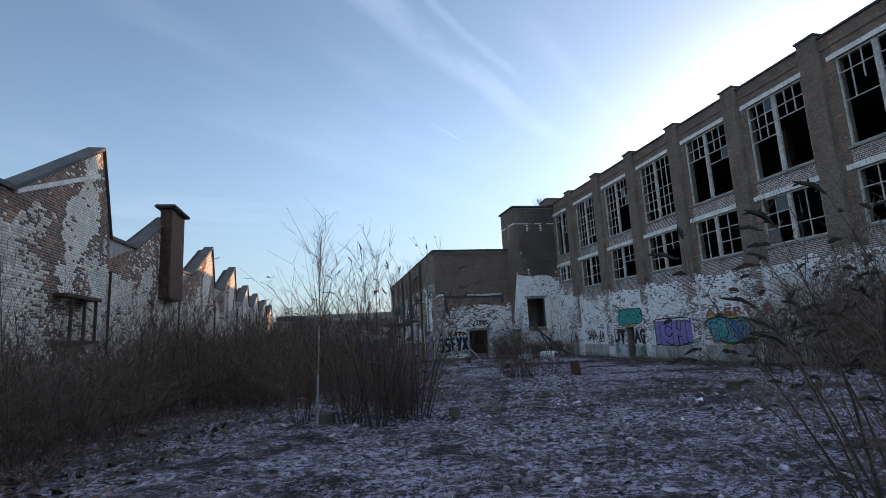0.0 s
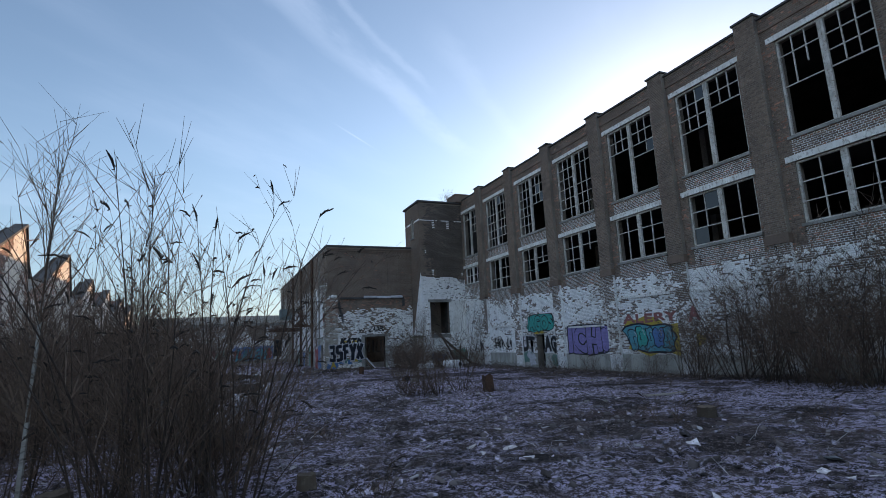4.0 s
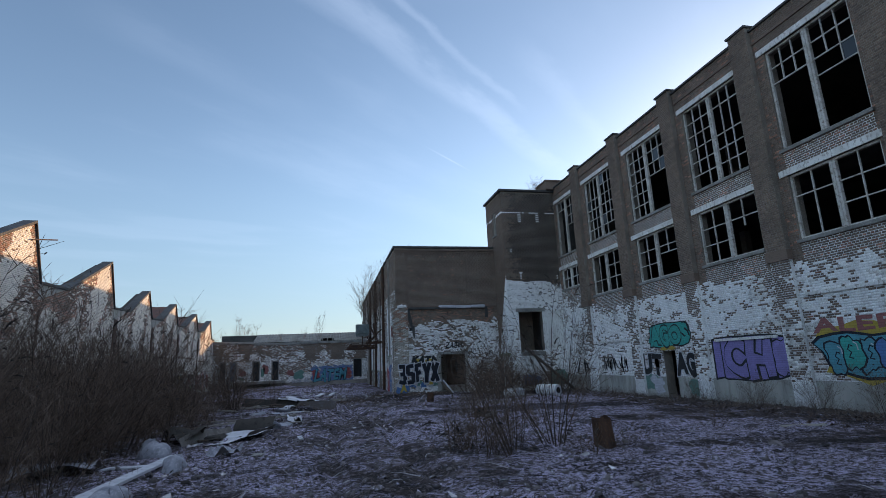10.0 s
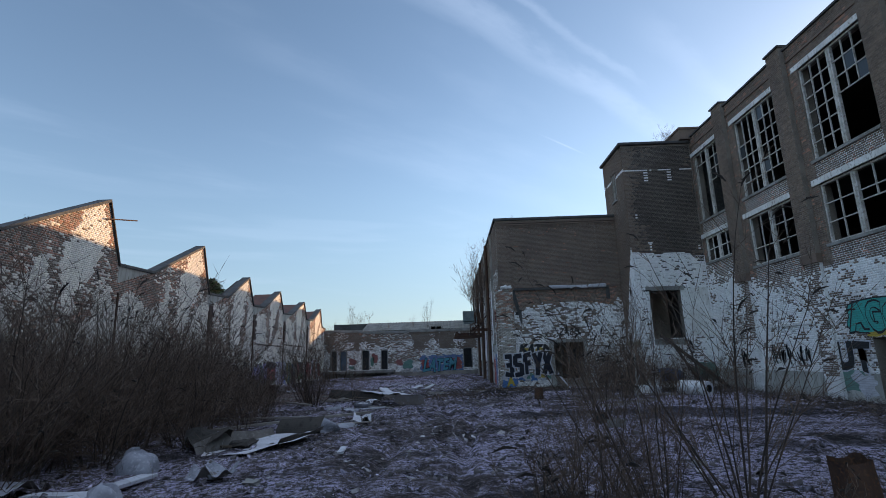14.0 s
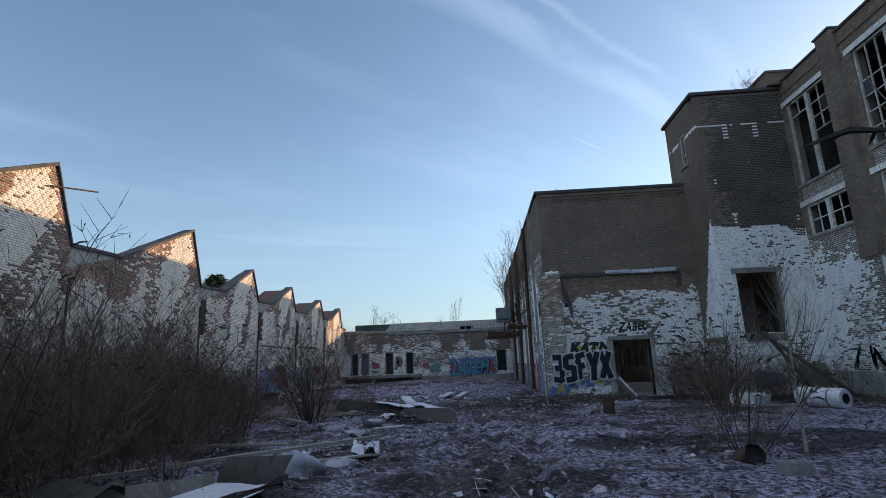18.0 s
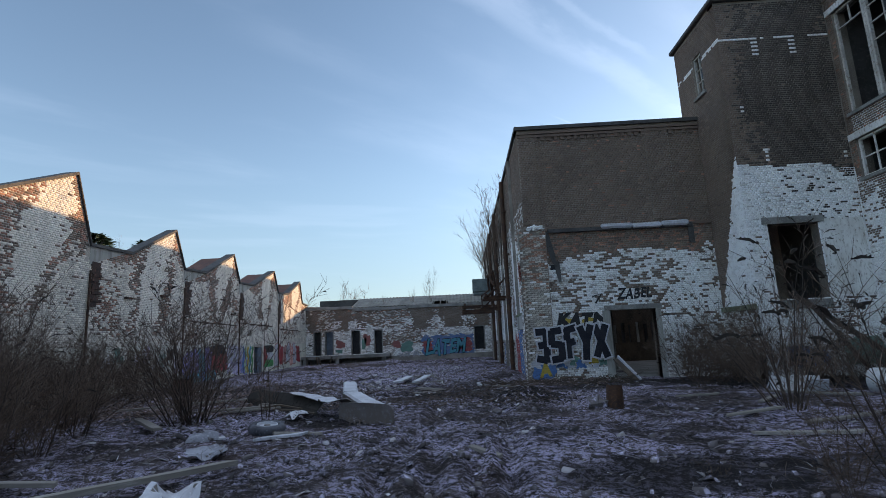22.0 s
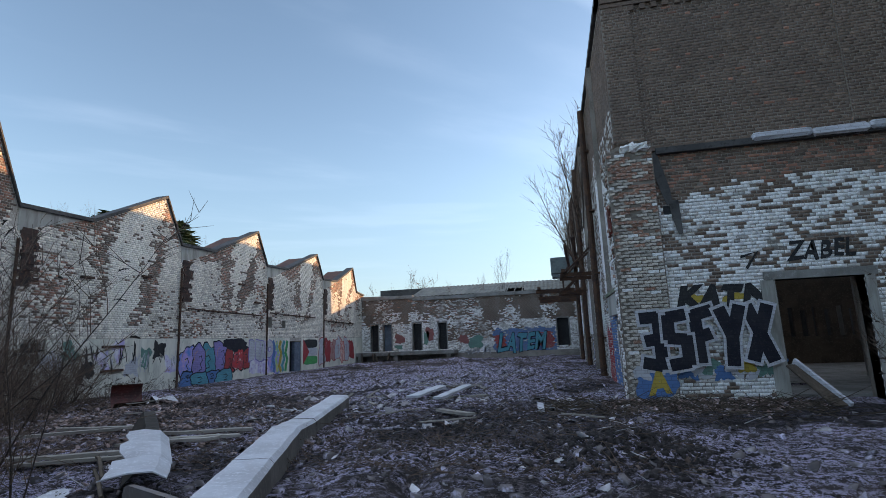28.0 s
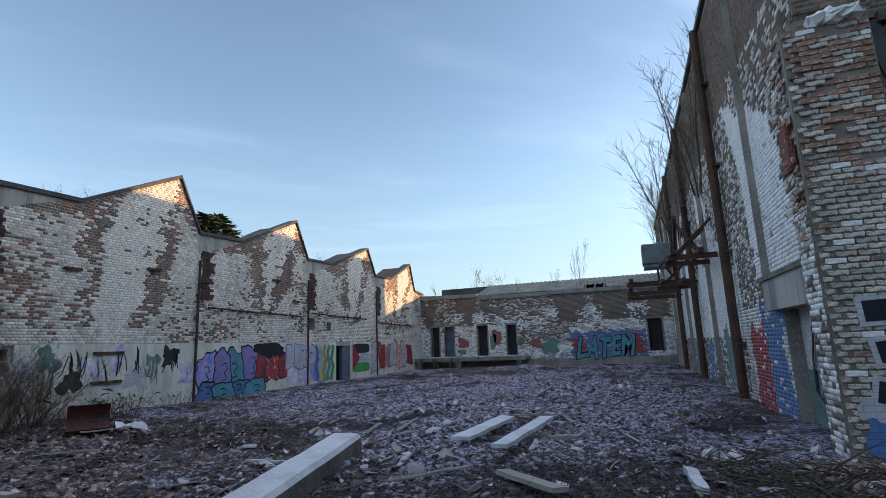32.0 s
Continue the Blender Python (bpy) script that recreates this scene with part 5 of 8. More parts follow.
def build_back():
    doors = [(-6.62, -6.05, 0.32, 2.36), (-5.62, -4.98, 0.32, 2.36), (-3.25, -2.58, 0.32, 2.36), (-1.22, -0.60, 0.32, 2.3), (7.6, 8.42, 0.28, 2.25)]
    prof = [(-7.4, 4.62), (-3.2, 4.5), (-3.19, 4.38), (1.6, 4.3), (1.61, 4.42), (9.07, 4.32)]
    wall = part("wall", welded(BK.block(prof, BASE, doors, 0.4)), MORTAR, back)
    def paint(u, z, r):
        worn = fbm(u * 0.5 + 80, z * 0.8, 4)
        m = np.where(r < 0.5, 2, np.where(r < 0.6, 1, 4))
        m = np.where((worn + 0.3 * (r - 0.5) < 0.50) & (z < 3.2), np.where(r < 0.5, 3, 4), m)
        e = 0.35 * (vnoise(u * 3.0, z * 3.0 + 5) - 0.5)
        stain = (fbm(u * 1.6, z * 0.35 + 9, 3) + 0.25 * (r - 0.5) > 0.58) & (z > 2.3)
        m = np.where(stain, 2, m)
        m = np.where((u > 2.95 + e) & (u < 7.5 + e) & (z < 1.6 + e) & (r < 0.93), 5, m)
        return np.where(((np.abs(u - 3.5) < 0.4 + e) | (np.abs(u - 6.85) < 0.4 + e)) & (z > 0.15) & (z < 1.25 + e) & (r < 0.93), 6, m)
    part("brickwork", BK.bricks("brickwork", [(a, b - 0.25) for a, b in prof], 0.0, doors, paint, [BRICK, BRICK_RED, BRICK_SOOT, BRICK_WHITE, BRICK_GREY, BLUE, RED], 51), [], wall, kind="stuff")
    for a, b, z in ((-7.4, -3.2, 4.5), (-3.19, 1.6, 4.3), (1.61, 9.07, 4.34)):
        s = Shape()
        BK.slab(s, a, b, z - 0.22, z + 0.03, -0.42, 0.12)
        part("cornice", s, CONCRETE, back)
    s = Shape()
    n = 150
    for k in range(n):
        x0, x1 = -3.4 + 12.4 * k / n, -3.4 + 12.4 * (k + 1) / n
        if 3.9 < x0 < 5.3 and k % 7 < 6:
            lo, zl = 72.6, 4.78
        else:
            lo, zl = 71.1, 4.42
        z0, z1 = 0.03 * math.sin(k * 1.6), 0.03 * math.sin((k + 1) * 1.6)
        s.add([(x0, lo, zl + z0), (x1, lo, zl + z1), (x1, 75.5, 5.55 + z1), (x0, 75.5, 5.55 + z0), (x0, lo, zl + z0 - 0.02), (x1, lo, zl + z1 - 0.02)], [(0, 1, 2, 3), (4, 5, 1, 0)])
    part("corrugated_roof", s, CORRUGATED, back, "grey corrugated roof with torn sheets")
    pieces("rear_wall", [(-7.4, 9.07, 75.5, 75.8, BASE, 5.5)], INSIDE, back)
    pieces("roof_slab", [(-7.4, -3.4, 71.3, 75.5, 4.2, 4.4)], TAR, back)
    for h in doors:
        s = Shape()
        for a, b, c, d in ((h[0] - 0.08, h[0], h[2], h[3]), (h[1], h[1] + 0.08, h[2], h[3]), (h[0] - 0.08, h[1] + 0.08, h[3], h[3] + 0.09)):
            BK.slab(s, a, b, c, d, -0.1, 0.03)
        part("door_frame", s, CONCRETE, back)
        # black panels put the openings' darkness into colour; one is a blue leaf
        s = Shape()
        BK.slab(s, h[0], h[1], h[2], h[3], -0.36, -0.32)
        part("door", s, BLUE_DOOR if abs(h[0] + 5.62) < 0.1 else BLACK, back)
    s = Shape().box(-7.35, 0.2, 69.4, 70.88, 0.02, 0.26).box(-7.2, -6.9, 69.5, 70.85, BASE, 0.02).box(-4.4, -4.1, 69.5, 70.85, BASE, 0.02).box(-0.4, -0.1, 69.5, 70.85, BASE, 0.02).box(-7.2, 0.0, 70.6, 70.88, BASE, 0.0)
    part("loading_dock", s, CONCRETE, back, "concrete loading dock on piers")
    rnd = random.Random(9)
    for x in (-6.8, -5.9, -5.6, -4.9):
        s = Shape().bevel_box(0.12, 0.05, 0.75, 0.01, pose(x, 69.35, -0.5, 0, rnd.uniform(-25, 25), 0))
        part("prop", s, WOOD_DARK, back)


build_back()

# steelwork fixed to the hall's flank
gantry = thing("steel_gantry", "rusty steel bracket gantry on the hall wall", "bracket")


def build_gantry():
    for y, z in ((52.3, 3.15), (57.5, 2.9)):
        for q in (y, y + 1.4):
            part("bracket", Shape().box(7.75, 9.0, q, q + 0.1, z, z + 0.14), RUST, gantry)
            part("strut", Shape().tube([(7.9, q + 0.05, z + 0.1), (8.95, q + 0.05, z + 1.1)], 0.05, 4), RUST, gantry)
        for q in (7.8, 8.5):
            part("rail", Shape().box(q, q + 0.14, y - 0.3, y + 1.9, z + 0.142, z + 0.26), RUST, gantry)
    for q in ([(8.0, 52.0, 4.3), (8.2, 55, 3.9), (8.0, 60.0, 4.0)], [(8.3, 52.5, 4.7), (8.5, 53.2, 3.6)], [(8.1, 53.9, 4.6), (8.6, 53.0, 3.5)]):
        part("beam", Shape().tube(q, 0.065, 6), RUST, gantry)
    for y in (59.0, 63.5, 66.5):
        part("girder", Shape().box(6.6, 9.0, y, y + 0.12, 3.1, 3.3), RUST, gantry)
    part("girder", Shape().box(6.7, 6.85, 58.6, 67.0, 3.304, 3.42), RUST, gantry)
    s = Shape().bevel_box(1.3, 1.2, 0.95, 0.04, pose(8.1, 63.5, 4.55)).box(7.5, 8.7, 62.95, 64.05, 4.35, 4.5)
    part("metal_box", s, surface("grey_green_sheet", [(0.16, 0.20, 0.20), (0.11, 0.13, 0.13), (0.22, 0.24, 0.23)], 2, 12, rough=0.6), gantry, "grey-green sheet-metal box")
    s = Shape().tube([(8.1, 63.5, 4.4), (8.1, 63.5, 3.4)], 0.05, 5).tube([(8.5, 63.9, 4.4), (9.0, 63.9, 3.6)], 0.05, 5)
    part("strut", s, RUST, gantry)


build_gantry()

# ---- leafless shrubs and saplings ----


def limb(s, rnd, p, d, length, r, steps, sides, bend, droop, mat=0):
    """One tapering shoot; returns its points, directions and radii."""
    pts, ways, rad = [p.copy()], [d.copy()], [r]
    for k in range(steps):
        d = (d + Vector((rnd.uniform(-1, 1), rnd.uniform(-1, 1), rnd.uniform(-0.6, 0.8))) * bend + Vector((0, 0, -droop * (k + 1) / steps))).normalized()
        p = p + d * (length / steps)
        pts.append(p.copy())
        ways.append(d.copy())
        rad.append(max(r * (1 - 0.85 * (k + 1) / steps), 0.0017))
    s.tube(pts, rad, sides, mat, caps=False)
    return pts, ways, rad


def seed_head(s, p, d, length, rnd, fat=1.0):
    """A drooping dried panicle: a tapering core with ragged clumps along it."""
    q = (d + Vector((0, 0, -0.55))).normalized()
    a = p + q * length * 0.45
    b = a + (q + Vector((0, 0, -0.45))).normalized() * length * 0.55
    s.tube([p, p.lerp(a, 0.5), a, a.lerp(b, 0.6), b], [0.005, 0.015 * fat, 0.019 * fat, 0.013 * fat, 0.003], 4, 2, caps=False)
    for k in range(5):
        c = p.lerp(a, k / 2.5) if k < 3 else a.lerp(b, (k - 2.5) / 2.5)
        e = (q * 0.7 + Vector((rnd.uniform(-1, 1), rnd.uniform(-1, 1), rnd.uniform(-0.9, 0.5)))).normalized() * length * rnd.uniform(0.12, 0.24)
        s.tube([c, c + e * 0.55, c + e], [0.008 * fat, 0.011 * fat, 0.002], 3, 2, caps=False)


def dead_leaf(s, p, rnd, size):
    e = Vector((rnd.uniform(-1, 1), rnd.uniform(-1, 1), -0.9)).normalized() * size
    o = e.orthogonal().normalized() * size * 0.16
    s.add([p, p + e * 0.5 + o, p + e + o.cross(e).normalized() * size * 0.15, p + e * 0.5 - o], [(0, 1, 3), (1, 2, 3)], 2)


def shrub(name, label, seed, stems, height, lean, branches, twigs, heads=0.0, arch=0.0, thick=0.016, low=0.1, leaves=0.0, bark=None, straight=0.05, category="shrub", spread=0.35,
          aim=(0, 0), root=0.3, fine=0.0034, fat=1.0, leaf=0.06, joined=False):
    """A leafless shrub, stem by stem; aim: which way it leans, spread: how far side shoots turn from their stem."""
    rnd = random.Random(seed)
    ob = thing(name, label, category, pose(0, 0, -50))
    mats = [bark or BARK, TWIG, SEED]
    s = Shape()
    for _ in range(stems):
        a, l = rnd.uniform(0, 6.283), rnd.uniform(0.1, 1.0) * lean
        d = Vector((math.cos(a) * l + aim[0], math.sin(a) * l + aim[1], 1)).normalized()
        h = height * rnd.uniform(0.6, 1.06)
        base = Vector((math.cos(a), math.sin(a), 0)) * rnd.uniform(0, root) + Vector((0, 0, -0.12))
        n = 7
        wood = s if joined else Shape()
        pts, ways, rad = limb(wood, rnd, base, d, h, thick * rnd.uniform(0.65, 1.25), n, 5, straight, arch)
        if heads and rnd.random() < heads:
            seed_head(s, pts[-1], ways[-1], rnd.uniform(0.18, 0.32) * (0.7 + 0.3 * fat), rnd, fat)
        for _ in range(branches):
            f = rnd.uniform(low, 0.98) * n
            i = int(f)
            p = pts[i].lerp(pts[min(i + 1, n)], f - i)
            side = Vector((rnd.uniform(-1, 1), rnd.uniform(-1, 1), rnd.uniform(-0.1, 0.7)))
            dd = (ways[i] * (1 - spread) + side * (0.4 + 0.6 * spread)).normalized()
            ln = height * (0.13 + (0.14 + 0.26 * spread) * (1 - f / n)) * rnd.uniform(0.5, 1.3)
            bp, bw, br = limb(s, rnd, p, dd, ln, max(rad[i] * 0.5, fine * 1.2), 4, 3, straight * 1.8, arch * 0.9 - 0.06, 1)
            if heads and rnd.random() < heads * 0.6:
                seed_head(s, bp[-1], bw[-1], rnd.uniform(0.09, 0.22), rnd, fat)
            for _ in range(twigs):
                j = rnd.randint(1, 4)
                side = Vector((rnd.uniform(-1, 1), rnd.uniform(-1, 1), rnd.uniform(-0.3, 0.9)))
                tp, tw, _ = limb(s, rnd, bp[j], (bw[j] * 0.6 + side * 0.8).normalized(), ln * rnd.uniform(0.3, 0.75), fine, 1, 3, 0.16, arch - 0.05, 1)
                if leaves and rnd.random() < leaves:
                    dead_leaf(s, tp[-1], rnd, rnd.uniform(0.5, 1.1) * leaf)
                    if leaves > 0.5:
                        dead_leaf(s, tp[1], rnd, rnd.uniform(0.5, 1.1) * leaf)
        if not joined:
            part("stem" if stems > 1 else "trunk", wood, mats, ob)
    part("stalk_tuft" if joined else "twig_mass", s, mats, ob, kind="stuff")
    return ob


BUDDLEIA = [shrub("buddleia_bush", "leafless arching buddleia bush with dark seed heads", 300 + k, 13, 3.7, 0.66, 9, 3, heads=0.6, arch=0.085, spread=0.45, straight=0.06, thick=0.016, leaves=0.12, low=0.15, fine=0.0042, fat=0.7) for k in range(2)]
DARK_BUSH = shrub("buddleia_bush", "dense dark buddleia bush with withered drooping panicles", 311, 12, 3.0, 0.8, 8, 3, heads=1.0, arch=0.13, spread=0.45, straight=0.07, thick=0.013, leaves=0.3, leaf=0.09, low=0.2, fat=1.35, fine=0.0045)
TALL_SHOOTS = shrub("buddleia_bush", "tall arching buddleia shoots with clustered dark seed heads", 305, 7, 4.0, 0.22, 9, 2, heads=1.0, arch=0.05, spread=0.4, straight=0.04, thick=0.014, aim=(-0.42, 0.28), low=0.45, leaves=0.1, fat=0.7, fine=0.0036)
THICKET = [shrub("bare_thicket", "dense leafless brown thicket by the shed wall", 320 + k, 10, 3.6, 0.8, 12, 4, heads=0.1, arch=0.03, thick=0.015, low=0.05, leaves=0.16, straight=0.13, spread=0.6, root=0.55, fine=0.0052) for k in range(3)]
BRAMBLE = [shrub("bramble_mound", "low tangled mound of dark leafless brambles", 330 + k, 12, 2.2, 1.3, 9, 4, arch=0.20, thick=0.009, low=0.05, leaves=0.3, straight=0.16, spread=0.7, root=0.7, fine=0.0055) for k in range(2)]
SLENDER = [shrub("slender_sapling", "slender bare multi-stemmed sapling", 340 + k, 4, 4.2, 0.20, 18, 3, arch=-0.05, thick=0.020, low=0.12, straight=0.05, category="sapling", spread=0.3, fine=0.004) for k in range(2)]
BIRCHES = [shrub("birch_sapling", "thin bare birch sapling with pale bark", 350 + k, 1, 6.0, 0.03, 50, 5, arch=-0.05, thick=0.036, low=0.22, straight=0.015, bark=BIRCH, category="birch", spread=0.3, fine=0.0038) for k in range(2)]
WALL_TREES = [shrub("wall_sapling", "bare spreading sapling rooted in masonry", 380 + k, 3, 4.0, 0.5, 18, 5, arch=-0.05, thick=0.024, low=0.2, straight=0.08, spread=0.55, category="sapling", fine=0.0055) for k in range(2)]
WEEDS = [shrub("dry_weeds", "low dry weeds and brambles on frosty ground", 360 + k, 12, 0.85, 0.9, 4, 2, heads=0.05, arch=0.12, thick=0.006, leaves=0.2, category="weeds", joined=True, fine=0.0032) for k in range(3)]
used = set()
plant_rng = random.Random(77)


def plant(kinds, x, y, height=1.0, group="", turn=None, label="", z=None):
    src = plant_rng.choice(kinds) if isinstance(kinds, list) else kinds
    m = pose(x, y, gz(x, y) if z is None else z, 0, 0, plant_rng.uniform(0, 360) if turn is None else turn)
    if src.name not in used:
        used.add(src.name)
        ob = src
        ob.matrix_basis = m
    else:
        ob = copy_thing(src, m)
    ob.scale = (height * plant_rng.uniform(0.9, 1.1), height * plant_rng.uniform(0.9, 1.1), height)
    return tagged(ob, label, group=group)


def edge_of_thicket(y):
    return float(np.interp(y, [8, 12, 16, 20, 24, 28, 32, 36, 40, 44, 47], [-4.4, -3.6, -2.0, -0.1, 0.5, 0.3, -0.2, -1.3, -4.4, -5.8, -6.2]))


def build_plants():
    # the thicket between track and shed: head-high tangle, brambles at its edge, a few taller stems
    for k in range(112):
        y = 8.5 + 37.0 * ((k * 0.6180339) % 1.0)
        right = edge_of_thicket(y)
        x = right - (right + 7.0) * plant_rng.random() ** 1.15
        if y < 15.5 and k % 2:
            continue
        tall = 0.82 + 0.34 * math.exp(-((y - 24) / 7) ** 2) - 0.12 * smooth((y - 33) / 6)
        if x > right - 1.0:
            tall *= 0.75
        plant(THICKET if plant_rng.random() < 0.88 else BUDDLEIA, x, y, tall * plant_rng.uniform(0.75, 1.12), "thicket along the shed")
    for x, y, h in ((0.7, 26.4, 0.62), (1.0, 28.4, 0.5), (0.5, 30.2, 0.6), (0.2, 31.8, 0.62), (-0.4, 33.6, 0.65), (-0.9, 35.2, 0.6), (-0.2, 24.8, 0.95), (-0.8, 26.6, 1.05), (-1.2, 28.6, 1.1), (-1.8, 31.0, 1.0)):
        plant(THICKET, x, y, h, "thicket along the shed")
    for k in range(46):
        y = 9.0 + 33.0 * ((k * 0.6180339 + 0.5) % 1.0)
        x = edge_of_thicket(y) - 0.2 - 2.6 * plant_rng.random()
        plant(BRAMBLE, x, y, plant_rng.uniform(0.7, 1.15), "brambles under the thicket")
    for x, y, h in ((-0.9, 14.8, 0.75), (0.5, 15.6, 0.7), (1.2, 17.2, 0.62), (-0.4, 17.5, 0.8), (0.9, 19.5, 0.55), (-1.6, 16.0, 0.8), (0.4, 13.9, 0.5)):
        plant(THICKET, x, y, h, "thicket along the shed")
    plant(BIRCHES[0], -0.45, 10.8, 0.80)
    plant(SLENDER[0], 0.85, 10.5, 0.95)
    for x, y, h in ((0.3, 12.4, 0.85), (-0.6, 12.2, 0.7), (1.5, 11.2, 0.62), (-5.2, 17.2, 1.05), (-5.8, 22.5, 1.1), (-3.4, 21.0, 0.8), (-5.5, 27.0, 1.0), (-6.4, 40.5, 1.0), (-4.6, 36.0, 0.95), (-6.2, 12.6, 1.0), (-4.8, 14.0, 0.8)):
        plant(SLENDER, x, y, h)
    plant(BUDDLEIA[0], 1.65, 10.6, 0.88, turn=40)
    plant(BUDDLEIA[1], 0.9, 10.4, 0.95, turn=140)
    plant(BUDDLEIA[1], 1.3, 11.4, 0.85, turn=300)
    plant(BUDDLEIA[0], 0.4, 11.0, 0.8, turn=200)
    for x, y, h in ((1.2, 11.6, 0.5), (1.8, 12.3, 0.5), (0.3, 11.6, 0.6), (1.4, 12.9, 0.5), (-0.6, 11.6, 0.55)):
        plant(THICKET, x, y, h, "thicket along the shed")
    for x, y, h in ((1.7, 11.2, 0.6), (0.8, 11.0, 0.65), (1.2, 12.4, 0.6), (1.6, 13.6, 0.55)):
        plant(BRAMBLE, x, y, h, "brambles under the thicket")
    for k in range(16):
        y = 13.0 + 27.0 * ((k * 0.6180339 + 0.3) % 1.0)
        right = edge_of_thicket(y)
        plant(SLENDER, right - 0.5 - 4.5 * plant_rng.random(), y, plant_rng.uniform(0.65, 1.0), "thicket along the shed", label="tall thin bare stems standing in the thicket")
    # bushes on the factory side
    for x, y, h in ((3.7, 2.7, 0.72), (4.1, 3.3, 0.85), (5.2, 3.4, 1.0), (6.1, 3.0, 1.1)):
        plant(DARK_BUSH, x, y, h)
    for x, y, h in ((5.8, 2.9, 0.8), (6.8, 3.4, 0.9), (4.6, 3.0, 0.5)):
        plant(THICKET, x, y, h)
    for x, y, h in ((18.6, 12.0, 1.5), (18.2, 13.6, 1.4), (17.6, 14.6, 1.25), (18.8, 15.4, 1.5), (17.9, 16.4, 1.3), (18.7, 17.3, 1.25), (18.5, 18.6, 1.0), (19.0, 20.2, 0.75), (19.1, 10.4, 1.5), (17.4, 12.6, 1.1), (16.8, 13.2, 0.95), (19.2, 22.0, 0.45), (19.2, 24.0, 0.42), (19.2, 26.4, 0.4), (19.1, 29.3, 0.36)):
        plant(THICKET, x, y, h, "bushes at the factory wall")
    for x, y, h in ((18.2, 11.2, 1.2), (18.0, 15.8, 1.1), (17.0, 17.8, 0.7), (18.4, 13.0, 1.15), (18.6, 14.6, 1.2), (18.5, 9.6, 1.2)):
        plant(BUDDLEIA, x, y, h, "bushes at the factory wall")
    # middle of the yard
    plant(SLENDER[0], 7.5, 20.2, 0.5)
    plant(SLENDER[1], 8.3, 20.7, 0.55)
    plant(THICKET[0], 7.8, 20.5, 0.30)
    plant(TALL_SHOOTS, 8.1, 20.4, 0.72, turn=0)
    plant(BUDDLEIA[1], 9.3, 21.1, 0.88, turn=20)
    plant(THICKET[1], 7.5, 21.5, 0.36)
    plant(THICKET[2], 8.1, 21.8, 0.40)
    plant(WEEDS, 7.2, 21.0, 1.2)
    plant(WEEDS, 7.7, 21.4, 1.2)
    plant(WEEDS, 8.4, 21.0, 1.1)
    for x, y, h in ((10.3, 30.8, 0.34), (10.9, 30.2, 0.30), (9.8, 30.0, 0.24)):
        plant(THICKET, x, y, h)
    plant(BIRCHES[1], 11.2, 29.7, 0.72, label="thin bare sapling standing in the yard")
    plant(DARK_BUSH, 10.4, 29.9, 0.85, turn=75, label="spreading buddleia branches with curled black leaves")
    plant(BUDDLEIA[1], 12.7, 35.6, 0.92, turn=30)
    plant(BUDDLEIA[0], 13.4, 36.8, 0.8, turn=290)
    for x, y, h in ((13.6, 41.6, 0.75), (14.4, 42.6, 0.8), (14.9, 41.2, 0.75), (15.5, 42.8, 0.7), (16.2, 40.6, 0.6), (14.2, 43.4, 0.7), (17.2, 41.2, 0.5), (18.4, 40.8, 0.5), (19.2, 38.6, 0.45)):
        plant(THICKET, x, y, h, "bushes at the tower foot")
    for k in range(16):
        plant(THICKET, 13.7 + 5.6 * ((k * 0.618) % 1.0), 40.4 + 2.0 * ((k * 0.381) % 1.0) - (0.3 if k % 3 else 0), plant_rng.uniform(0.36, 0.56), "bushes at the tower foot", label="low dark leafless thicket at the tower foot")
    # towards the end of the yard
    plant(THICKET[1], 0.7, 36.9, 1.0)
    plant(THICKET[2], 0.3, 37.5, 0.95)
    plant(THICKET[0], 0.5, 36.5, 0.85)
    plant(BUDDLEIA[1], 0.4, 37.0, 0.8)
    plant(SLENDER[1], 2.3, 36.6, 0.55)
    for x, y, h in ((-5.6, 43.8, 0.55), (-4.6, 42.8, 0.5), (-6.2, 42.4, 0.6), (-3.4, 41.4, 0.35), (-6.7, 44.2, 0.4)):
        plant(THICKET, x, y, h, "thicket along the shed")
    for k in range(10):
        plant(WEEDS, plant_rng.uniform(-6.9, -5.2), plant_rng.uniform(44.5, 50.0), plant_rng.uniform(0.7, 1.2), "weeds")
    for k in range(40):
        y = plant_rng.uniform(5, 43)
        x = plant_rng.choice((edge_of_thicket(y) + plant_rng.uniform(0.0, 1.6), plant_rng.uniform(9.0, 18.5), plant_rng.uniform(18.3, 19.6), 19.3))
        if abs(x - float(np.interp(y, [0, 6, 10, 16, 40], [0, 2.5, 4.6, 6.2, 6.6]))) > 1.3:
            plant(WEEDS, x, y, plant_rng.uniform(0.35, 0.95), "weeds")
    for x, y in ((10.6, 20.6), (11.3, 21.4), (9.6, 20.0), (10.9, 12.3), (3.0, 9.7), (3.4, 14.0), (2.9, 15.0), (3.1, 17.0)):
        plant(WEEDS, x, y, plant_rng.uniform(0.5, 0.9), "weeds")
    # growth on roofs and walls
    for x, y, z, h in ((19.3, 42.7, 12.6, 0.42), (18.9, 43.0, 12.6, 0.36), (19.6, 43.1, 12.6, 0.36)):
        plant(WALL_TREES, x, y, h, z=z, label="bare sapling rooted on the tower roof")
    for y, z, h in ((52.0, 5.0, 1.15), (54.5, 4.6, 1.3), (58.5, 5.0, 1.35), (61.5, 5.2, 1.25), (66.5, 5.8, 1.2), (72.0, 6.2, 1.1)):
        plant(WALL_TREES, 8.75, y, h, z=z, label="bare sapling rooted in the hall wall")
    plant(SLENDER[0], 10.2, 45.2, 0.16, z=9.0, label="tuft of bare twigs on the hall roof")
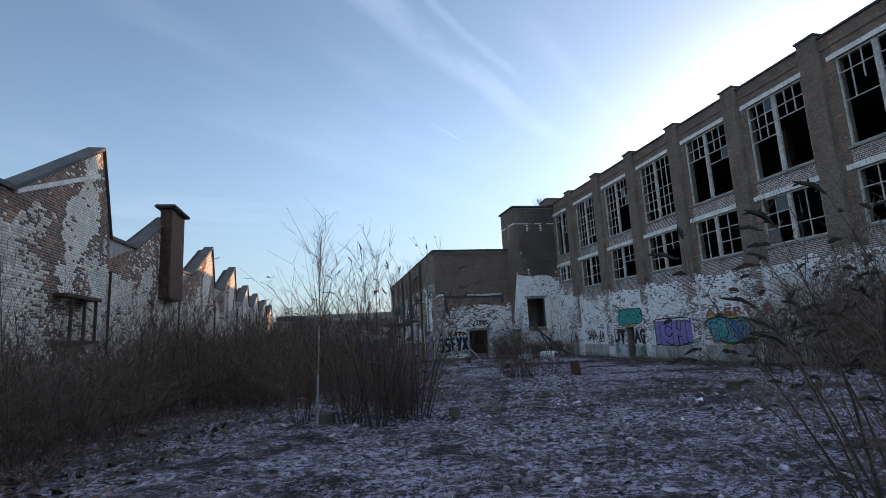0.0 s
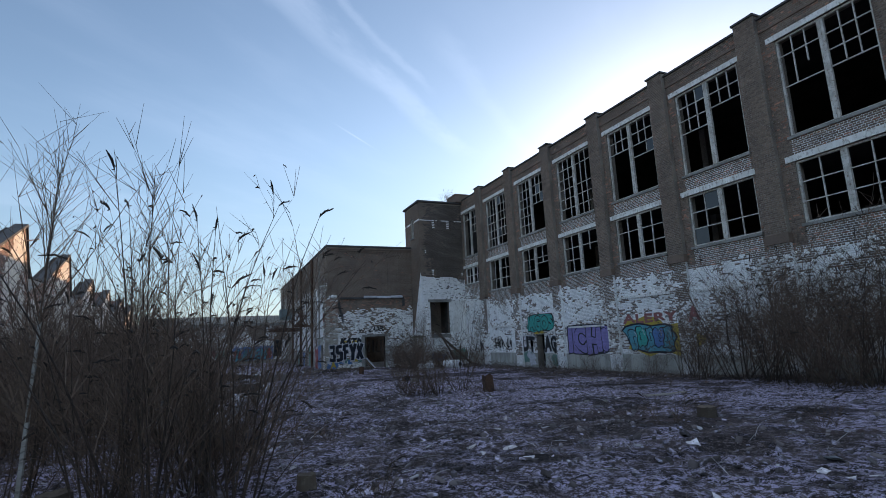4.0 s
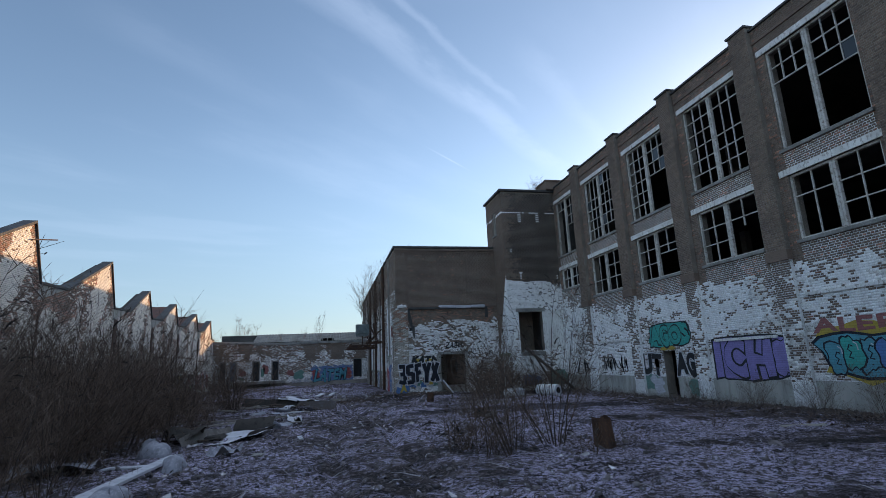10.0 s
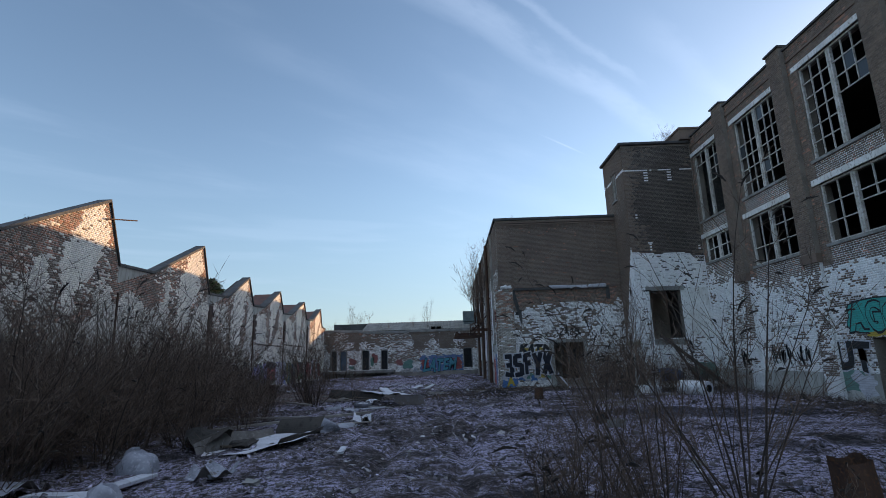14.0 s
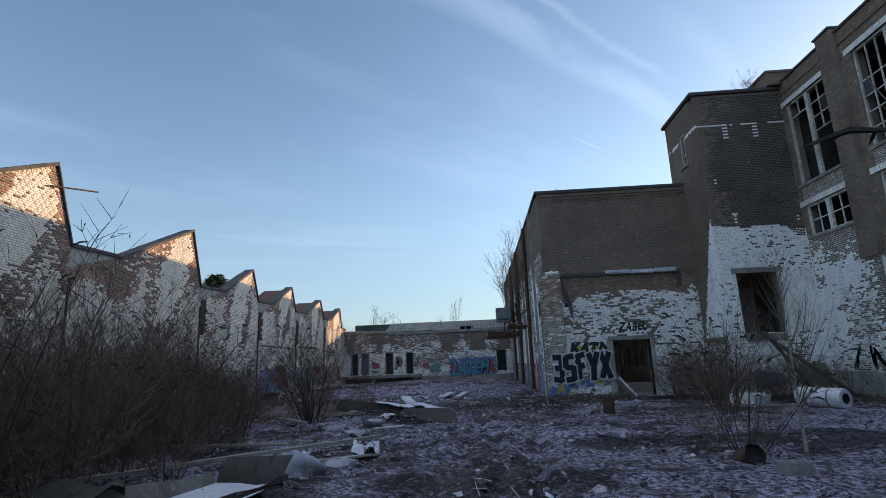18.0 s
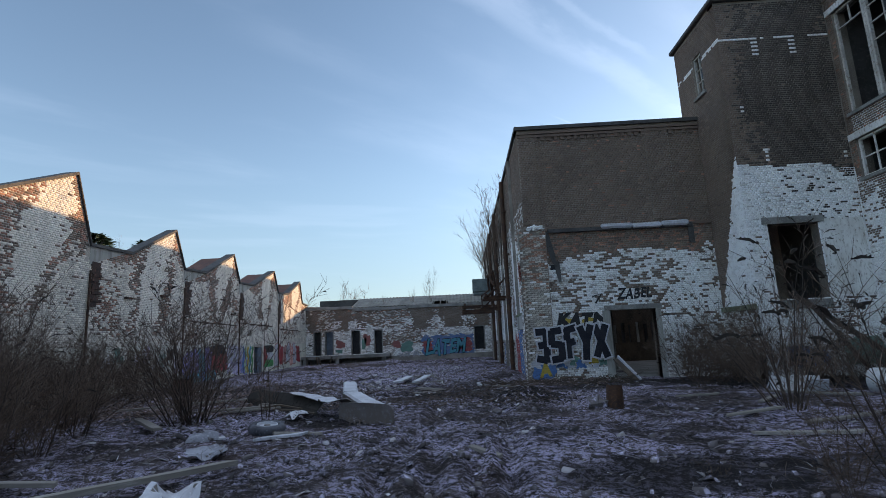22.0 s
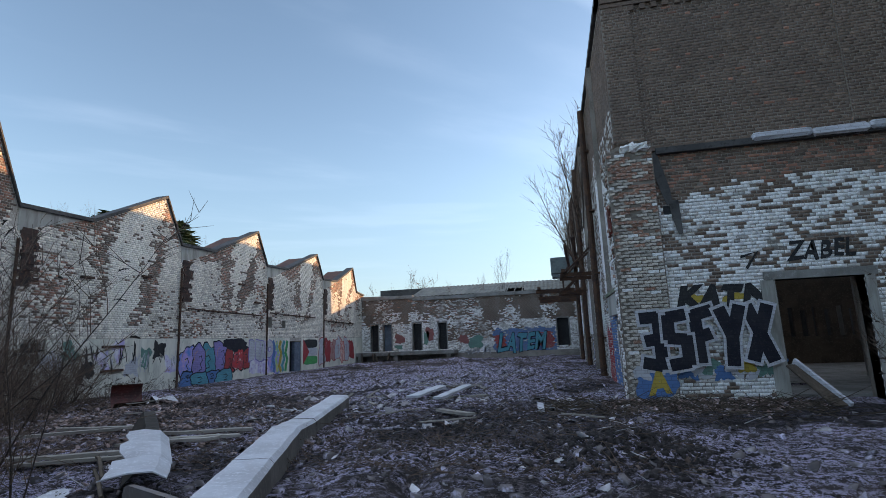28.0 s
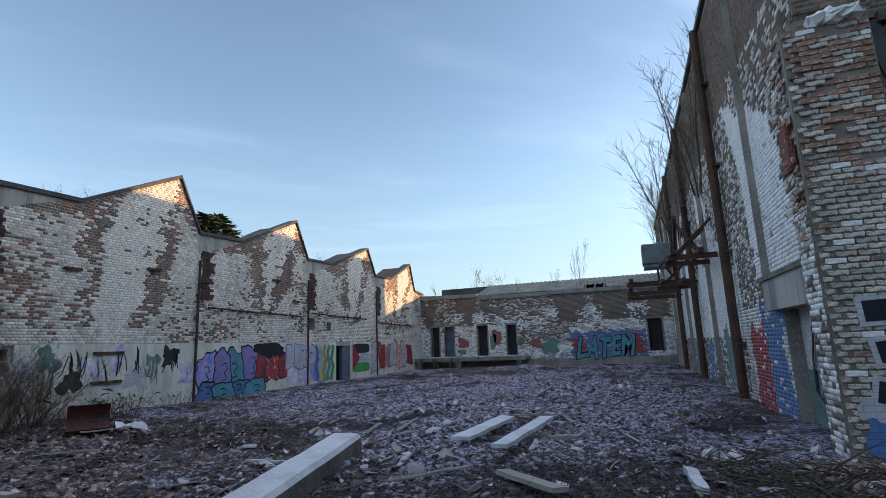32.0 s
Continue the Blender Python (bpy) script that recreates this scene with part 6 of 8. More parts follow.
    for x, y, z, h in ((3.6, 72.0, 4.4, 0.85), (2.0, 72.5, 4.5, 0.4), (-0.5, 72.4, 4.5, 0.3)):
        plant(SLENDER, x, y, h, z=z, label="thin bare sapling on the broken roof")
    for y, z in ((46.8, 5.1), (47.6, 5.1), (53.6, 5.0), (60.2, 5.0)):
        plant(SLENDER, -9.0, y, 0.55, z=z - 1.0, label="bare twigs growing behind the shed gables")
    for x, y, h in ((-9.5, 84.0, 2.0), (-7.4, 86.0, 2.1), (-5.6, 85.0, 1.8), (-8.4, 85.0, 1.9), (-6.4, 84.0, 1.7), (-10.6, 85.0, 1.8)):
        plant(WALL_TREES, x, y, h, label="bare tree beyond the low workshop", z=0.0)


build_plants()


def conifer(x, y, height, seed):
    """A far fir: trunk and drooping tiers of small needle sprays."""
    rnd = random.Random(seed)
    ob = thing("fir_tree", "dark green fir tree behind the shed", "tree", pose(x, y, -0.4))
    part("trunk", Shape().tube([(0, 0, 0), (0, 0, height * 0.5), (0, 0, height)], [0.22, 0.13, 0.02], 7), BARK, ob)
    s = Shape()
    for k in range(1100):
        f = rnd.random() ** 0.8
        z = height * (0.35 + 0.65 * f)
        r = (1 - f) ** 0.6 * height * 0.30 * rnd.uniform(0.25, 1.1) + 0.12
        a = rnd.uniform(0, 6.283)
        c = Vector((math.cos(a) * r, math.sin(a) * r, z - 0.25 * r))
        out = Vector((math.cos(a), math.sin(a), rnd.uniform(-0.4, 0.35)))
        w = Vector((-math.sin(a), math.cos(a), rnd.uniform(-0.3, 0.3)))
        l, b = rnd.uniform(0.25, 0.5), rnd.uniform(0.10, 0.2)
        s.add([c - out * l * 0.4, c + w * b, c + out * l, c - w * b, c + Vector((0, 0, 0.06))], [(0, 4, 1), (1, 4, 2), (2, 4, 3), (3, 4, 0)])
    part("crown", s, NEEDLES, ob)


conifer(-14.2, 58.5, 9.0, 1)
conifer(-14.6, 54.0, 8.6, 2)
conifer(-13.6, 57.0, 8.7, 3)

# ---- graffiti ----


def facing(wall, u, z, d):
    """A pose on a wall with x to the reader's right, z up, y into the wall."""
    right = (-wall.n).cross(Vector((0, 0, 1)))
    p = wall.at(u, z, d)
    return Matrix(((right.x, -wall.n.x, 0, p.x), (right.y, -wall.n.y, 0, p.y), (0, 0, 1, p.z), (0, 0, 0, 1)))


def sprayed(parent, wall, body, u, z, w, h, fill, line=None, d=0.017, slant=0.0, fat=0.03, rim=0.05, label=""):
    """Painted letters, with a rim of another colour behind them; u is the reader's left end."""
    if line:
        me = lettering(body, w + 2 * rim, h + 2 * rim, fat=fat + 0.045, slant=slant)
        me.materials.append(line)
        sgn = -1 if wall is EAST else 1
        part("graffiti_outline", me, [], parent, m=facing(wall, u - rim * sgn, z - rim, d))
    me = lettering(body, w, h, fat=fat, slant=slant)
    me.materials.append(fill)
    part("graffiti_letters", me, [], parent, label, m=facing(wall, u, z, d + 0.004))


def blot(parent, wall, u, z, w, h, mat, seed, d=0.0165, rough=0.16, n=26, name="painted_patch"):
    """A patch of paint with a wavering edge, centred on (u, z)."""
    rnd = random.Random(seed)
    s = Shape()
    ph = [rnd.uniform(0, 6.28) for _ in range(4)]
    ring = []
    for k in range(n):
        a = 6.283 * k / n
        r = 1 + rough * (math.sin(2 * a + ph[0]) * 0.5 + math.sin(3 * a + ph[1]) * 0.5 + math.sin(7 * a + ph[2]) * 0.35 + rnd.uniform(-0.3, 0.3))
        c, q = math.cos(a), math.sin(a)
        k2 = (abs(c) ** 5 + abs(q) ** 5) ** -0.2
        ring.append(wall.at(u + c * k2 * r * w / 2, z + q * k2 * r * h / 2, d))
    s.add(ring + [wall.at(u, z, d)], [(k, (k + 1) % n, n) for k in range(n)])
    part(name, s, mat, parent)


def stroke(parent, wall, pts, width, mat, d=0.03, closed=False):
    """One sprayed line."""
    s = Shape()
    P = [Vector((a, b)) for a, b in pts]
    out = []
    for k, p in enumerate(P):
        t = (P[min(k + 1, len(P) - 1)] - P[max(k - 1, 0)]).normalized()
        nrm = Vector((-t.y, t.x)) * width / 2
        out += [wall.at(*(p + nrm), d), wall.at(*(p - nrm), d)]
    s.add(out, [(2 * k, 2 * k + 1, 2 * k + 3, 2 * k + 2) for k in range(len(P) - 1)])
    part("graffiti_stroke", s, mat, parent)


def scrawl(parent, wall, u, z, w, h, mat, seed, n=5, width=0.05, d=0.03):
    """A tag that cannot be read: a run of looping strokes."""
    rnd = random.Random(seed)
    for k in range(n):
        c = u + w * (k + 0.5) / n
        knots = [(c + w / n * rnd.uniform(-0.6, 0.6), z + h * ((i % 2) * 0.75 + rnd.uniform(-0.05, 0.3))) for i in range(6)]
        pts = []
        for i in range(5):
            (x0, y0), (x1, y1) = knots[i], knots[i + 1]
            pts += [(x0 + (x1 - x0) * f + 0.10 * w / n * math.sin(3.14 * f), y0 + (y1 - y0) * (f * f * (3 - 2 * f))) for f in (0.0, 0.3, 0.6)]
        stroke(parent, wall, pts, width, mat, d)


BLOCKS = {"E": [((0.0, 0.98), (0.92, 1.0)), ((0.92, 1.08), (0.95, -0.05)), ((0.18, 0.52), (0.9, 0.56)), ((0.0, 0.10), (0.95, 0.02))],
          "S": [((1.0, 1.0), (0.05, 0.95)), ((0.1, 1.0), (0.08, 0.50)), ((0.0, 0.54), (0.95, 0.50)), ((0.92, 0.58), (0.95, 0.0)), ((1.0, 0.06), (0.0, 0.0))],
          "F": [((0.12, 1.0), (0.22, 0.0)), ((0.0, 0.94), (1.0, 1.04)), ((0.15, 0.50), (0.85, 0.58))],
          "Y": [((0.0, 1.04), (0.52, 0.46)), ((1.0, 1.08), (0.50, 0.46)), ((0.52, 0.56), (0.40, -0.10))],
          "X": [((0.0, 1.04), (1.0, -0.06)), ((0.02, -0.04), (1.0, 1.04))]}


def block_letter(parent, wall, key, u, z, w, h, fat, fill, rim, d):
    """One heavy square-ended letter made of straight bars, with a rim behind it."""
    for k, (width, mat, lift) in enumerate(((fat + 0.11, rim, 0.0), (fat, fill, 0.006))):
        s = Shape()
        for n, (a, b) in enumerate(BLOCKS[key]):
            p, q = Vector((u + a[0] * w, z + a[1] * h)), Vector((u + b[0] * w, z + b[1] * h))
            along = (q - p).normalized()
            nrm = Vector((-along.y, along.x)) * width / 2
            e = along * (0.065 if k == 0 else 0.0)
            dd = d + lift + 0.0008 * n
            s.add([wall.at(*v, dd) for v in (p - e - nrm, q + e - nrm, q + e + nrm, p - e + nrm)], [(0, 1, 2, 3)])
        part("graffiti_outline" if k == 0 else "graffiti_letter", s, mat, parent)


def bubbles(parent, wall, u, z, w, h, n, fills, line, seed, d=0.044, shine=None):
    """A run of swollen overlapping letter shapes that cannot be read, each with an outline and inner strokes."""
    rnd = random.Random(seed)
    for k in range(n):
        c, cz = u + w * (k + 0.5) / n, z + h * (0.5 + rnd.uniform(-0.06, 0.06))
        bw, bh = w / n * rnd.uniform(1.0, 1.3), h * rnd.uniform(0.82, 1.05)
        dd = d + 0.005 * (k % 2)
        blot(parent, wall, c, cz, bw + 0.10, bh + 0.10, line, seed * 31 + k, d=dd, rough=0.22, name="graffiti_outline")
        blot(parent, wall, c, cz, bw, bh, fills[k % len(fills)], seed * 31 + k, d=dd + 0.002, rough=0.22)
        x, y = c + bw * rnd.uniform(-0.15, 0.15), cz + bh * rnd.uniform(-0.05, 0.2)
        stroke(parent, wall, [(x - 0.16 * bw, y + 0.12 * bh), (x + 0.02 * bw, y + 0.17 * bh), (x + 0.14 * bw, y + 0.02 * bh), (x - 0.04 * bw, y - 0.08 * bh), (x + 0.12 * bw, y - 0.24 * bh), (x - 0.12 * bw, y - 0.28 * bh)], 0.045, line, d=dd + 0.003)
        if shine:
            stroke(parent, wall, [(c - 0.34 * bw, cz + 0.1 * bh), (c - 0.3 * bw, cz + 0.3 * bh), (c - 0.12 * bw, cz + 0.38 * bh)], 0.035, shine, d=dd + 0.0035)


def child(thing_, name):
    return [o for o in thing_.children if o.name.split(".")[0] == name][0]


def build_graffiti():
    f = child(hall, "wall")
    for k, key in enumerate("ESFYX"):
        block_letter(f, HF, key, 9.20 + 0.535 * k, 0.20 + 0.03 * k, 0.405, 1.06, 0.25, NAVY, CHALK, 0.128 + 0.012 * (k % 2))
    for u, z, w in ((10.45, 1.62, 0.3), (11.2, 1.62, 0.42), (9.7, 1.5, 0.2)):
        blot(f, HF, u, z, w, 0.16, YELLOW, int(u * 9), rough=0.4)
    sprayed(f, HF, "KATN", 10.05, 1.40, 1.7, 0.5, BLACK, None, d=0.021, fat=0.075, slant=0.25, label="black graffiti tag")
    sprayed(f, HF, "ZABEL", 12.32, 2.32, 1.25, 0.40, BLACK, None, d=0.018, slant=0.2, fat=0.025, label="thin black graffiti tag")
    stroke(f, HF, [(11.5, 2.2), (11.75, 2.55), (11.4, 2.45)], 0.06, BLACK)
    for k in range(9):
        blot(f, HF, 10.1 + 0.22 * k, 0.05 + 0.07 * (k % 3), 0.3, 0.26 + 0.06 * (k % 2), (BLUE, CHALK, MINT, BLUE, CHALK, YELLOW, CHALK, MINT, BLUE)[k], 60 + k, d=0.018 + 0.002 * (k % 3), rough=0.5)
    blot(f, HF, 9.42, -0.12, 0.85, 0.6, BLUE, 70, d=0.124, rough=0.12)
    blot(f, HF, 9.15, 0.1, 0.3, 0.3, CHALK, 71, d=0.127, rough=0.4)
    sprayed(f, HF, "A", 9.28, -0.36, 0.42, 0.5, YELLOW, None, d=0.128, fat=0.06, label="yellow painted letter on blue")
    s = [o for o in hall.children if o.name.split(".")[0] == "wall"][1]
    blot(s, HS, 46.1, 0.4, 1.0, 1.2, PURPLE, 5, d=-0.20)
    stroke(s, HS, [(46.55, 1.1), (46.35, 0.9), (46.3, 0.4), (46.5, -0.05), (46.75, 0.1), (46.7, 0.6), (46.5, 1.0)], 0.10, BLACK, d=-0.19)
    stroke(s, HS, [(45.5, 1.3), (45.2, 0.9), (45.35, 0.5), (45.1, 0.2)], 0.05, BLACK, d=-0.19)
    # factory wall
    e = child(factory, "wall")
    blot(e, EAST, 31.7, 2.2, 2.95, 1.12, BLACK, 12, rough=0.05, d=0.017)
    blot(e, EAST, 31.7, 2.2, 2.85, 1.02, TEAL, 12, rough=0.05, d=0.019)
    sprayed(e, EAST, "AGOS", 33.05, 1.76, 2.7, 0.88, TEAL, BLACK, d=0.022, fat=0.05, rim=0.07, label="teal graffiti letters")
    sprayed(e, EAST, "UT", 33.95, 0.42, 1.55, 0.95, BLACK, CHALK, d=0.025, fat=0.07, label="black graffiti letters with a white edge")
    sprayed(e, EAST, "AG", 31.35, 0.42, 1.25, 0.95, BLACK, CHALK, d=0.025, fat=0.07, label="black graffiti letters with a white edge")
    blot(e, EAST, 31.9, 1.62, 0.9, 0.2, YELLOW, 13, rough=0.3, d=0.018)
    blot(e, EAST, 32.9, 0.0, 0.9, 0.7, CHALK, 23, rough=0.4, d=0.022)
    blot(e, EAST, 27.15, 1.1, 3.75, 1.62, BLACK, 24, rough=0.06, d=0.017)
    blot(e, EAST, 27.15, 1.1, 3.62, 1.5, PURPLE, 24, rough=0.06, d=0.019)
    sprayed(e, EAST, "ICH", 28.85, 0.42, 2.7, 1.36, PURPLE, BLACK, d=0.022, fat=0.06, rim=0.08, label="lilac graffiti letters")
    blot(e, EAST, 25.75, 1.1, 0.75, 1.3, BLACK, 25, rough=0.15, d=0.0225)
    blot(e, EAST, 25.75, 1.1, 0.66, 1.2, PURPLE, 25, rough=0.15, d=0.0245)
    blot(e, EAST, 22.2, 1.1, 3.6, 1.7, YELLOW, 14, rough=0.3, d=0.018)
    blot(e, EAST, 22.75, 1.1, 3.0, 1.32, NAVY, 15, rough=0.16, d=0.021)
    blot(e, EAST, 22.75, 1.1, 2.84, 1.16, SKYBLUE, 15, rough=0.16, d=0.023)
    bubbles(e, EAST, 21.45, 0.66, 2.6, 0.88, 5, (SKYBLUE, BLUE, SKYBLUE, TEAL), NAVY, 16, d=0.026, shine=CHALK)
    sprayed(e, EAST, "V", 25.35, 1.65, 0.55, 0.62, FADED_RED, None, d=0.018, label="red painted letter")
    sprayed(e, EAST, "ALERY", 24.4, 1.82, 3.4, 0.42, FADED_RED, None, d=0.020, fat=0.04, label="worn red painted letters")
    sprayed(e, EAST, "A", 20.35, 1.75, 0.6, 0.62, FADED_RED, None, d=0.14, fat=0.05, label="red painted letter")
    scrawl(e, EAST, 35.2, 0.55, 2.4, 0.85, BLACK, 19, 5, 0.07)
    scrawl(e, EAST, 38.6, 0.4, 2.4, 0.9, BLACK, 20, 4, 0.09)
    blot(e, EAST, 33.6, 0.1, 1.6, 0.8, MINT, 21, d=0.02)
    blot(e, EAST, 30.0, -0.1, 1.4, 0.7, MINT, 22, d=0.02)
    # shed dado
    g = child(shed, "wall")
    bubbles(g, SW, 50.7, -0.25, 3.0, 1.4, 4, (MURAL_BLUE, PURPLE, SKYBLUE, PURPLE), NAVY, 30, shine=PINK)
    bubbles(g, SW, 50.7, -0.5, 3.3, 0.55, 4, (BLUE, SKYBLUE), NAVY, 37, d=0.052)
    blot(g, SW, 54.4, 1.1, 2.0, 0.6, NAVY, 33, d=0.040, rough=0.2)
    bubbles(g, SW, 53.6, 0.0, 2.0, 0.95, 3, (RED, MURAL_RED), BLACK, 31, d=0.054)
    blot(g, SW, 56.6, 0.45, 2.2, 1.6, MURAL_PALE, 34, d=0.040, rough=0.12)
    blot(g, SW, 57.9, 0.15, 1.2, 1.1, MURAL_BLUE, 35, d=0.042, rough=0.2)
    for k, m in enumerate((BLUE, MURAL_GREEN, YELLOW, SKYBLUE, GREEN)):
        stroke(g, SW, [(57.8 + 0.33 * k + 0.12 * math.sin(2.2 * q + k), -0.35 + 0.33 * q) for q in range(6)], 0.24, m, d=0.046 + 0.001 * k)
    bubbles(g, SW, 63.3, -0.1, 5.6, 1.4, 7, (CHALK, RED, PINK, CHALK, MURAL_PINK), RED, 36, shine=CHALK)
    sprayed(g, SW, "BERO", 55.55, 0.38, 2.1, 0.95, CHALK, PURPLE, d=0.060, fat=0.10, label="white bubble graffiti letters")
    for a, b, c, d2, m in ((61.2, 63.0, 0.85, 1.35, BLACK), (61.2, 63.0, 0.35, 0.85, CHALK), (61.2, 63.0, -0.15, 0.35, GREEN)):
        blot(g, SW, (a + b) / 2, (c + d2) / 2, b - a, d2 - c, m, int(c * 50), d=0.042, rough=0.03)
    s = Shape().add([SW.at(61.1, -0.15, 0.048), SW.at(61.9, 0.6, 0.048), SW.at(61.1, 1.4, 0.048)], [(0, 1, 2)])
    part("painted_patch", s, RED, g)
    for k in range(9):
        blot(g, SW, 45.2 + 0.62 * k, 0.75 + 0.35 * math.sin(k * 2.1), 0.5, 0.6, (CHALK, MINT, BLACK, MURAL_PALE, MURAL_PALE)[k % 5], 80 + k, d=0.0395, rough=0.45)
    for k in range(7):
        scrawl(g, SW, 45.3 + 0.8 * k, 0.25 + 0.3 * (k % 2), 0.7, 0.8, BLACK if k % 2 else CHALK, 90 + k, 2, 0.03, 0.043)
    blot(g, SW, 39.8, 0.6, 2.0, 1.2, BLUE, 99, d=0.04, rough=0.3)
    blot(g, SW, 16.0, 0.4, 3.0, 1.3, PURPLE, 98, d=0.04, rough=0.3)
    # end wall
    b = child(back, "wall")
    sprayed(b, BK, "LATEM", 3.3, 0.0, 3.3, 1.3, SKYBLUE, NAVY, d=0.012, fat=0.03, slant=0.18, label="turquoise graffiti letters on blue")
    for u, z, w, h, m in ((1.6, 0.75, 1.1, 0.8, MINT), (0.7, 1.0, 0.7, 0.6, FADED_RED), (-1.9, 1.5, 0.6, 0.9, FADED_RED), (-2.2, 1.2, 0.4, 0.9, MINT), (-4.3, 1.2, 0.8, 0.6, FADED_RED), (-4.4, 0.6, 0.6, 0.3, MINT)):
        blot(b, BK, u, z, w, h, m, int(u * 10) + 200, d=0.02, rough=0.25)
    scrawl(b, BK, 0.9, -0.1, 1.8, 0.5, CHALK, 44, 5, 0.06)
    t = child(tower, "wall")
    blot(t, TF, 17.4, 0.1, 1.2, 0.6, BLUE, 50, d=0.02)
    blot(t, TF, 19.2, 0.2, 1.2, 0.9, MINT, 51, d=0.02)


build_graffiti()

# ---- things on the ground ----
thing_rng = random.Random(5)


def lying(p, q, lift=0.02):
    """A pose whose y runs from p to q (x, y pairs) along the ground, and the length."""
    a, b = Vector((p[0], p[1], gz(*p) + lift)), Vector((q[0], q[1], gz(*q) + lift))
    d = b - a
    yaw, tilt = math.degrees(math.atan2(-d.x, d.y)), math.degrees(math.atan2(d.z, Vector((d.x, d.y)).length))
    mid = (a + b) / 2
    return pose(mid.x, mid.y, mid.z, tilt, 0, yaw), d.length


def plank(p, q, width=0.16, thick=0.035, mat=None, label="grey weathered wooden plank on frosty ground", lift=0.0, seed=0):
    m, n = lying(p, q, lift)
    rnd = random.Random(seed)
    s = Shape()
    k = 7
    pts = []
    for i in range(k + 1):
        y = -n / 2 + n * i / k
        w = width / 2 * (1 + rnd.uniform(-0.05, 0.05))
        x = rnd.uniform(-0.01, 0.01)
        z = rnd.uniform(0, 0.012)
        e = rnd.uniform(-0.05, 0.05) if i in (0, k) else 0
        pts += [(x - w, y + e, z), (x + w, y - e, z), (x + w - 0.004, y - e, z + thick), (x - w + 0.004, y + e, z + thick)]
    fs = [(4 * i + a, 4 * i + (a + 1) % 4, 4 * i + 4 + (a + 1) % 4, 4 * i + 4 + a) for i in range(k) for a in range(4)] + [(3, 2, 1, 0), (4 * k, 4 * k + 1, 4 * k + 2, 4 * k + 3)]
    s.add(pts, fs)
    return single("plank", s, mat or WOOD, label or "grey weathered wooden plank on frosty ground", "plank", m, group="loose planks")


def crumpled(name, x, y, w, l, turn, seed, label, category, mats=None, rise=0.25, cells=9, lift=0.03, fold=0.0):
    """A bent thin sheet with real thickness."""
    rnd = random.Random(seed)
    s = Shape()
    off = rnd.uniform(0, 90)
    n = cells
    top, bot = [], []
    for i in range(n + 1):
        for j in range(n + 1):
            u, v = i / n - 0.5, j / n - 0.5
            z = rise * (float(vnoise(off + u * 3.1, v * 3.1 + off)) - 0.15) + fold * abs(u) * 1.2
            z = max(z, 0.0)
            e = 0.05 * (float(vnoise(off + i * 1.7, j * 1.3)) - 0.5)
            top.append((u * w + e, v * l + e, z + 0.006))
            bot.append((u * w + e, v * l + e, z))
    N = n + 1
    q = [(i * N + j, (i + 1) * N + j, (i + 1) * N + j + 1, i * N + j + 1) for i in range(n) for j in range(n)]
    s.add(top, q, 0)
    s.add(bot, [f[::-1] for f in q], 1)
    edge = [i * N for i in range(N)] + [n * N + j for j in range(1, N)] + [i * N + n for i in range(n - 1, -1, -1)] + [j for j in range(n - 1, 0, -1)]
    t0 = len(top)
    s.add([], [])
    s.f += [(a, b, b + t0, a + t0) for a, b in zip(edge, edge[1:] + edge[:1])]
    s.m += [0] * len(edge)
    return single(name, s, mats or [FROSTED, SHEET_BACK], label, category, pose(x, y, gz(x, y) + lift, 0, 0, turn))


def stump(x, y, r, h, mat, label, seed, lean=(0, 0), name="stump", category="stump", hollow=False):
    rnd = random.Random(seed)
    s = Shape()
    n = 16
    prof = [(1.12, -0.1), (1.02, h * 0.3), (0.97, h * 0.7), (0.95, h)]
    jag = [1 + rnd.uniform(-0.07, 0.07) for _ in range(n)]
    topj = [rnd.uniform(-0.06, 0.04) * h for _ in range(n)]
    for k, z in prof:
        for i in range(n):
            a = 6.283 * i / n
            s.v.append((r * k * jag[i] * math.cos(a), r * k * jag[i] * math.sin(a), z + (topj[i] if z == h else 0)))
    s.f += [(q * n + i, q * n + (i + 1) % n, q * n + n + (i + 1) % n, q * n + n + i) for q in range(3) for i in range(n)]
    s.m += [0] * (3 * n)
    ob = thing(name, label, category, pose(x, y, gz(x, y), lean[0], lean[1], 0))
    part("trunk" if not hollow else "shell", s, mat, ob)
    t = Shape()
    zc = h - 0.02 if not hollow else h * 0.55
    t.add([(r * 0.955 * jag[i] * math.cos(6.283 * i / n), r * 0.955 * jag[i] * math.sin(6.283 * i / n), zc + topj[i] * (0 if hollow else 1) + (0 if hollow else 0.018)) for i in range(n)] + [(0, 0, zc)], [(i, (i + 1) % n, n) for i in range(n)])
    # hollow ones get a black disc that stands for their unlit depth
    part("cut_top" if not hollow else "inside", t, WOOD_DARK if not hollow else BLACK, ob)
    return ob


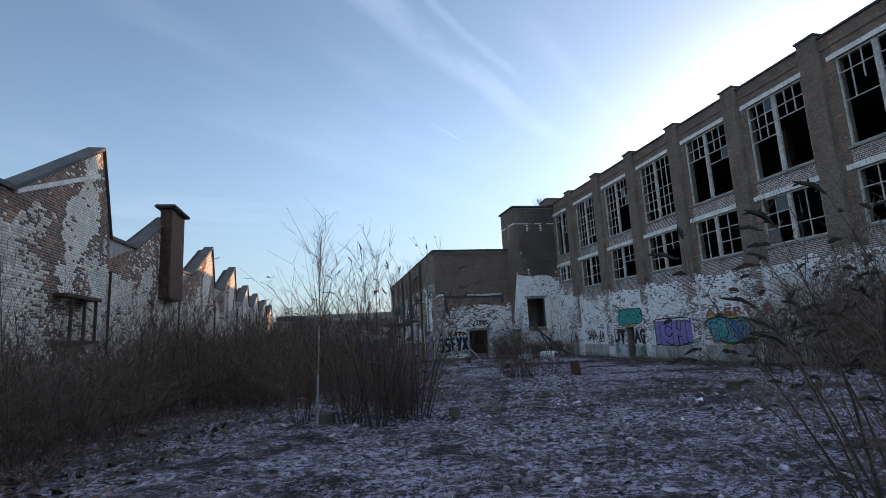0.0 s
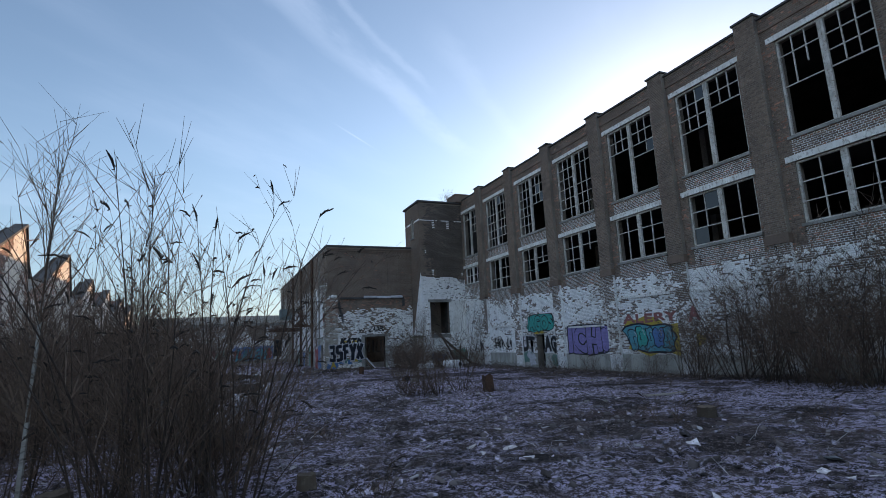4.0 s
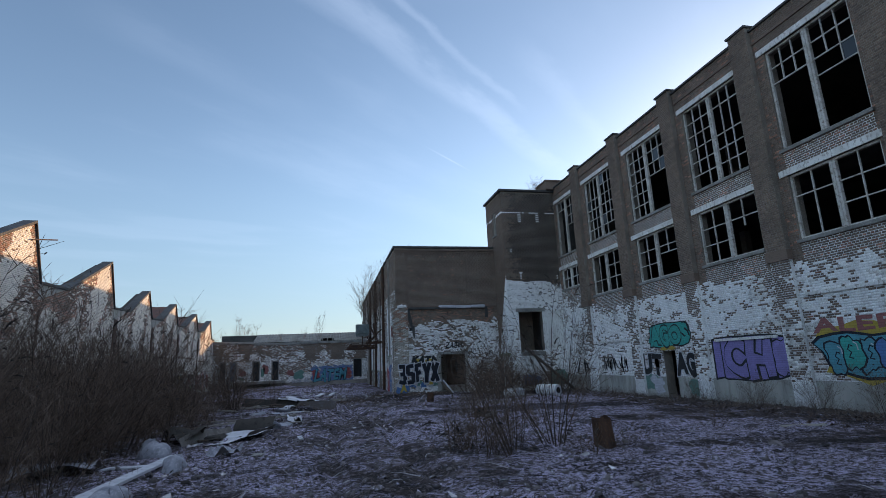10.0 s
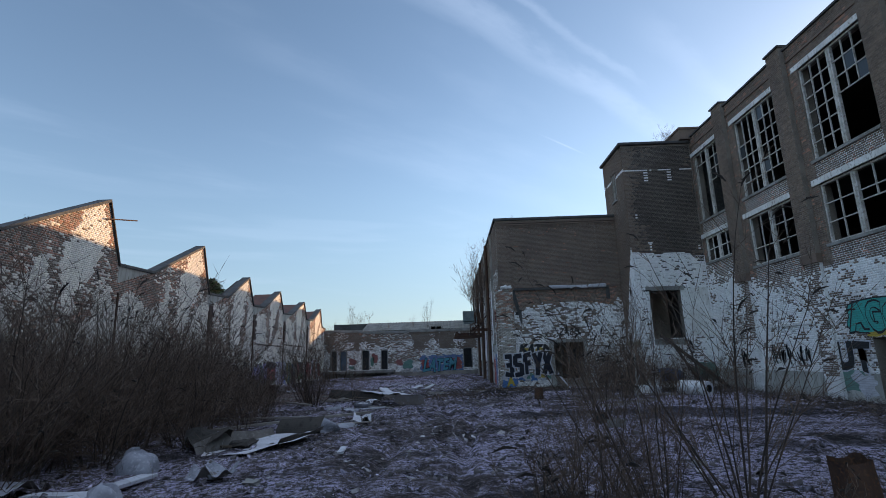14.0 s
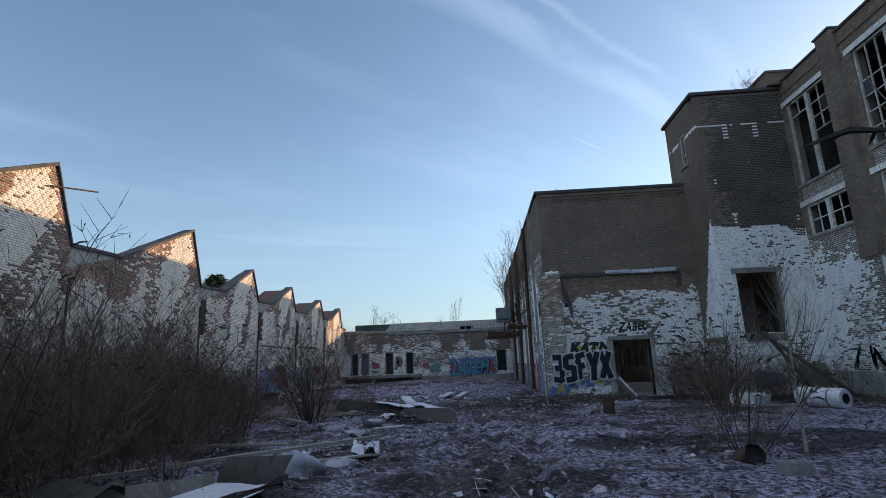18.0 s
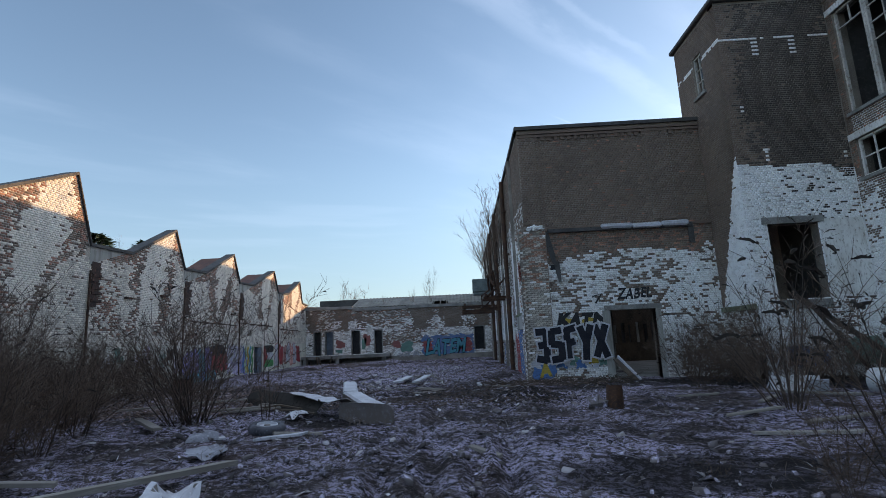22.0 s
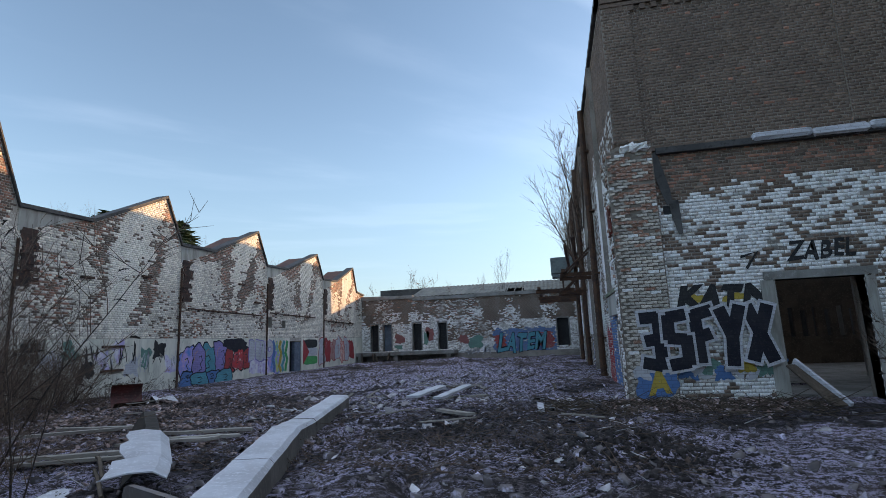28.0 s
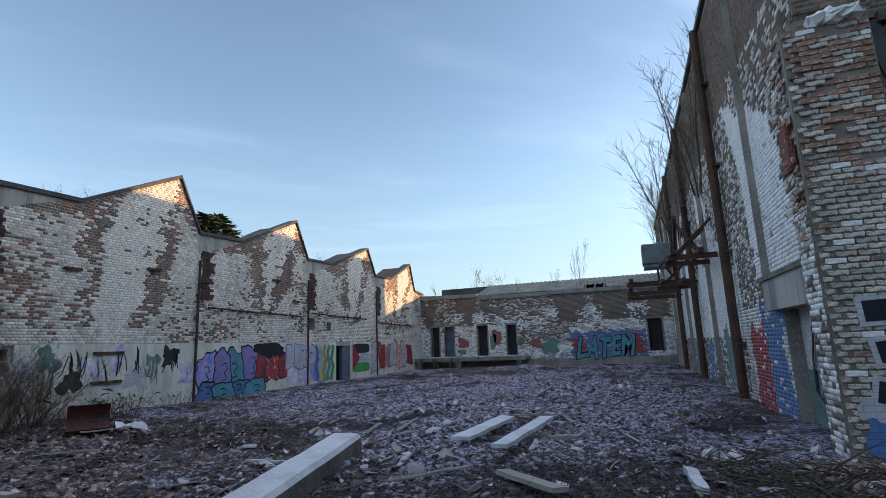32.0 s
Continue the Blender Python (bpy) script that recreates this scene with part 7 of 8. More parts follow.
def sack(x, y, w, l, h, turn, seed, label, mat=None):
    """A slumped bag: a lumpy low mound."""
    s = Shape()
    n, k = 18, 7
    off = seed * 3.7
    for i in range(k + 1):
        f = i / k
        rr = math.cos(f * math.pi / 2) ** 0.6
        for j in range(n):
            a = 6.283 * j / n
            e = 0.75 + 0.5 * float(vnoise(off + 1.4 * math.cos(a) + 5, 1.4 * math.sin(a) + f * 2))
            s.v.append((w / 2 * rr * e * math.cos(a), l / 2 * rr * e * math.sin(a), h * math.sin(f * math.pi / 2) * (0.7 + 0.6 * float(vnoise(off + math.cos(a) * 2, math.sin(a) * 2 + 9))) - 0.03))
    s.f += [(i * n + j, i * n + (j + 1) % n, (i + 1) * n + (j + 1) % n, (i + 1) * n + j) for i in range(k) for j in range(n)]
    s.m += [0] * (k * n)
    return single("plastic_sack", s, mat or CLOTH, label, "sack", pose(x, y, gz(x, y), 0, 0, turn), smooth=True)


def duct(points, width, height, label, seed, flank=None):
    """A long folded sheet-metal duct lying on the ground, bent at its joints."""
    rnd = random.Random(seed)
    ob = thing("sheet_metal_duct", label, "duct")
    P = [Vector((x, y, gz(x, y))) for x, y in points]
    for a, b in zip(P, P[1:]):
        d = (b - a)
        side = Vector((d.y, -d.x, 0)).normalized()
        s = Shape()
        n = 5
        pts = []
        for i in range(n + 1):
            c = a.lerp(b, i / n * 0.985)
            hh = height * (1 + rnd.uniform(-0.025, 0.025))
            w = width / 2 * (1 + rnd.uniform(-0.012, 0.012))
            for q, z in ((-w * 1.06, -0.02), (-w * 0.93, hh * 0.82), (-w * 0.75, hh), (w * 0.8, hh * 0.97), (w, hh * 0.78), (w * 1.03, -0.02)):
                pts.append(c + side * q + Vector((0, 0, z)))
        fs = [(6 * i + k, 6 * i + k + 1, 6 * i + 7 + k, 6 * i + 6 + k) for i in range(n) for k in range(5)]
        s.add(pts, fs + [(5, 4, 3, 2, 1, 0), tuple(6 * n + k for k in range(6))])
        s.m[:] = [1 if k % 5 in (0, 4) else 0 for k in range(5 * n)] + [1, 1]
        part("duct_section", s, [FROSTED, flank or SHEET_BACK], ob)
    return ob


def chute():
    """The upright end panel that joins the two ducts: a thick sheet with rounded upper corners."""
    ob = thing("bent_sheet_metal", "upright dull metal sheet joining two ducts", "sheet")
    g = gz(4.5, 35.9) - 0.05
    a, b = Vector((3.93, 36.16, g)), Vector((5.12, 35.62, g))
    along, out = (b - a).normalized(), Vector((0.41, 0.91, 0)) * 0.05
    w = (b - a).length
    prof = [(0, 0.0), (0, 0.34), (0.03, 0.40), (0.10, 0.42), (w * 0.5, 0.43), (w - 0.12, 0.41), (w - 0.04, 0.37), (w, 0.30), (w, 0.0)]
    q = len(prof)
    front = [a + along * x + Vector((0, 0, z)) - out * (0.6 * math.sin(math.pi * x / w)) for x, z in prof]
    s = Shape().add(front + [v + out for v in front], [tuple(range(q))] + [tuple(range(2 * q - 1, q - 1, -1))] + [(k, q + k, q + (k + 1) % q, (k + 1) % q) for k in range(q)])
    part("sheet", s, END_SHEET, ob)
    s = Shape()
    for k in range(4):
        c = a + along * (0.1 + 0.12 * k) - out * 1.6
        s.tube([c + Vector((0, 0, 0.16)), c + along * 0.25 + Vector((0, -0.05, 0.10)), c + along * 0.4 + Vector((-0.1, -0.15, 0.03))], 0.008, 4)
    part("bent_rod", s, STRAW, ob, "pale dry stalks caught on the panel", "stuff")


def tray():
    """A shallow sheet-metal tray with folded-up sides, half crushed, frost on its floor."""
    ob = thing("metal_tray", "shallow bent sheet-metal tray with frost inside", "sheet", pose(2.15, 26.65, gz(2.15, 26.65) + 0.02, 3, -4, -24))
    n = 8
    def plate(name, f, mats):
        s = Shape()
        up = [f(i / n, j / n) for i in range(n + 1) for j in range(n + 1)]
        q = [(i * (n + 1) + j, (i + 1) * (n + 1) + j, (i + 1) * (n + 1) + j + 1, i * (n + 1) + j + 1) for i in range(n) for j in range(n)]
        s.add(up, q, 0)
        s.add([(x, y, z - 0.008) for x, y, z in up], [k[::-1] for k in q], 1)
        part(name, s, mats, ob)
    def wave(a, b):
        return 0.06 * float(vnoise(a * 3.2 + 4, b * 3.2))
    plate("floor_plate", lambda a, b: (-0.65 + 1.3 * a, -1.1 + 2.2 * b, 0.02 + wave(a, b)), [FROSTED, SHEET_BACK])
    plate("side_plate", lambda a, b: (-0.65 - 0.10 * b, -1.1 + 2.2 * a, 0.02 + (0.26 + 0.08 * math.sin(a * 5)) * b), [SHEET_BACK, TAR])
    plate("side_plate", lambda a, b: (-0.65 + 1.3 * a, 1.1 + 0.22 * b * b, 0.02 + 0.34 * b), [TAR, SHEET_BACK])
    plate("side_plate", lambda a, b: (0.65 + 0.12 * b, -0.3 + 1.4 * a, 0.03 + 0.10 * b + wave(b, a)), [FROSTED, SHEET_BACK])
    part("felt_scrap", Shape().bevel_box(0.5, 0.4, 0.12, 0.05, pose(-0.3, -0.25, 0.06), wob=0.08, rnd=random.Random(2)), TAR, ob, "torn black felt")


def torn_wing():
    """The torn left half of the duct: a curved frosted top plate with a ragged edge over a long flank coloured black
    for shade.
    """
    ob = thing("sheet_metal_wing", "torn curved sheet-metal wing, frosted above, flank coloured black for shade", "duct")
    rnd = random.Random(17)
    spine = [Vector((4.0, 36.2)), Vector((3.45, 36.95)), Vector((2.75, 37.75)), Vector((1.9, 38.75)), Vector((0.55, 40.2))]
    def at(f):
        k = min(int(f), 3)
        return spine[k].lerp(spine[k + 1], f - k)
    side = Vector((-0.76, -0.65))
    # the flank's shadow is put into its tar-black colour
    for name, mats, f0, f1, n in (("top_plate", [FROSTED, SHEET_BACK], 0.0, 2.35, 12), ("flank_plate", [TAR, TAR], 1.0, 4.0, 12)):
        s = Shape()
        top, bot = [], []
        for i in range(n + 1):
            f = f0 + (f1 - f0) * i / n
            c = at(f)
            g = gz(c.x, c.y)
            if name == "top_plate":
                rag = 0.10 * rnd.random() * (i > 4)
                rows = [(0.22, 0.30), (0.12, 0.36 + 0.02 * f), (-0.05, 0.37 + 0.03 * f), (-0.26 + rag, 0.34 + 0.05 * f - 0.5 * rag)]
            else:
                k = smooth((f - 1.0) / 0.8)
                rows = [(0.10, 0.34 + 0.05 * float(k)), (-0.06, 0.30 + 0.10 * float(k)), (-0.20, 0.16), (-0.24, -0.03)]
            for w, z in rows:
                p = Vector((c.x - side.x * w, c.y - side.y * w, g + z))
                top.append(p)
                bot.append(p - Vector((0, 0, 0.012)))
        q = [(4 * i + k, 4 * i + k + 1, 4 * i + 5 + k, 4 * i + 4 + k) for i in range(n) for k in range(3)]
        s.add(top, q, 0)
        s.add(bot, [f[::-1] for f in q], 1)
        m = len(top)
        ring = [4 * i for i in range(n + 1)] + [4 * n + k for k in (1, 2, 3)] + [4 * i + 3 for i in range(n - 1, -1, -1)] + [2, 1]
        s.f += [(a, b, b + m, a + m) for a, b in zip(ring, ring[1:] + ring[:1])]
        s.m += [0] * len(ring)
        part(name, s, mats, ob)
    for a, b in (((3.3, 36.6), (2.2, 37.6)), ((2.9, 37.0), (1.4, 38.4))):
        part("bent_strip", Shape().tube([(a[0], a[1], gz(*a) + 0.10), ((a[0] + b[0]) / 2, (a[1] + b[1]) / 2, gz(*a) + 0.13), (b[0], b[1], gz(*b) + 0.05)], 0.022, 5), WOOD_DARK, ob)


RED_LINING = surface("dull_red_paint", [(0.12, 0.030, 0.026), (0.06, 0.024, 0.02), (0.17, 0.08, 0.065)], 3, 14, rough=0.6, bump=0.2)
END_SHEET = surface("dull_brown_grey_sheet", [(0.25, 0.235, 0.24), (0.17, 0.14, 0.125), (0.24, 0.225, 0.225)], 1.1, 16, rough=0.6, bump=0.15)


def build_things():
    stump(10.12, 20.55, 0.19, 0.56, RUST, "rusty steel pipe stub standing in the yard", 1, (0, -4), "pipe_stub", "pipe", hollow=True)
    stump(9.72, 36.75, 0.17, 0.44, RUST, "rusty steel pipe stub in the track", 2, (0, 3), "pipe_stub", "pipe", hollow=True)
    single("concrete_lump", Shape().bevel_box(0.34, 0.3, 0.3, 0.08, wob=0.12, rnd=random.Random(4)), RUBBLE, "grey boulder of concrete beside the pipe stub", "rubble", pose(9.36, 36.7, gz(9.36, 36.7) - 0.05, 8, -10, 20))
    stump(10.1, 11.7, 0.18, 0.2, WOOD_DARK, "low sawn tree stump in grass", 3)
    stump(2.44, 10.6, 0.105, 0.15, WOOD_DARK, "small pale sawn tree stump", 4)
    stump(-0.1, 11.4, 0.17, 0.2, WOOD_DARK, "small dark sawn tree stump", 5)
    # white boiler tank by the tower
    tank = thing("boiler_tank", "dented white enamelled boiler tank lying on its side", "tank", pose(16.25, 37.2, gz(16.25, 37.2) + 0.28, 0, 0, 23))
    n = 28
    def ring(y, r):
        return [(r * math.cos(6.283 * k / n), y, r * math.sin(6.283 * k / n)) for k in range(n)]
    s = Shape()
    tank.scale = (0.82, 0.82, 0.82)
    prof = [(0.86, 0.30), (0.83, 0.355), (0.4, 0.365), (0.0, 0.36), (-0.5, 0.365), (-0.80, 0.36), (-0.84, 0.335)]
    for y, r in prof:
        s.v += ring(y, r)
    s.f += [(q * n + k, q * n + n + k, q * n + n + (k + 1) % n, q * n + (k + 1) % n) for q in range(len(prof) - 1) for k in range(n)] + [tuple(range(n))]
    s.m += [0] * len(s.f)
    part("shell", s, ENAMEL, tank, smooth=True)
    s = Shape()
    s.v += ring(-0.842, 0.33) + ring(-0.845, 0.19)
    s.f += [(k, (k + 1) % n, n + (k + 1) % n, n + k) for k in range(n)]
    s.m += [0] * n
    part("end_plate", s, CHALK, tank)
    # the recess is coloured black for the darkness inside the tank
    s = Shape()
    s.v += ring(-0.845, 0.19) + ring(-0.5, 0.17) + [(0, -0.5, 0)]
    s.f += [(k, (k + 1) % n, n + (k + 1) % n, n + k) for k in range(n)] + [(n + k, n + (k + 1) % n, 2 * n) for k in range(n)]
    s.m += [0] * len(s.f)
    part("opening", s, BLACK, tank)
    for y in (0.45, -0.4):
        s = Shape()
        s.v += ring(y - 0.03, 0.372) + ring(y + 0.03, 0.372)
        s.f += [(k, n + k, n + (k + 1) % n, (k + 1) % n) for k in range(n)]
        s.m += [0] * n
        part("band", s, SHEET_BACK, tank)
    box = thing("broken_enamel_box", "broken white enamelled box on dark ground", "appliance", pose(14.9, 38.9, gz(14.9, 38.9), 0, 0, -20))
    s = Shape().bevel_box(1.1, 0.5, 0.05, 0.01).bevel_box(1.1, 0.05, 0.34, 0.01, pose(0, 0.24, 0.04)).bevel_box(0.05, 0.45, 0.34, 0.01, pose(-0.53, 0, 0.04))
    part("casing", s, ENAMEL, box)
    part("flap", Shape().bevel_box(0.5, 0.03, 0.3, 0.01, pose(0.35, -0.24, 0.05, 20, 0, 8)), CHALK, box)
    # tyre
    tyre = thing("car_wheel", "old rubber tyre lying flat with frost on it", "tyre", pose(2.88, 35.0, gz(2.88, 35.0) + 0.11, 4, 5, 0))
    tyre.scale = (0.86, 0.86, 0.86)
    s = Shape()
    R, r, nn, mm = 0.30, 0.105, 30, 10
    for i in range(nn):
        a = 6.283 * i / nn
        for j in range(mm):
            b = 6.283 * j / mm
            k = R + r * math.cos(b) * 0.85
            s.v.append((k * math.cos(a), k * math.sin(a), r * math.sin(b)))
    s.f += [(i * mm + j, ((i + 1) % nn) * mm + j, ((i + 1) % nn) * mm + (j + 1) % mm, i * mm + (j + 1) % mm) for i in range(nn) for j in range(mm)]
    s.m += [0] * len(s.f)
    part("tyre", s, RUBBER, tyre, smooth=True)
    def disc(name, prof, mat, label=""):
        s = Shape()
        q = 28
        for r, z in prof:
            s.v += [(r * math.cos(6.283 * k / q), r * math.sin(6.283 * k / q), z) for k in range(q)]
        s.f += [(a * q + k, a * q + (k + 1) % q, a * q + q + (k + 1) % q, a * q + q + k) for a in range(len(prof) - 1) for k in range(q)] + [tuple((len(prof) - 1) * q + k for k in range(q))]
        s.m += [0] * len(s.f)
        part(name, s, mat, tyre, label)
    disc("rim", [(0.222, 0.06), (0.215, 0.098), (0.20, 0.10), (0.19, 0.05), (0.13, 0.02), (0.10, 0.055), (0.085, 0.06)], FROSTED, "frosted steel wheel rim")
    disc("hub_cap", [(0.07, 0.058), (0.065, 0.078), (0.03, 0.085)], SHEET_BACK)
    # long bent duct and panels before the court
    duct([(4.82, 35.98), (4.28, 37.4), (3.55, 39.4), (3.2, 40.6), (2.5, 43.7)], 0.46, 0.28, "long pale sheet-metal duct, bent and frosted", 1)
    torn_wing()
    crumpled("sheet_metal", 3.0, 36.3, 0.35, 0.5, 40, 3, "torn pale scrap of sheet metal", "sheet", rise=0.14)
    tray()
    sack(2.75, 28.9, 0.95, 0.8, 0.34, 20, 14, "crumpled frosted grey tarpaulin")
    sack(3.35, 29.6, 0.7, 0.5, 0.14, 60, 15, "crumpled frosted grey tarpaulin")
    crumpled("sheet_metal", 3.6, 30.6, 0.5, 0.7, 10, 6, "bent grey sheet of metal", "sheet", rise=0.3)
    crumpled("plastic_sheet", 2.9, 32.7, 0.5, 0.7, 30, 7, "torn pale plastic sheet on earth", "sheet", [CLOTH, SHEET_BACK], rise=0.15)
    sack(1.95, 34.5, 0.62, 0.36, 0.2, 15, 8, "crumpled pale cloth bundle on the ground")
    sack(1.7, 34.75, 0.36, 0.3, 0.14, 70, 9, "crumpled pale cloth bundle on the ground")
    plank((3.0, 34.2), (3.75, 34.5), 0.14, 0.04, CHALK, "broken pale board beside the old tyre", 0.03, 71)
    plank((3.2, 34.45), (3.95, 34.72), 0.10, 0.04, WOOD, "broken pale board beside the old tyre", 0.05, 72)
    plank((2.35, 34.3), (2.5, 34.05), 0.10, 0.03, CHALK, "small white scrap of board", 0.04, 73)
    crumpled("plastic_sheet", -0.3, 22.4, 0.8, 1.5, 95, 9, "crumpled white plastic sheet", "sheet", [CLOTH, SHEET_BACK], rise=0.25)
    crumpled("plastic_sheet", 2.6, 23.3, 0.5, 0.6, 70, 10, "torn pale plastic sheet on earth", "sheet", [CLOTH, SHEET_BACK], rise=0.3)
    crumpled("tar_paper", 1.0, 26.6, 0.9, 0.9, 30, 11, "dark torn roofing felt on earth", "felt", [TAR, TAR], rise=0.5)
    chute()
    sack(0.95, 24.2, 0.6, 0.85, 0.34, 60, 1, "slumped pale plastic sack with frost")
    sack(2.0, 21.7, 0.5, 0.66, 0.28, 20, 2, "slumped pale plastic sack with frost")
    sack(1.9, 19.0, 0.6, 0.8, 0.22, 10, 3, "slumped grey sack among weeds")
    sack(0.3, 18.4, 0.7, 0.6, 0.2, 80, 4, "slumped pale sack among weeds")
    # black pipe end and board
    pipe = thing("drain_pipe", "black plastic drain pipe lying in the weeds", "pipe", pose(1.75, 14.2, gz(1.75, 14.2) + 0.18, 0, 0, 35))
    s = Shape()
    q = 18
    for y, r in ((-0.6, 0.19), (0.7, 0.19), (0.7, 0.165), (-0.6, 0.165)):
        s.v += [(r * math.cos(6.283 * k / q), y, r * math.sin(6.283 * k / q)) for k in range(q)]
    s.f += [(a * q + k, a * q + (k + 1) % q, ((a + 1) % 4) * q + (k + 1) % q, ((a + 1) % 4) * q + k) for a in range(4) for k in range(q)]
    s.m += [0] * len(s.f)
    part("tube", s, RUBBER, pipe)
    plank((1.45, 17.9), (1.6, 23.4), 0.25, 0.045, CHALK, "long white-painted board on the ground", 0.05, 1)
    plank((1.75, 17.3), (1.85, 18.3), 0.25, 0.03, CHALK, "short white-painted board among weeds", 0.04, 2)
    plank((-0.2, 27.95), (3.58, 32.0), 0.13, 0.06, WOOD, "long pale timber batten on the ground", 0.08, 3)
    plank((-1.6, 31.9), (1.8, 31.4), 0.12, 0.05, WOOD, "long pale timber batten on the ground", 0.08, 4)
    plank((0.4, 26.85), (1.6, 26.4), 0.10, 0.04, WOOD_DARK, "dark timber batten on the ground", 0.03, 5)
    plank((2.4, 29.2), (3.9, 30.4), 0.12, 0.03, WOOD, "", 0.05, 6)
    plank((-0.4, 36.3), (1.0, 34.7), 0.16, 0.05, WOOD, "", 0.12, 7)
    plank((0.6, 22.3), (1.7, 22.4), 0.2, 0.03, CHALK, "white-painted board beside sacks", 0.03, 8)
    plank((4.1, 25.25), (4.0, 26.1), 0.12, 0.03, CHALK, "short white-painted board on earth", 0.03, 9)
    plank((4.10, 44.15), (4.42, 45.8), 0.30, 0.05, FROSTED, "frosted pale board on rubble", 0.10, 10)
    plank((4.82, 43.55), (5.12, 45.7), 0.22, 0.05, FROSTED, "frosted pale board on rubble", 0.14, 11)
    plank((4.3, 44.95), (5.7, 45.05), 0.14, 0.05, WOOD, "", 0.06, 12)
    plank((5.0, 42.95), (5.75, 42.3), 0.16, 0.05, WOOD, "", 0.05, 13)
    plank((7.0, 43.1), (7.05, 42.4), 0.12, 0.06, CHALK, "short white stick of timber", 0.05, 14)
    plank((1.85, 42.4), (2.2, 42.9), 0.08, 0.03, CHALK, "short white-painted batten on rubble", 0.05, 15)
    plank((0.6, 38.0), (2.0, 38.4), 0.10, 0.04, WOOD, "", 0.05, 16)
    for k, (a, b) in enumerate((((1.0, 39.8), (2.4, 40.4)), ((1.1, 39.4), (2.5, 39.9)), ((1.2, 39.0), (2.6, 39.2)), ((-1.9, 40.8), (0.4, 40.6)), ((-0.2, 37.9), (1.9, 38.5)), ((-2.5, 38.6), (0.0, 40.2)))):
        plank(a, b, 0.13, 0.04, WOOD, "", 0.05 + 0.03 * (k % 3), 20 + k)
    for k, (a, b) in enumerate((((6.6, 33.1), (7.0, 32.5)), ((11.2, 35.0), (12.4, 35.4)), ((12.0, 34.0), (13.6, 34.6)), ((12.8, 36.8), (13.6, 37.6)), ((10.8, 33.4), (12.1, 33.0)), ((13.8, 38.4), (15.4, 37.2)), ((11.5, 38.0), (12.6, 38.2)), ((15.6, 21.9), (16.4, 21.4)), ((12.2, 15.4), (13.4, 15.2)))):
        plank(a, b, 0.12, 0.04, WOOD, "", 0.02, 40 + k)
    # timber against walls
    def beam(a, b, w, t, mat, label):
        d = Vector(b) - Vector(a)
        m = Matrix.Translation(a) @ d.to_track_quat("Z", "Y").to_matrix().to_4x4()
        single("timber_beam", Shape().bevel_box(w, t, d.length, 0.012, m), mat, label, "beam")
    beam((12.05, 44.25, 0.26), (12.45, 43.2, gz(12.45, 43.2)), 0.06, 0.14, CHALK, "white-edged board leaning in the hall doorway")
    beam((12.0, 44.2, 0.18), (12.3, 43.2, gz(12.3, 43.2)), 0.3, 0.05, WOOD_DARK, "dark board leaning in the hall doorway")
    beam((17.0, 41.95, 2.1), (19.3, 40.2, gz(19.3, 40.2)), 0.15, 0.15, BARK, "charred beam fallen from the tower door")
    beam((17.4, 41.9, 1.9), (18.3, 40.6, gz(18.3, 40.6)), 0.12, 0.10, BARK, "charred beam fallen from the tower door")
    beam((14.4, 39.4, gz(14.4, 39.4)), (14.75, 39.2, 0.25), 0.05, 0.03, CHALK, "white stick standing in the rubble")
    # red half barrel and brick rubble by the shed
    barrel = thing("half_barrel", "rusty half barrel with a red inside", "barrel", pose(-3.85, 44.45, gz(-3.85, 44.45) + 0.1, 0, -38, 143))
    barrel.scale = (0.66, 0.66, 0.6)
    s, t = Shape(), Shape()
    k = 16
    for sh, r, z in ((s, 0.50, 0.0), (t, 0.485, 0.012)):
        for y in (-0.55, -0.2, 0.2, 0.55):
            sh.v += [(r * math.cos(3.1416 * (i / k) * 1.15 + 3.0), y, 0.45 + r * math.sin(3.1416 * (i / k) * 1.15 + 3.0)) for i in range(k + 1)]
        sh.f += [(a * (k + 1) + i, a * (k + 1) + i + 1, (a + 1) * (k + 1) + i + 1, (a + 1) * (k + 1) + i) for a in range(3) for i in range(k)]
        sh.m += [0] * len(sh.f)
    part("shell", s, RUST, barrel)
    part("lining", t, RED_LINING, barrel, "dull red painted inside")
    crumpled("sheet_metal", -2.9, 44.6, 0.5, 0.8, 60, 21, "bent pale scrap of sheet metal", "sheet", rise=0.25)
    # hollow concrete block and bucket
    blk = thing("concrete_block", "hollow grey concrete block on the ground", "block", pose(10.1, 28.0, gz(10.1, 28.0) - 0.04, 0, 0, -12))
    s = Shape().box(-0.2, 0.2, -0.1, -0.07, 0, 0.2).box(-0.2, 0.2, 0.07, 0.1, 0, 0.2)
    for x in (-0.185, 0.0, 0.185):
        s.box(x - 0.015, x + 0.015, -0.07, 0.07, 0, 0.2)
    part("shell", s, CONCRETE, blk)
    stump(10.0, 29.1, 0.17, 0.3, RUST, "rusty open bucket lying under a shrub", 9, (62, 10), "bucket", "bucket", hollow=True)
    # lumps of concrete
    rnd = random.Random(31)
    for k in range(50):
        x, y = (rnd.uniform(-1, 8), rnd.uniform(43, 66)) if k < 30 else (rnd.uniform(1, 16), rnd.uniform(8, 40))
        w = rnd.uniform(0.08, 0.17)
        s = Shape().bevel_box(w * rnd.uniform(0.8, 1.6), w, w * rnd.uniform(0.3, 0.7), w * 0.16, wob=w * 0.3, rnd=rnd)
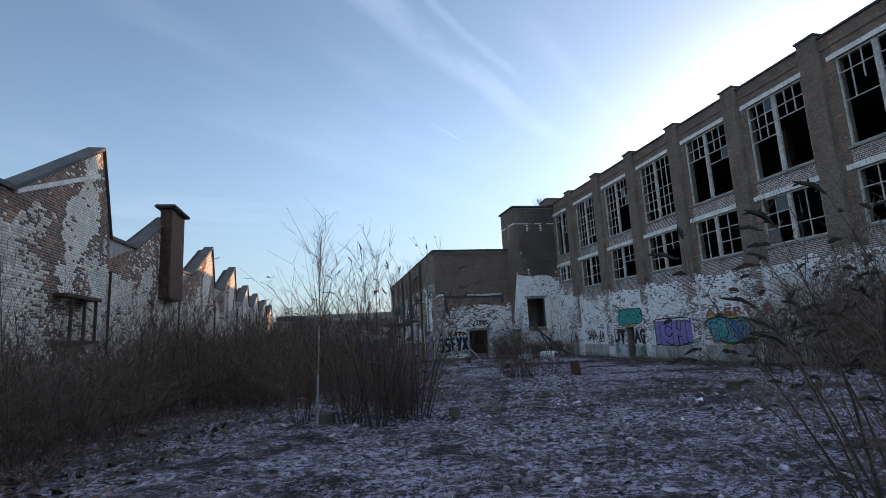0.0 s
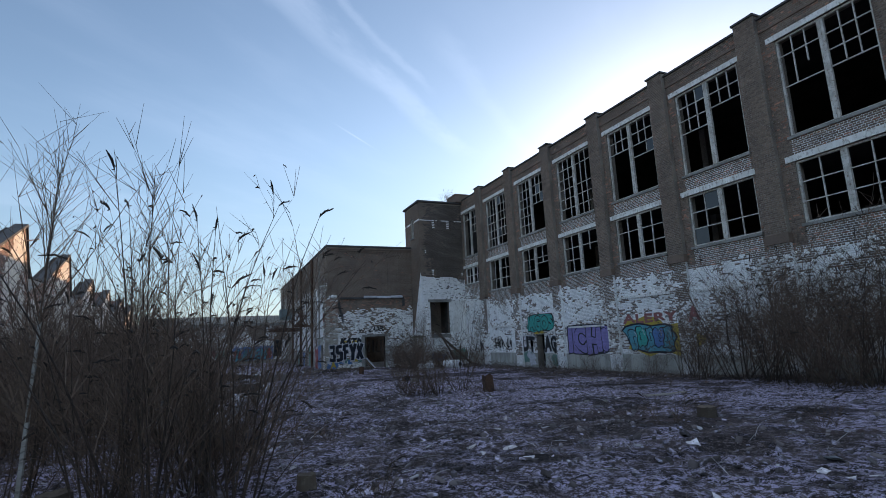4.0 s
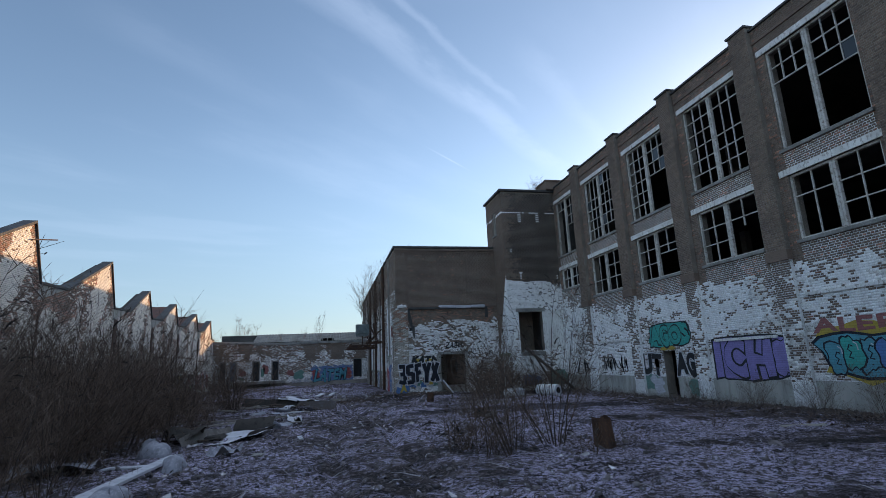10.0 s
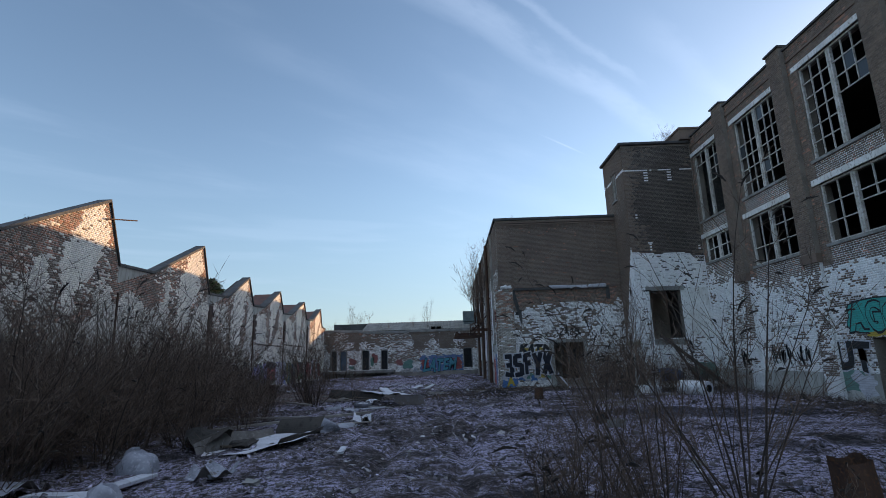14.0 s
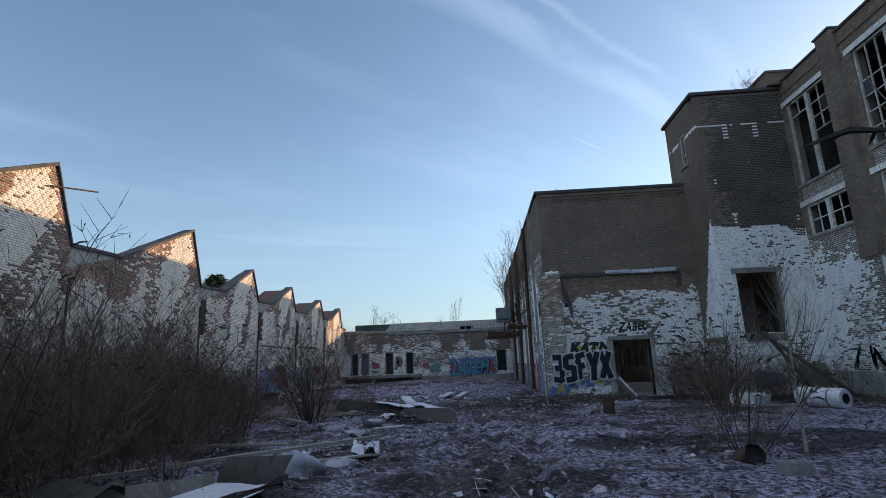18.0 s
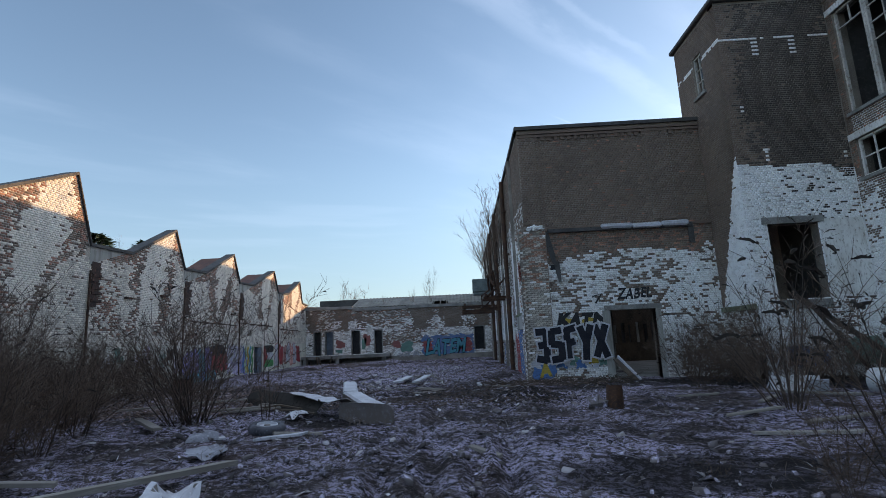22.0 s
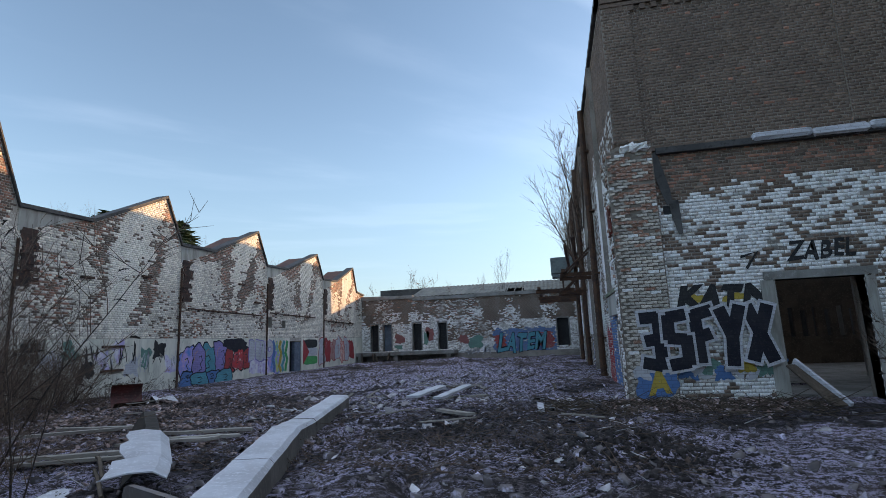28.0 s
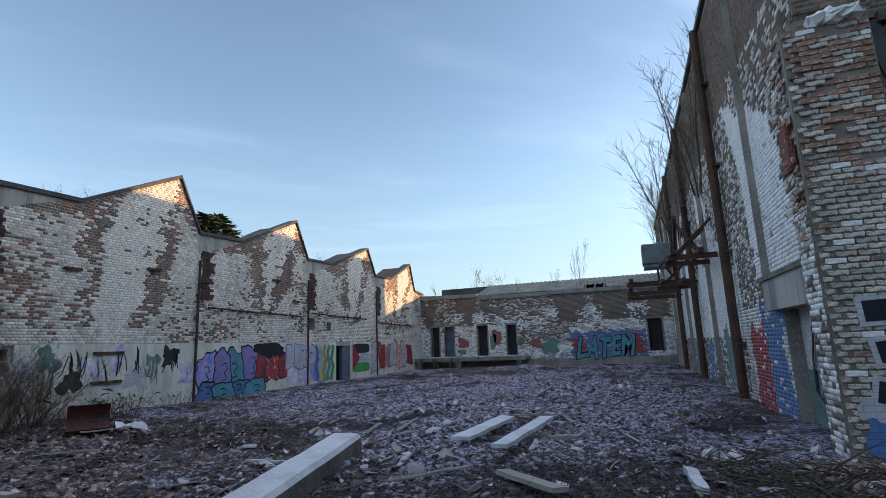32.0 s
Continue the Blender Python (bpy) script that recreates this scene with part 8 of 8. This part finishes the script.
        single("concrete_lump", s, RUBBLE if k % 3 else CONCRETE, "broken lump of frosted concrete", "rubble", pose(x, y, gz(x, y) - 0.02, rnd.uniform(-14, 14), rnd.uniform(-14, 14), rnd.uniform(0, 360)), group="rubble lumps")
    for k in range(60):
        x, y = rnd.uniform(-3, 8.4), rnd.uniform(41, 68)
        a, n = rnd.uniform(0, 6.28), rnd.uniform(0.3, 1.2)
        plank((x, y), (x + n * math.cos(a), y + n * math.sin(a)), rnd.uniform(0.035, 0.10), 0.022, rnd.choice((WOOD, WOOD_DARK, WOOD_DARK, WOOD)), "splintered frosted batten in the rubble", rnd.uniform(0.02, 0.1), 100 + k)


build_things()

# ---- fine litter ----


def scatter_boxes(name, n, place, size, flat, mats, label, seed, tilt=0.5, sunk=0.25):
    """Many small uneven chunks in one mesh."""
    rng = np.random.RandomState(seed)
    x, y = place(rng, n)
    cube = np.array([(a, b, c) for a in (-0.5, 0.5) for b in (-0.5, 0.5) for c in (0, 1.0)])
    s = size[0] + (size[1] - size[0]) * rng.rand(n) ** 2.5
    v = np.repeat(cube[None], n, 0) + rng.uniform(-0.22, 0.22, (n, 8, 3))
    v *= np.stack((s * rng.uniform(0.7, 1.9, n), s, s * rng.uniform(*flat, n)), 1)[:, None]
    t1, t2, a = rng.uniform(-tilt, tilt, n), rng.uniform(-tilt, tilt, n), rng.uniform(0, 6.283, n)
    v[:, :, 2] += v[:, :, 0] * np.tan(t1)[:, None] + v[:, :, 1] * np.tan(t2)[:, None]
    c, q = np.cos(a)[:, None], np.sin(a)[:, None]
    X, Y = v[:, :, 0] * c - v[:, :, 1] * q, v[:, :, 0] * q + v[:, :, 1] * c
    h = ground_height(x, y) - sunk * s * flat[0]
    w = np.stack((X + x[:, None], Y + y[:, None], v[:, :, 2] + h[:, None]), 2)
    f = np.array([(0, 1, 3, 2), (4, 6, 7, 5), (0, 4, 5, 1), (2, 3, 7, 6), (1, 5, 7, 3)])
    me = fast_mesh(name, w.reshape(-1, 3), (np.arange(n)[:, None, None] * 8 + f[None]).reshape(-1, 4), mats)
    return single(name, me, [], label, "debris", kind="stuff")


def scatter_sticks(name, n, place, length, radius, rise, mats, label, seed, droop=0.0):
    """Many thin bent stalks in one mesh; rise: how upright they stand."""
    rng = np.random.RandomState(seed)
    x, y = place(rng, n)
    ln = rng.uniform(*length, n)
    a, el = rng.uniform(0, 6.283, n), np.clip(rng.normal(rise, 0.22, n), 0.0, 1.5)
    d = np.stack((np.cos(a) * np.cos(el), np.sin(a) * np.cos(el), np.sin(el)), 1)
    side = np.stack((-np.sin(a), np.cos(a), np.zeros(n)), 1)
    up = np.cross(d, side)
    p0 = np.stack((x, y, ground_height(x, y) + (0.004 if rise > 0.3 else 0.012)), 1)
    pts = []
    for f, r in ((0, 1.0), (0.55, 0.8), (1.0, 0.25)):
        c = p0 + d * (ln * f)[:, None] + side * (rng.uniform(-0.12, 0.12, n) * ln * f)[:, None]
        c[:, 2] += 0.02 * (rise < 0.3) * (f > 0.2) - droop * ln * f * f
        for k in range(3):
            t = 2.094 * k
            pts.append(c + (side * math.cos(t) + up * math.sin(t)) * radius * r)
    v = np.stack(pts, 1)
    f = np.array([(q * 3 + k, q * 3 + (k + 1) % 3, q * 3 + 3 + (k + 1) % 3, q * 3 + 3 + k) for q in range(2) for k in range(3)])
    me = fast_mesh(name, v.reshape(-1, 3), (np.arange(n)[:, None, None] * 9 + f[None]).reshape(-1, 4), mats)
    return single(name, me, [], label, "grass" if rise > 0.3 else "litter", kind="stuff")


def around_track(rng, n):
    y = 2 + 42 * rng.rand(n) ** 1.15
    return np.clip(4.5 + rng.normal(0, 4.6, n), -6.8, 19.3), y


def court(rng, n):
    return rng.uniform(-6.5, 8.7, n), 38 + 32 * rng.rand(n) ** 1.5


def heap(rng, n):
    return np.clip(4.3 + rng.normal(0, 1.9, n), -5, 8.6), np.clip(48.0 + rng.normal(0, 4.6, n), 41.5, 69)


FROST_RUBBLE = surface("hoar_frosted_rubble", [(0.42, 0.39, 0.45), (0.10, 0.085, 0.083), (0.80, 0.76, 0.90)], 0.9, 8, bump=0.4, island=0.5)


MUD = surface("wet_dark_mud", [(0.045, 0.036, 0.033), (0.026, 0.021, 0.02), (0.11, 0.095, 0.10)], 1.2, 14, bump=0.4, island=0.4)


def clumped(base, scale, cut):
    """Keeps only the places where a coarse noise is high, so that litter lies in drifts."""
    def place(rng, n):
        x, y = base(rng, n * 4)
        k = fbm(x * scale + 7, y * scale, 3) + 0.12 * rng.rand(len(x)) > cut
        x, y = x[k], y[k]
        x, y = (np.concatenate((x,) * 4), np.concatenate((y,) * 4)) if len(x) < n else (x, y)
        return x[:n], y[:n]
    return place


def wall_foot(rng, n):
    s = rng.rand(n)
    y = rng.uniform(8, 43, n)
    x = np.where(s < 0.55, 19.7 - np.abs(rng.normal(0, 0.9, n)), edge_clip(y) + rng.normal(0.2, 1.0, n))
    return x, y


def edge_clip(y):
    return np.interp(y, [8, 20, 28, 36, 44], [-3.6, -0.6, -1.0, -3.2, -5.2])


scatter_boxes("rubble_crumbs", 11000, around_track, (0.012, 0.085), (0.3, 0.8), [RUBBLE], "crumbled frosted rubble and clods on the ground", 1)
scatter_boxes("court_rubble", 12000, clumped(heap, 0.7, 0.53), (0.006, 0.055), (0.2, 0.6), [FROST_RUBBLE], "heaps of frosted broken rubble in the court", 2)
scatter_boxes("court_crumbs", 8000, court, (0.006, 0.045), (0.2, 0.6), [LEAF_LITTER], "brown crumbs of rubble over the court", 14)
scatter_boxes("pale_scraps", 900, clumped(heap, 0.6, 0.50), (0.03, 0.15), (0.06, 0.2), [LITTER], "pale frosted scraps of board and plaster", 3, tilt=0.7)
scatter_boxes("track_scraps", 1500, around_track, (0.02, 0.12), (0.05, 0.2), [LITTER], "pale scraps of plaster and plastic on the earth", 4)
scatter_sticks("frosted_stalks", 9000, around_track, (0.03, 0.15), 0.003, 0.08, [STRAW], "flattened frosted stalks on the ground", 5)
scatter_sticks("court_sticks", 6000, court, (0.06, 0.5), 0.005, 0.12, [TWIG], "splintered sticks in the rubble", 6)
scatter_sticks("dry_grass", 8000, clumped(around_track, 0.5, 0.60), (0.05, 0.22), 0.0025, 0.9, [STRAW], "tufts of dry frosted grass", 7, droop=0.2)
scatter_sticks("wall_foot_grass", 9000, wall_foot, (0.15, 0.6), 0.003, 1.0, [STRAW], "dry grass along the foot of the walls", 8, droop=0.25)
scatter_sticks("thicket_litter", 6000, lambda rng, n: (lambda y: (edge_clip(y) - (edge_clip(y) + 7.1) * rng.rand(n), y))(rng.uniform(8, 46, n)), (0.15, 0.8), 0.004, 0.75, [TWIG], "brown undergrowth below the thicket", 9, droop=0.2)

scatter_boxes("mud_clods", 6000, lambda rng, n: (5.6 + rng.normal(0, 1.6, n), 41.0 + rng.normal(0, 1.7, n)), (0.008, 0.035), (0.3, 0.8), [MUD], "dark churned mud and clods in the track", 16)
scatter_boxes("tower_foot_leaves", 5000, lambda rng, n: (rng.uniform(12.8, 19.6, n), 41.6 + rng.normal(0, 1.0, n)), (0.02, 0.07), (0.1, 0.4), [MUD], "dark rotten leaves and soil at the tower foot", 15, tilt=0.8)
scatter_boxes("dark_clods", 2600, lambda rng, n: (8.1 + rng.normal(0, 0.6, n), 39.0 + rng.normal(0, 0.55, n)), (0.01, 0.05), (0.4, 0.9), [MUD], "heap of dark turned soil clods", 10)

scatter_boxes("pier_foot_litter", 2600, lambda rng, n: (rng.uniform(8.2, 12.0, n), 44.1 - np.abs(rng.normal(0, 0.7, n))), (0.015, 0.075), (0.1, 0.5), [BROWN_DEBRIS], "brown leaves, bark and brick crumbs at the hall corner", 17, tilt=0.8)
scatter_sticks("pier_foot_sticks", 700, lambda rng, n: (rng.uniform(7.2, 12.0, n), 43.9 - np.abs(rng.normal(0, 0.9, n))), (0.15, 0.8), 0.009, 0.05, [WOOD_DARK], "broken dark sticks at the hall corner", 18)
scatter_sticks("track_sticks", 500, around_track, (0.12, 0.45), 0.006, 0.06, [LITTER], "pale dry sticks scattered on the track", 19)
scatter_boxes("leaf_litter", 8000, lambda rng, n: (lambda y: (np.minimum(edge_clip(y) + 1.2, 2.0) - (edge_clip(y) + 7.6) * rng.rand(n), y))(rng.uniform(6, 46, n)), (0.03, 0.10), (0.08, 0.3), [LEAF_LITTER], "damp brown leaf litter under the thicket", 11, tilt=0.8)
scatter_boxes("brick_rubble", 8000, lambda rng, n: (-1.6 + rng.normal(0, 2.0, n), 41.8 + rng.normal(0, 2.2, n)), (0.008, 0.075), (0.2, 0.5), [BROWN_DEBRIS], "red-brown broken bricks and bark among debris", 12, tilt=0.6)
scatter_boxes("wall_foot_leaves", 7000, lambda rng, n: (19.8 - np.abs(rng.normal(0, 1.2, n)), rng.uniform(8, 43, n)), (0.03, 0.09), (0.08, 0.3), [LEAF_LITTER], "damp brown leaves along the factory wall", 13, tilt=0.8)

# ---- single bricks of the corner pier, the nearest brickwork ----


def build_pier_bricks():
    rnd = random.Random(12)
    meshes = []
    for k, mat in enumerate((BRICK_WHITE, BRICK_OLD, BRICK_OLD, BRICK_OLD_RED)):
        s = Shape().bevel_box(0.222, 0.03, 0.064, 0.008, wob=0.010, rnd=rnd)
        h = Shape().bevel_box(0.105, 0.03, 0.064, 0.008, wob=0.010, rnd=rnd)
        meshes.append((s.mesh("brick", mat), h.mesh("brick", mat)))
    course = 0
    z = -0.5
    while z < 5.0:
        xs = [8.98, 9.215, 9.45, 9.685] if course % 2 else [8.92, 9.0975, 9.3325, 9.5675, 9.8]
        for j, x in enumerate(xs):
            half = course % 2 == 0 and j in (0, 4)
            white = 0.10 if z > 1.4 else 0.04
            r = rnd.random()
            kind = 0 if r < white else 1 if r < 0.6 else 2 if r < 0.93 else 3
            if z > 2.9 and rnd.random() < (0.25 if z < 3.9 else 0.6):
                kind = 3
            if rnd.random() < (0.02 if z < 3 else 0.10):
                continue
            m = pose(x + 0.05 if not half else x, 44.352 + rnd.uniform(-0.006, 0.006) - (rnd.uniform(0, 0.05) if z > 3.2 and j < 2 else 0), z, 0, rnd.uniform(-1.2, 1.2), rnd.uniform(-2, 2) if z < 3.2 else rnd.uniform(-7, 7))
            part("brick", meshes[kind][1 if half else 0], [], pier, m=m)
        z += 0.0755
        course += 1
    # torn end bricks of the broken flank
    for k in range(60):
        z = 2.2 + k * 0.047
        d = rnd.uniform(0, 0.5)
        m = pose(8.86 + rnd.uniform(-0.07, 0.05), 44.5 + d, z, rnd.uniform(-6, 6), rnd.uniform(-8, 8), 90 + rnd.uniform(-14, 14))
        part("brick", meshes[rnd.choice((3, 3, 2, 1))][0], [], pier, m=m)
    face = Wall((8.84, 0, 0), (0, 1, 0), (-1, 0, 0))
    me = face.bricks("brickwork", [(44.4, 2.6), (44.97, 2.6)], -0.5, [], lambda u, zz, r: np.where(r < 0.5, 0, np.where(r < 0.8, 1, 2)), [BRICK_GREY, BRICK_WHITE, BRICK], 71)
    part("brickwork", me, [], pier, kind="stuff")


build_pier_bricks()
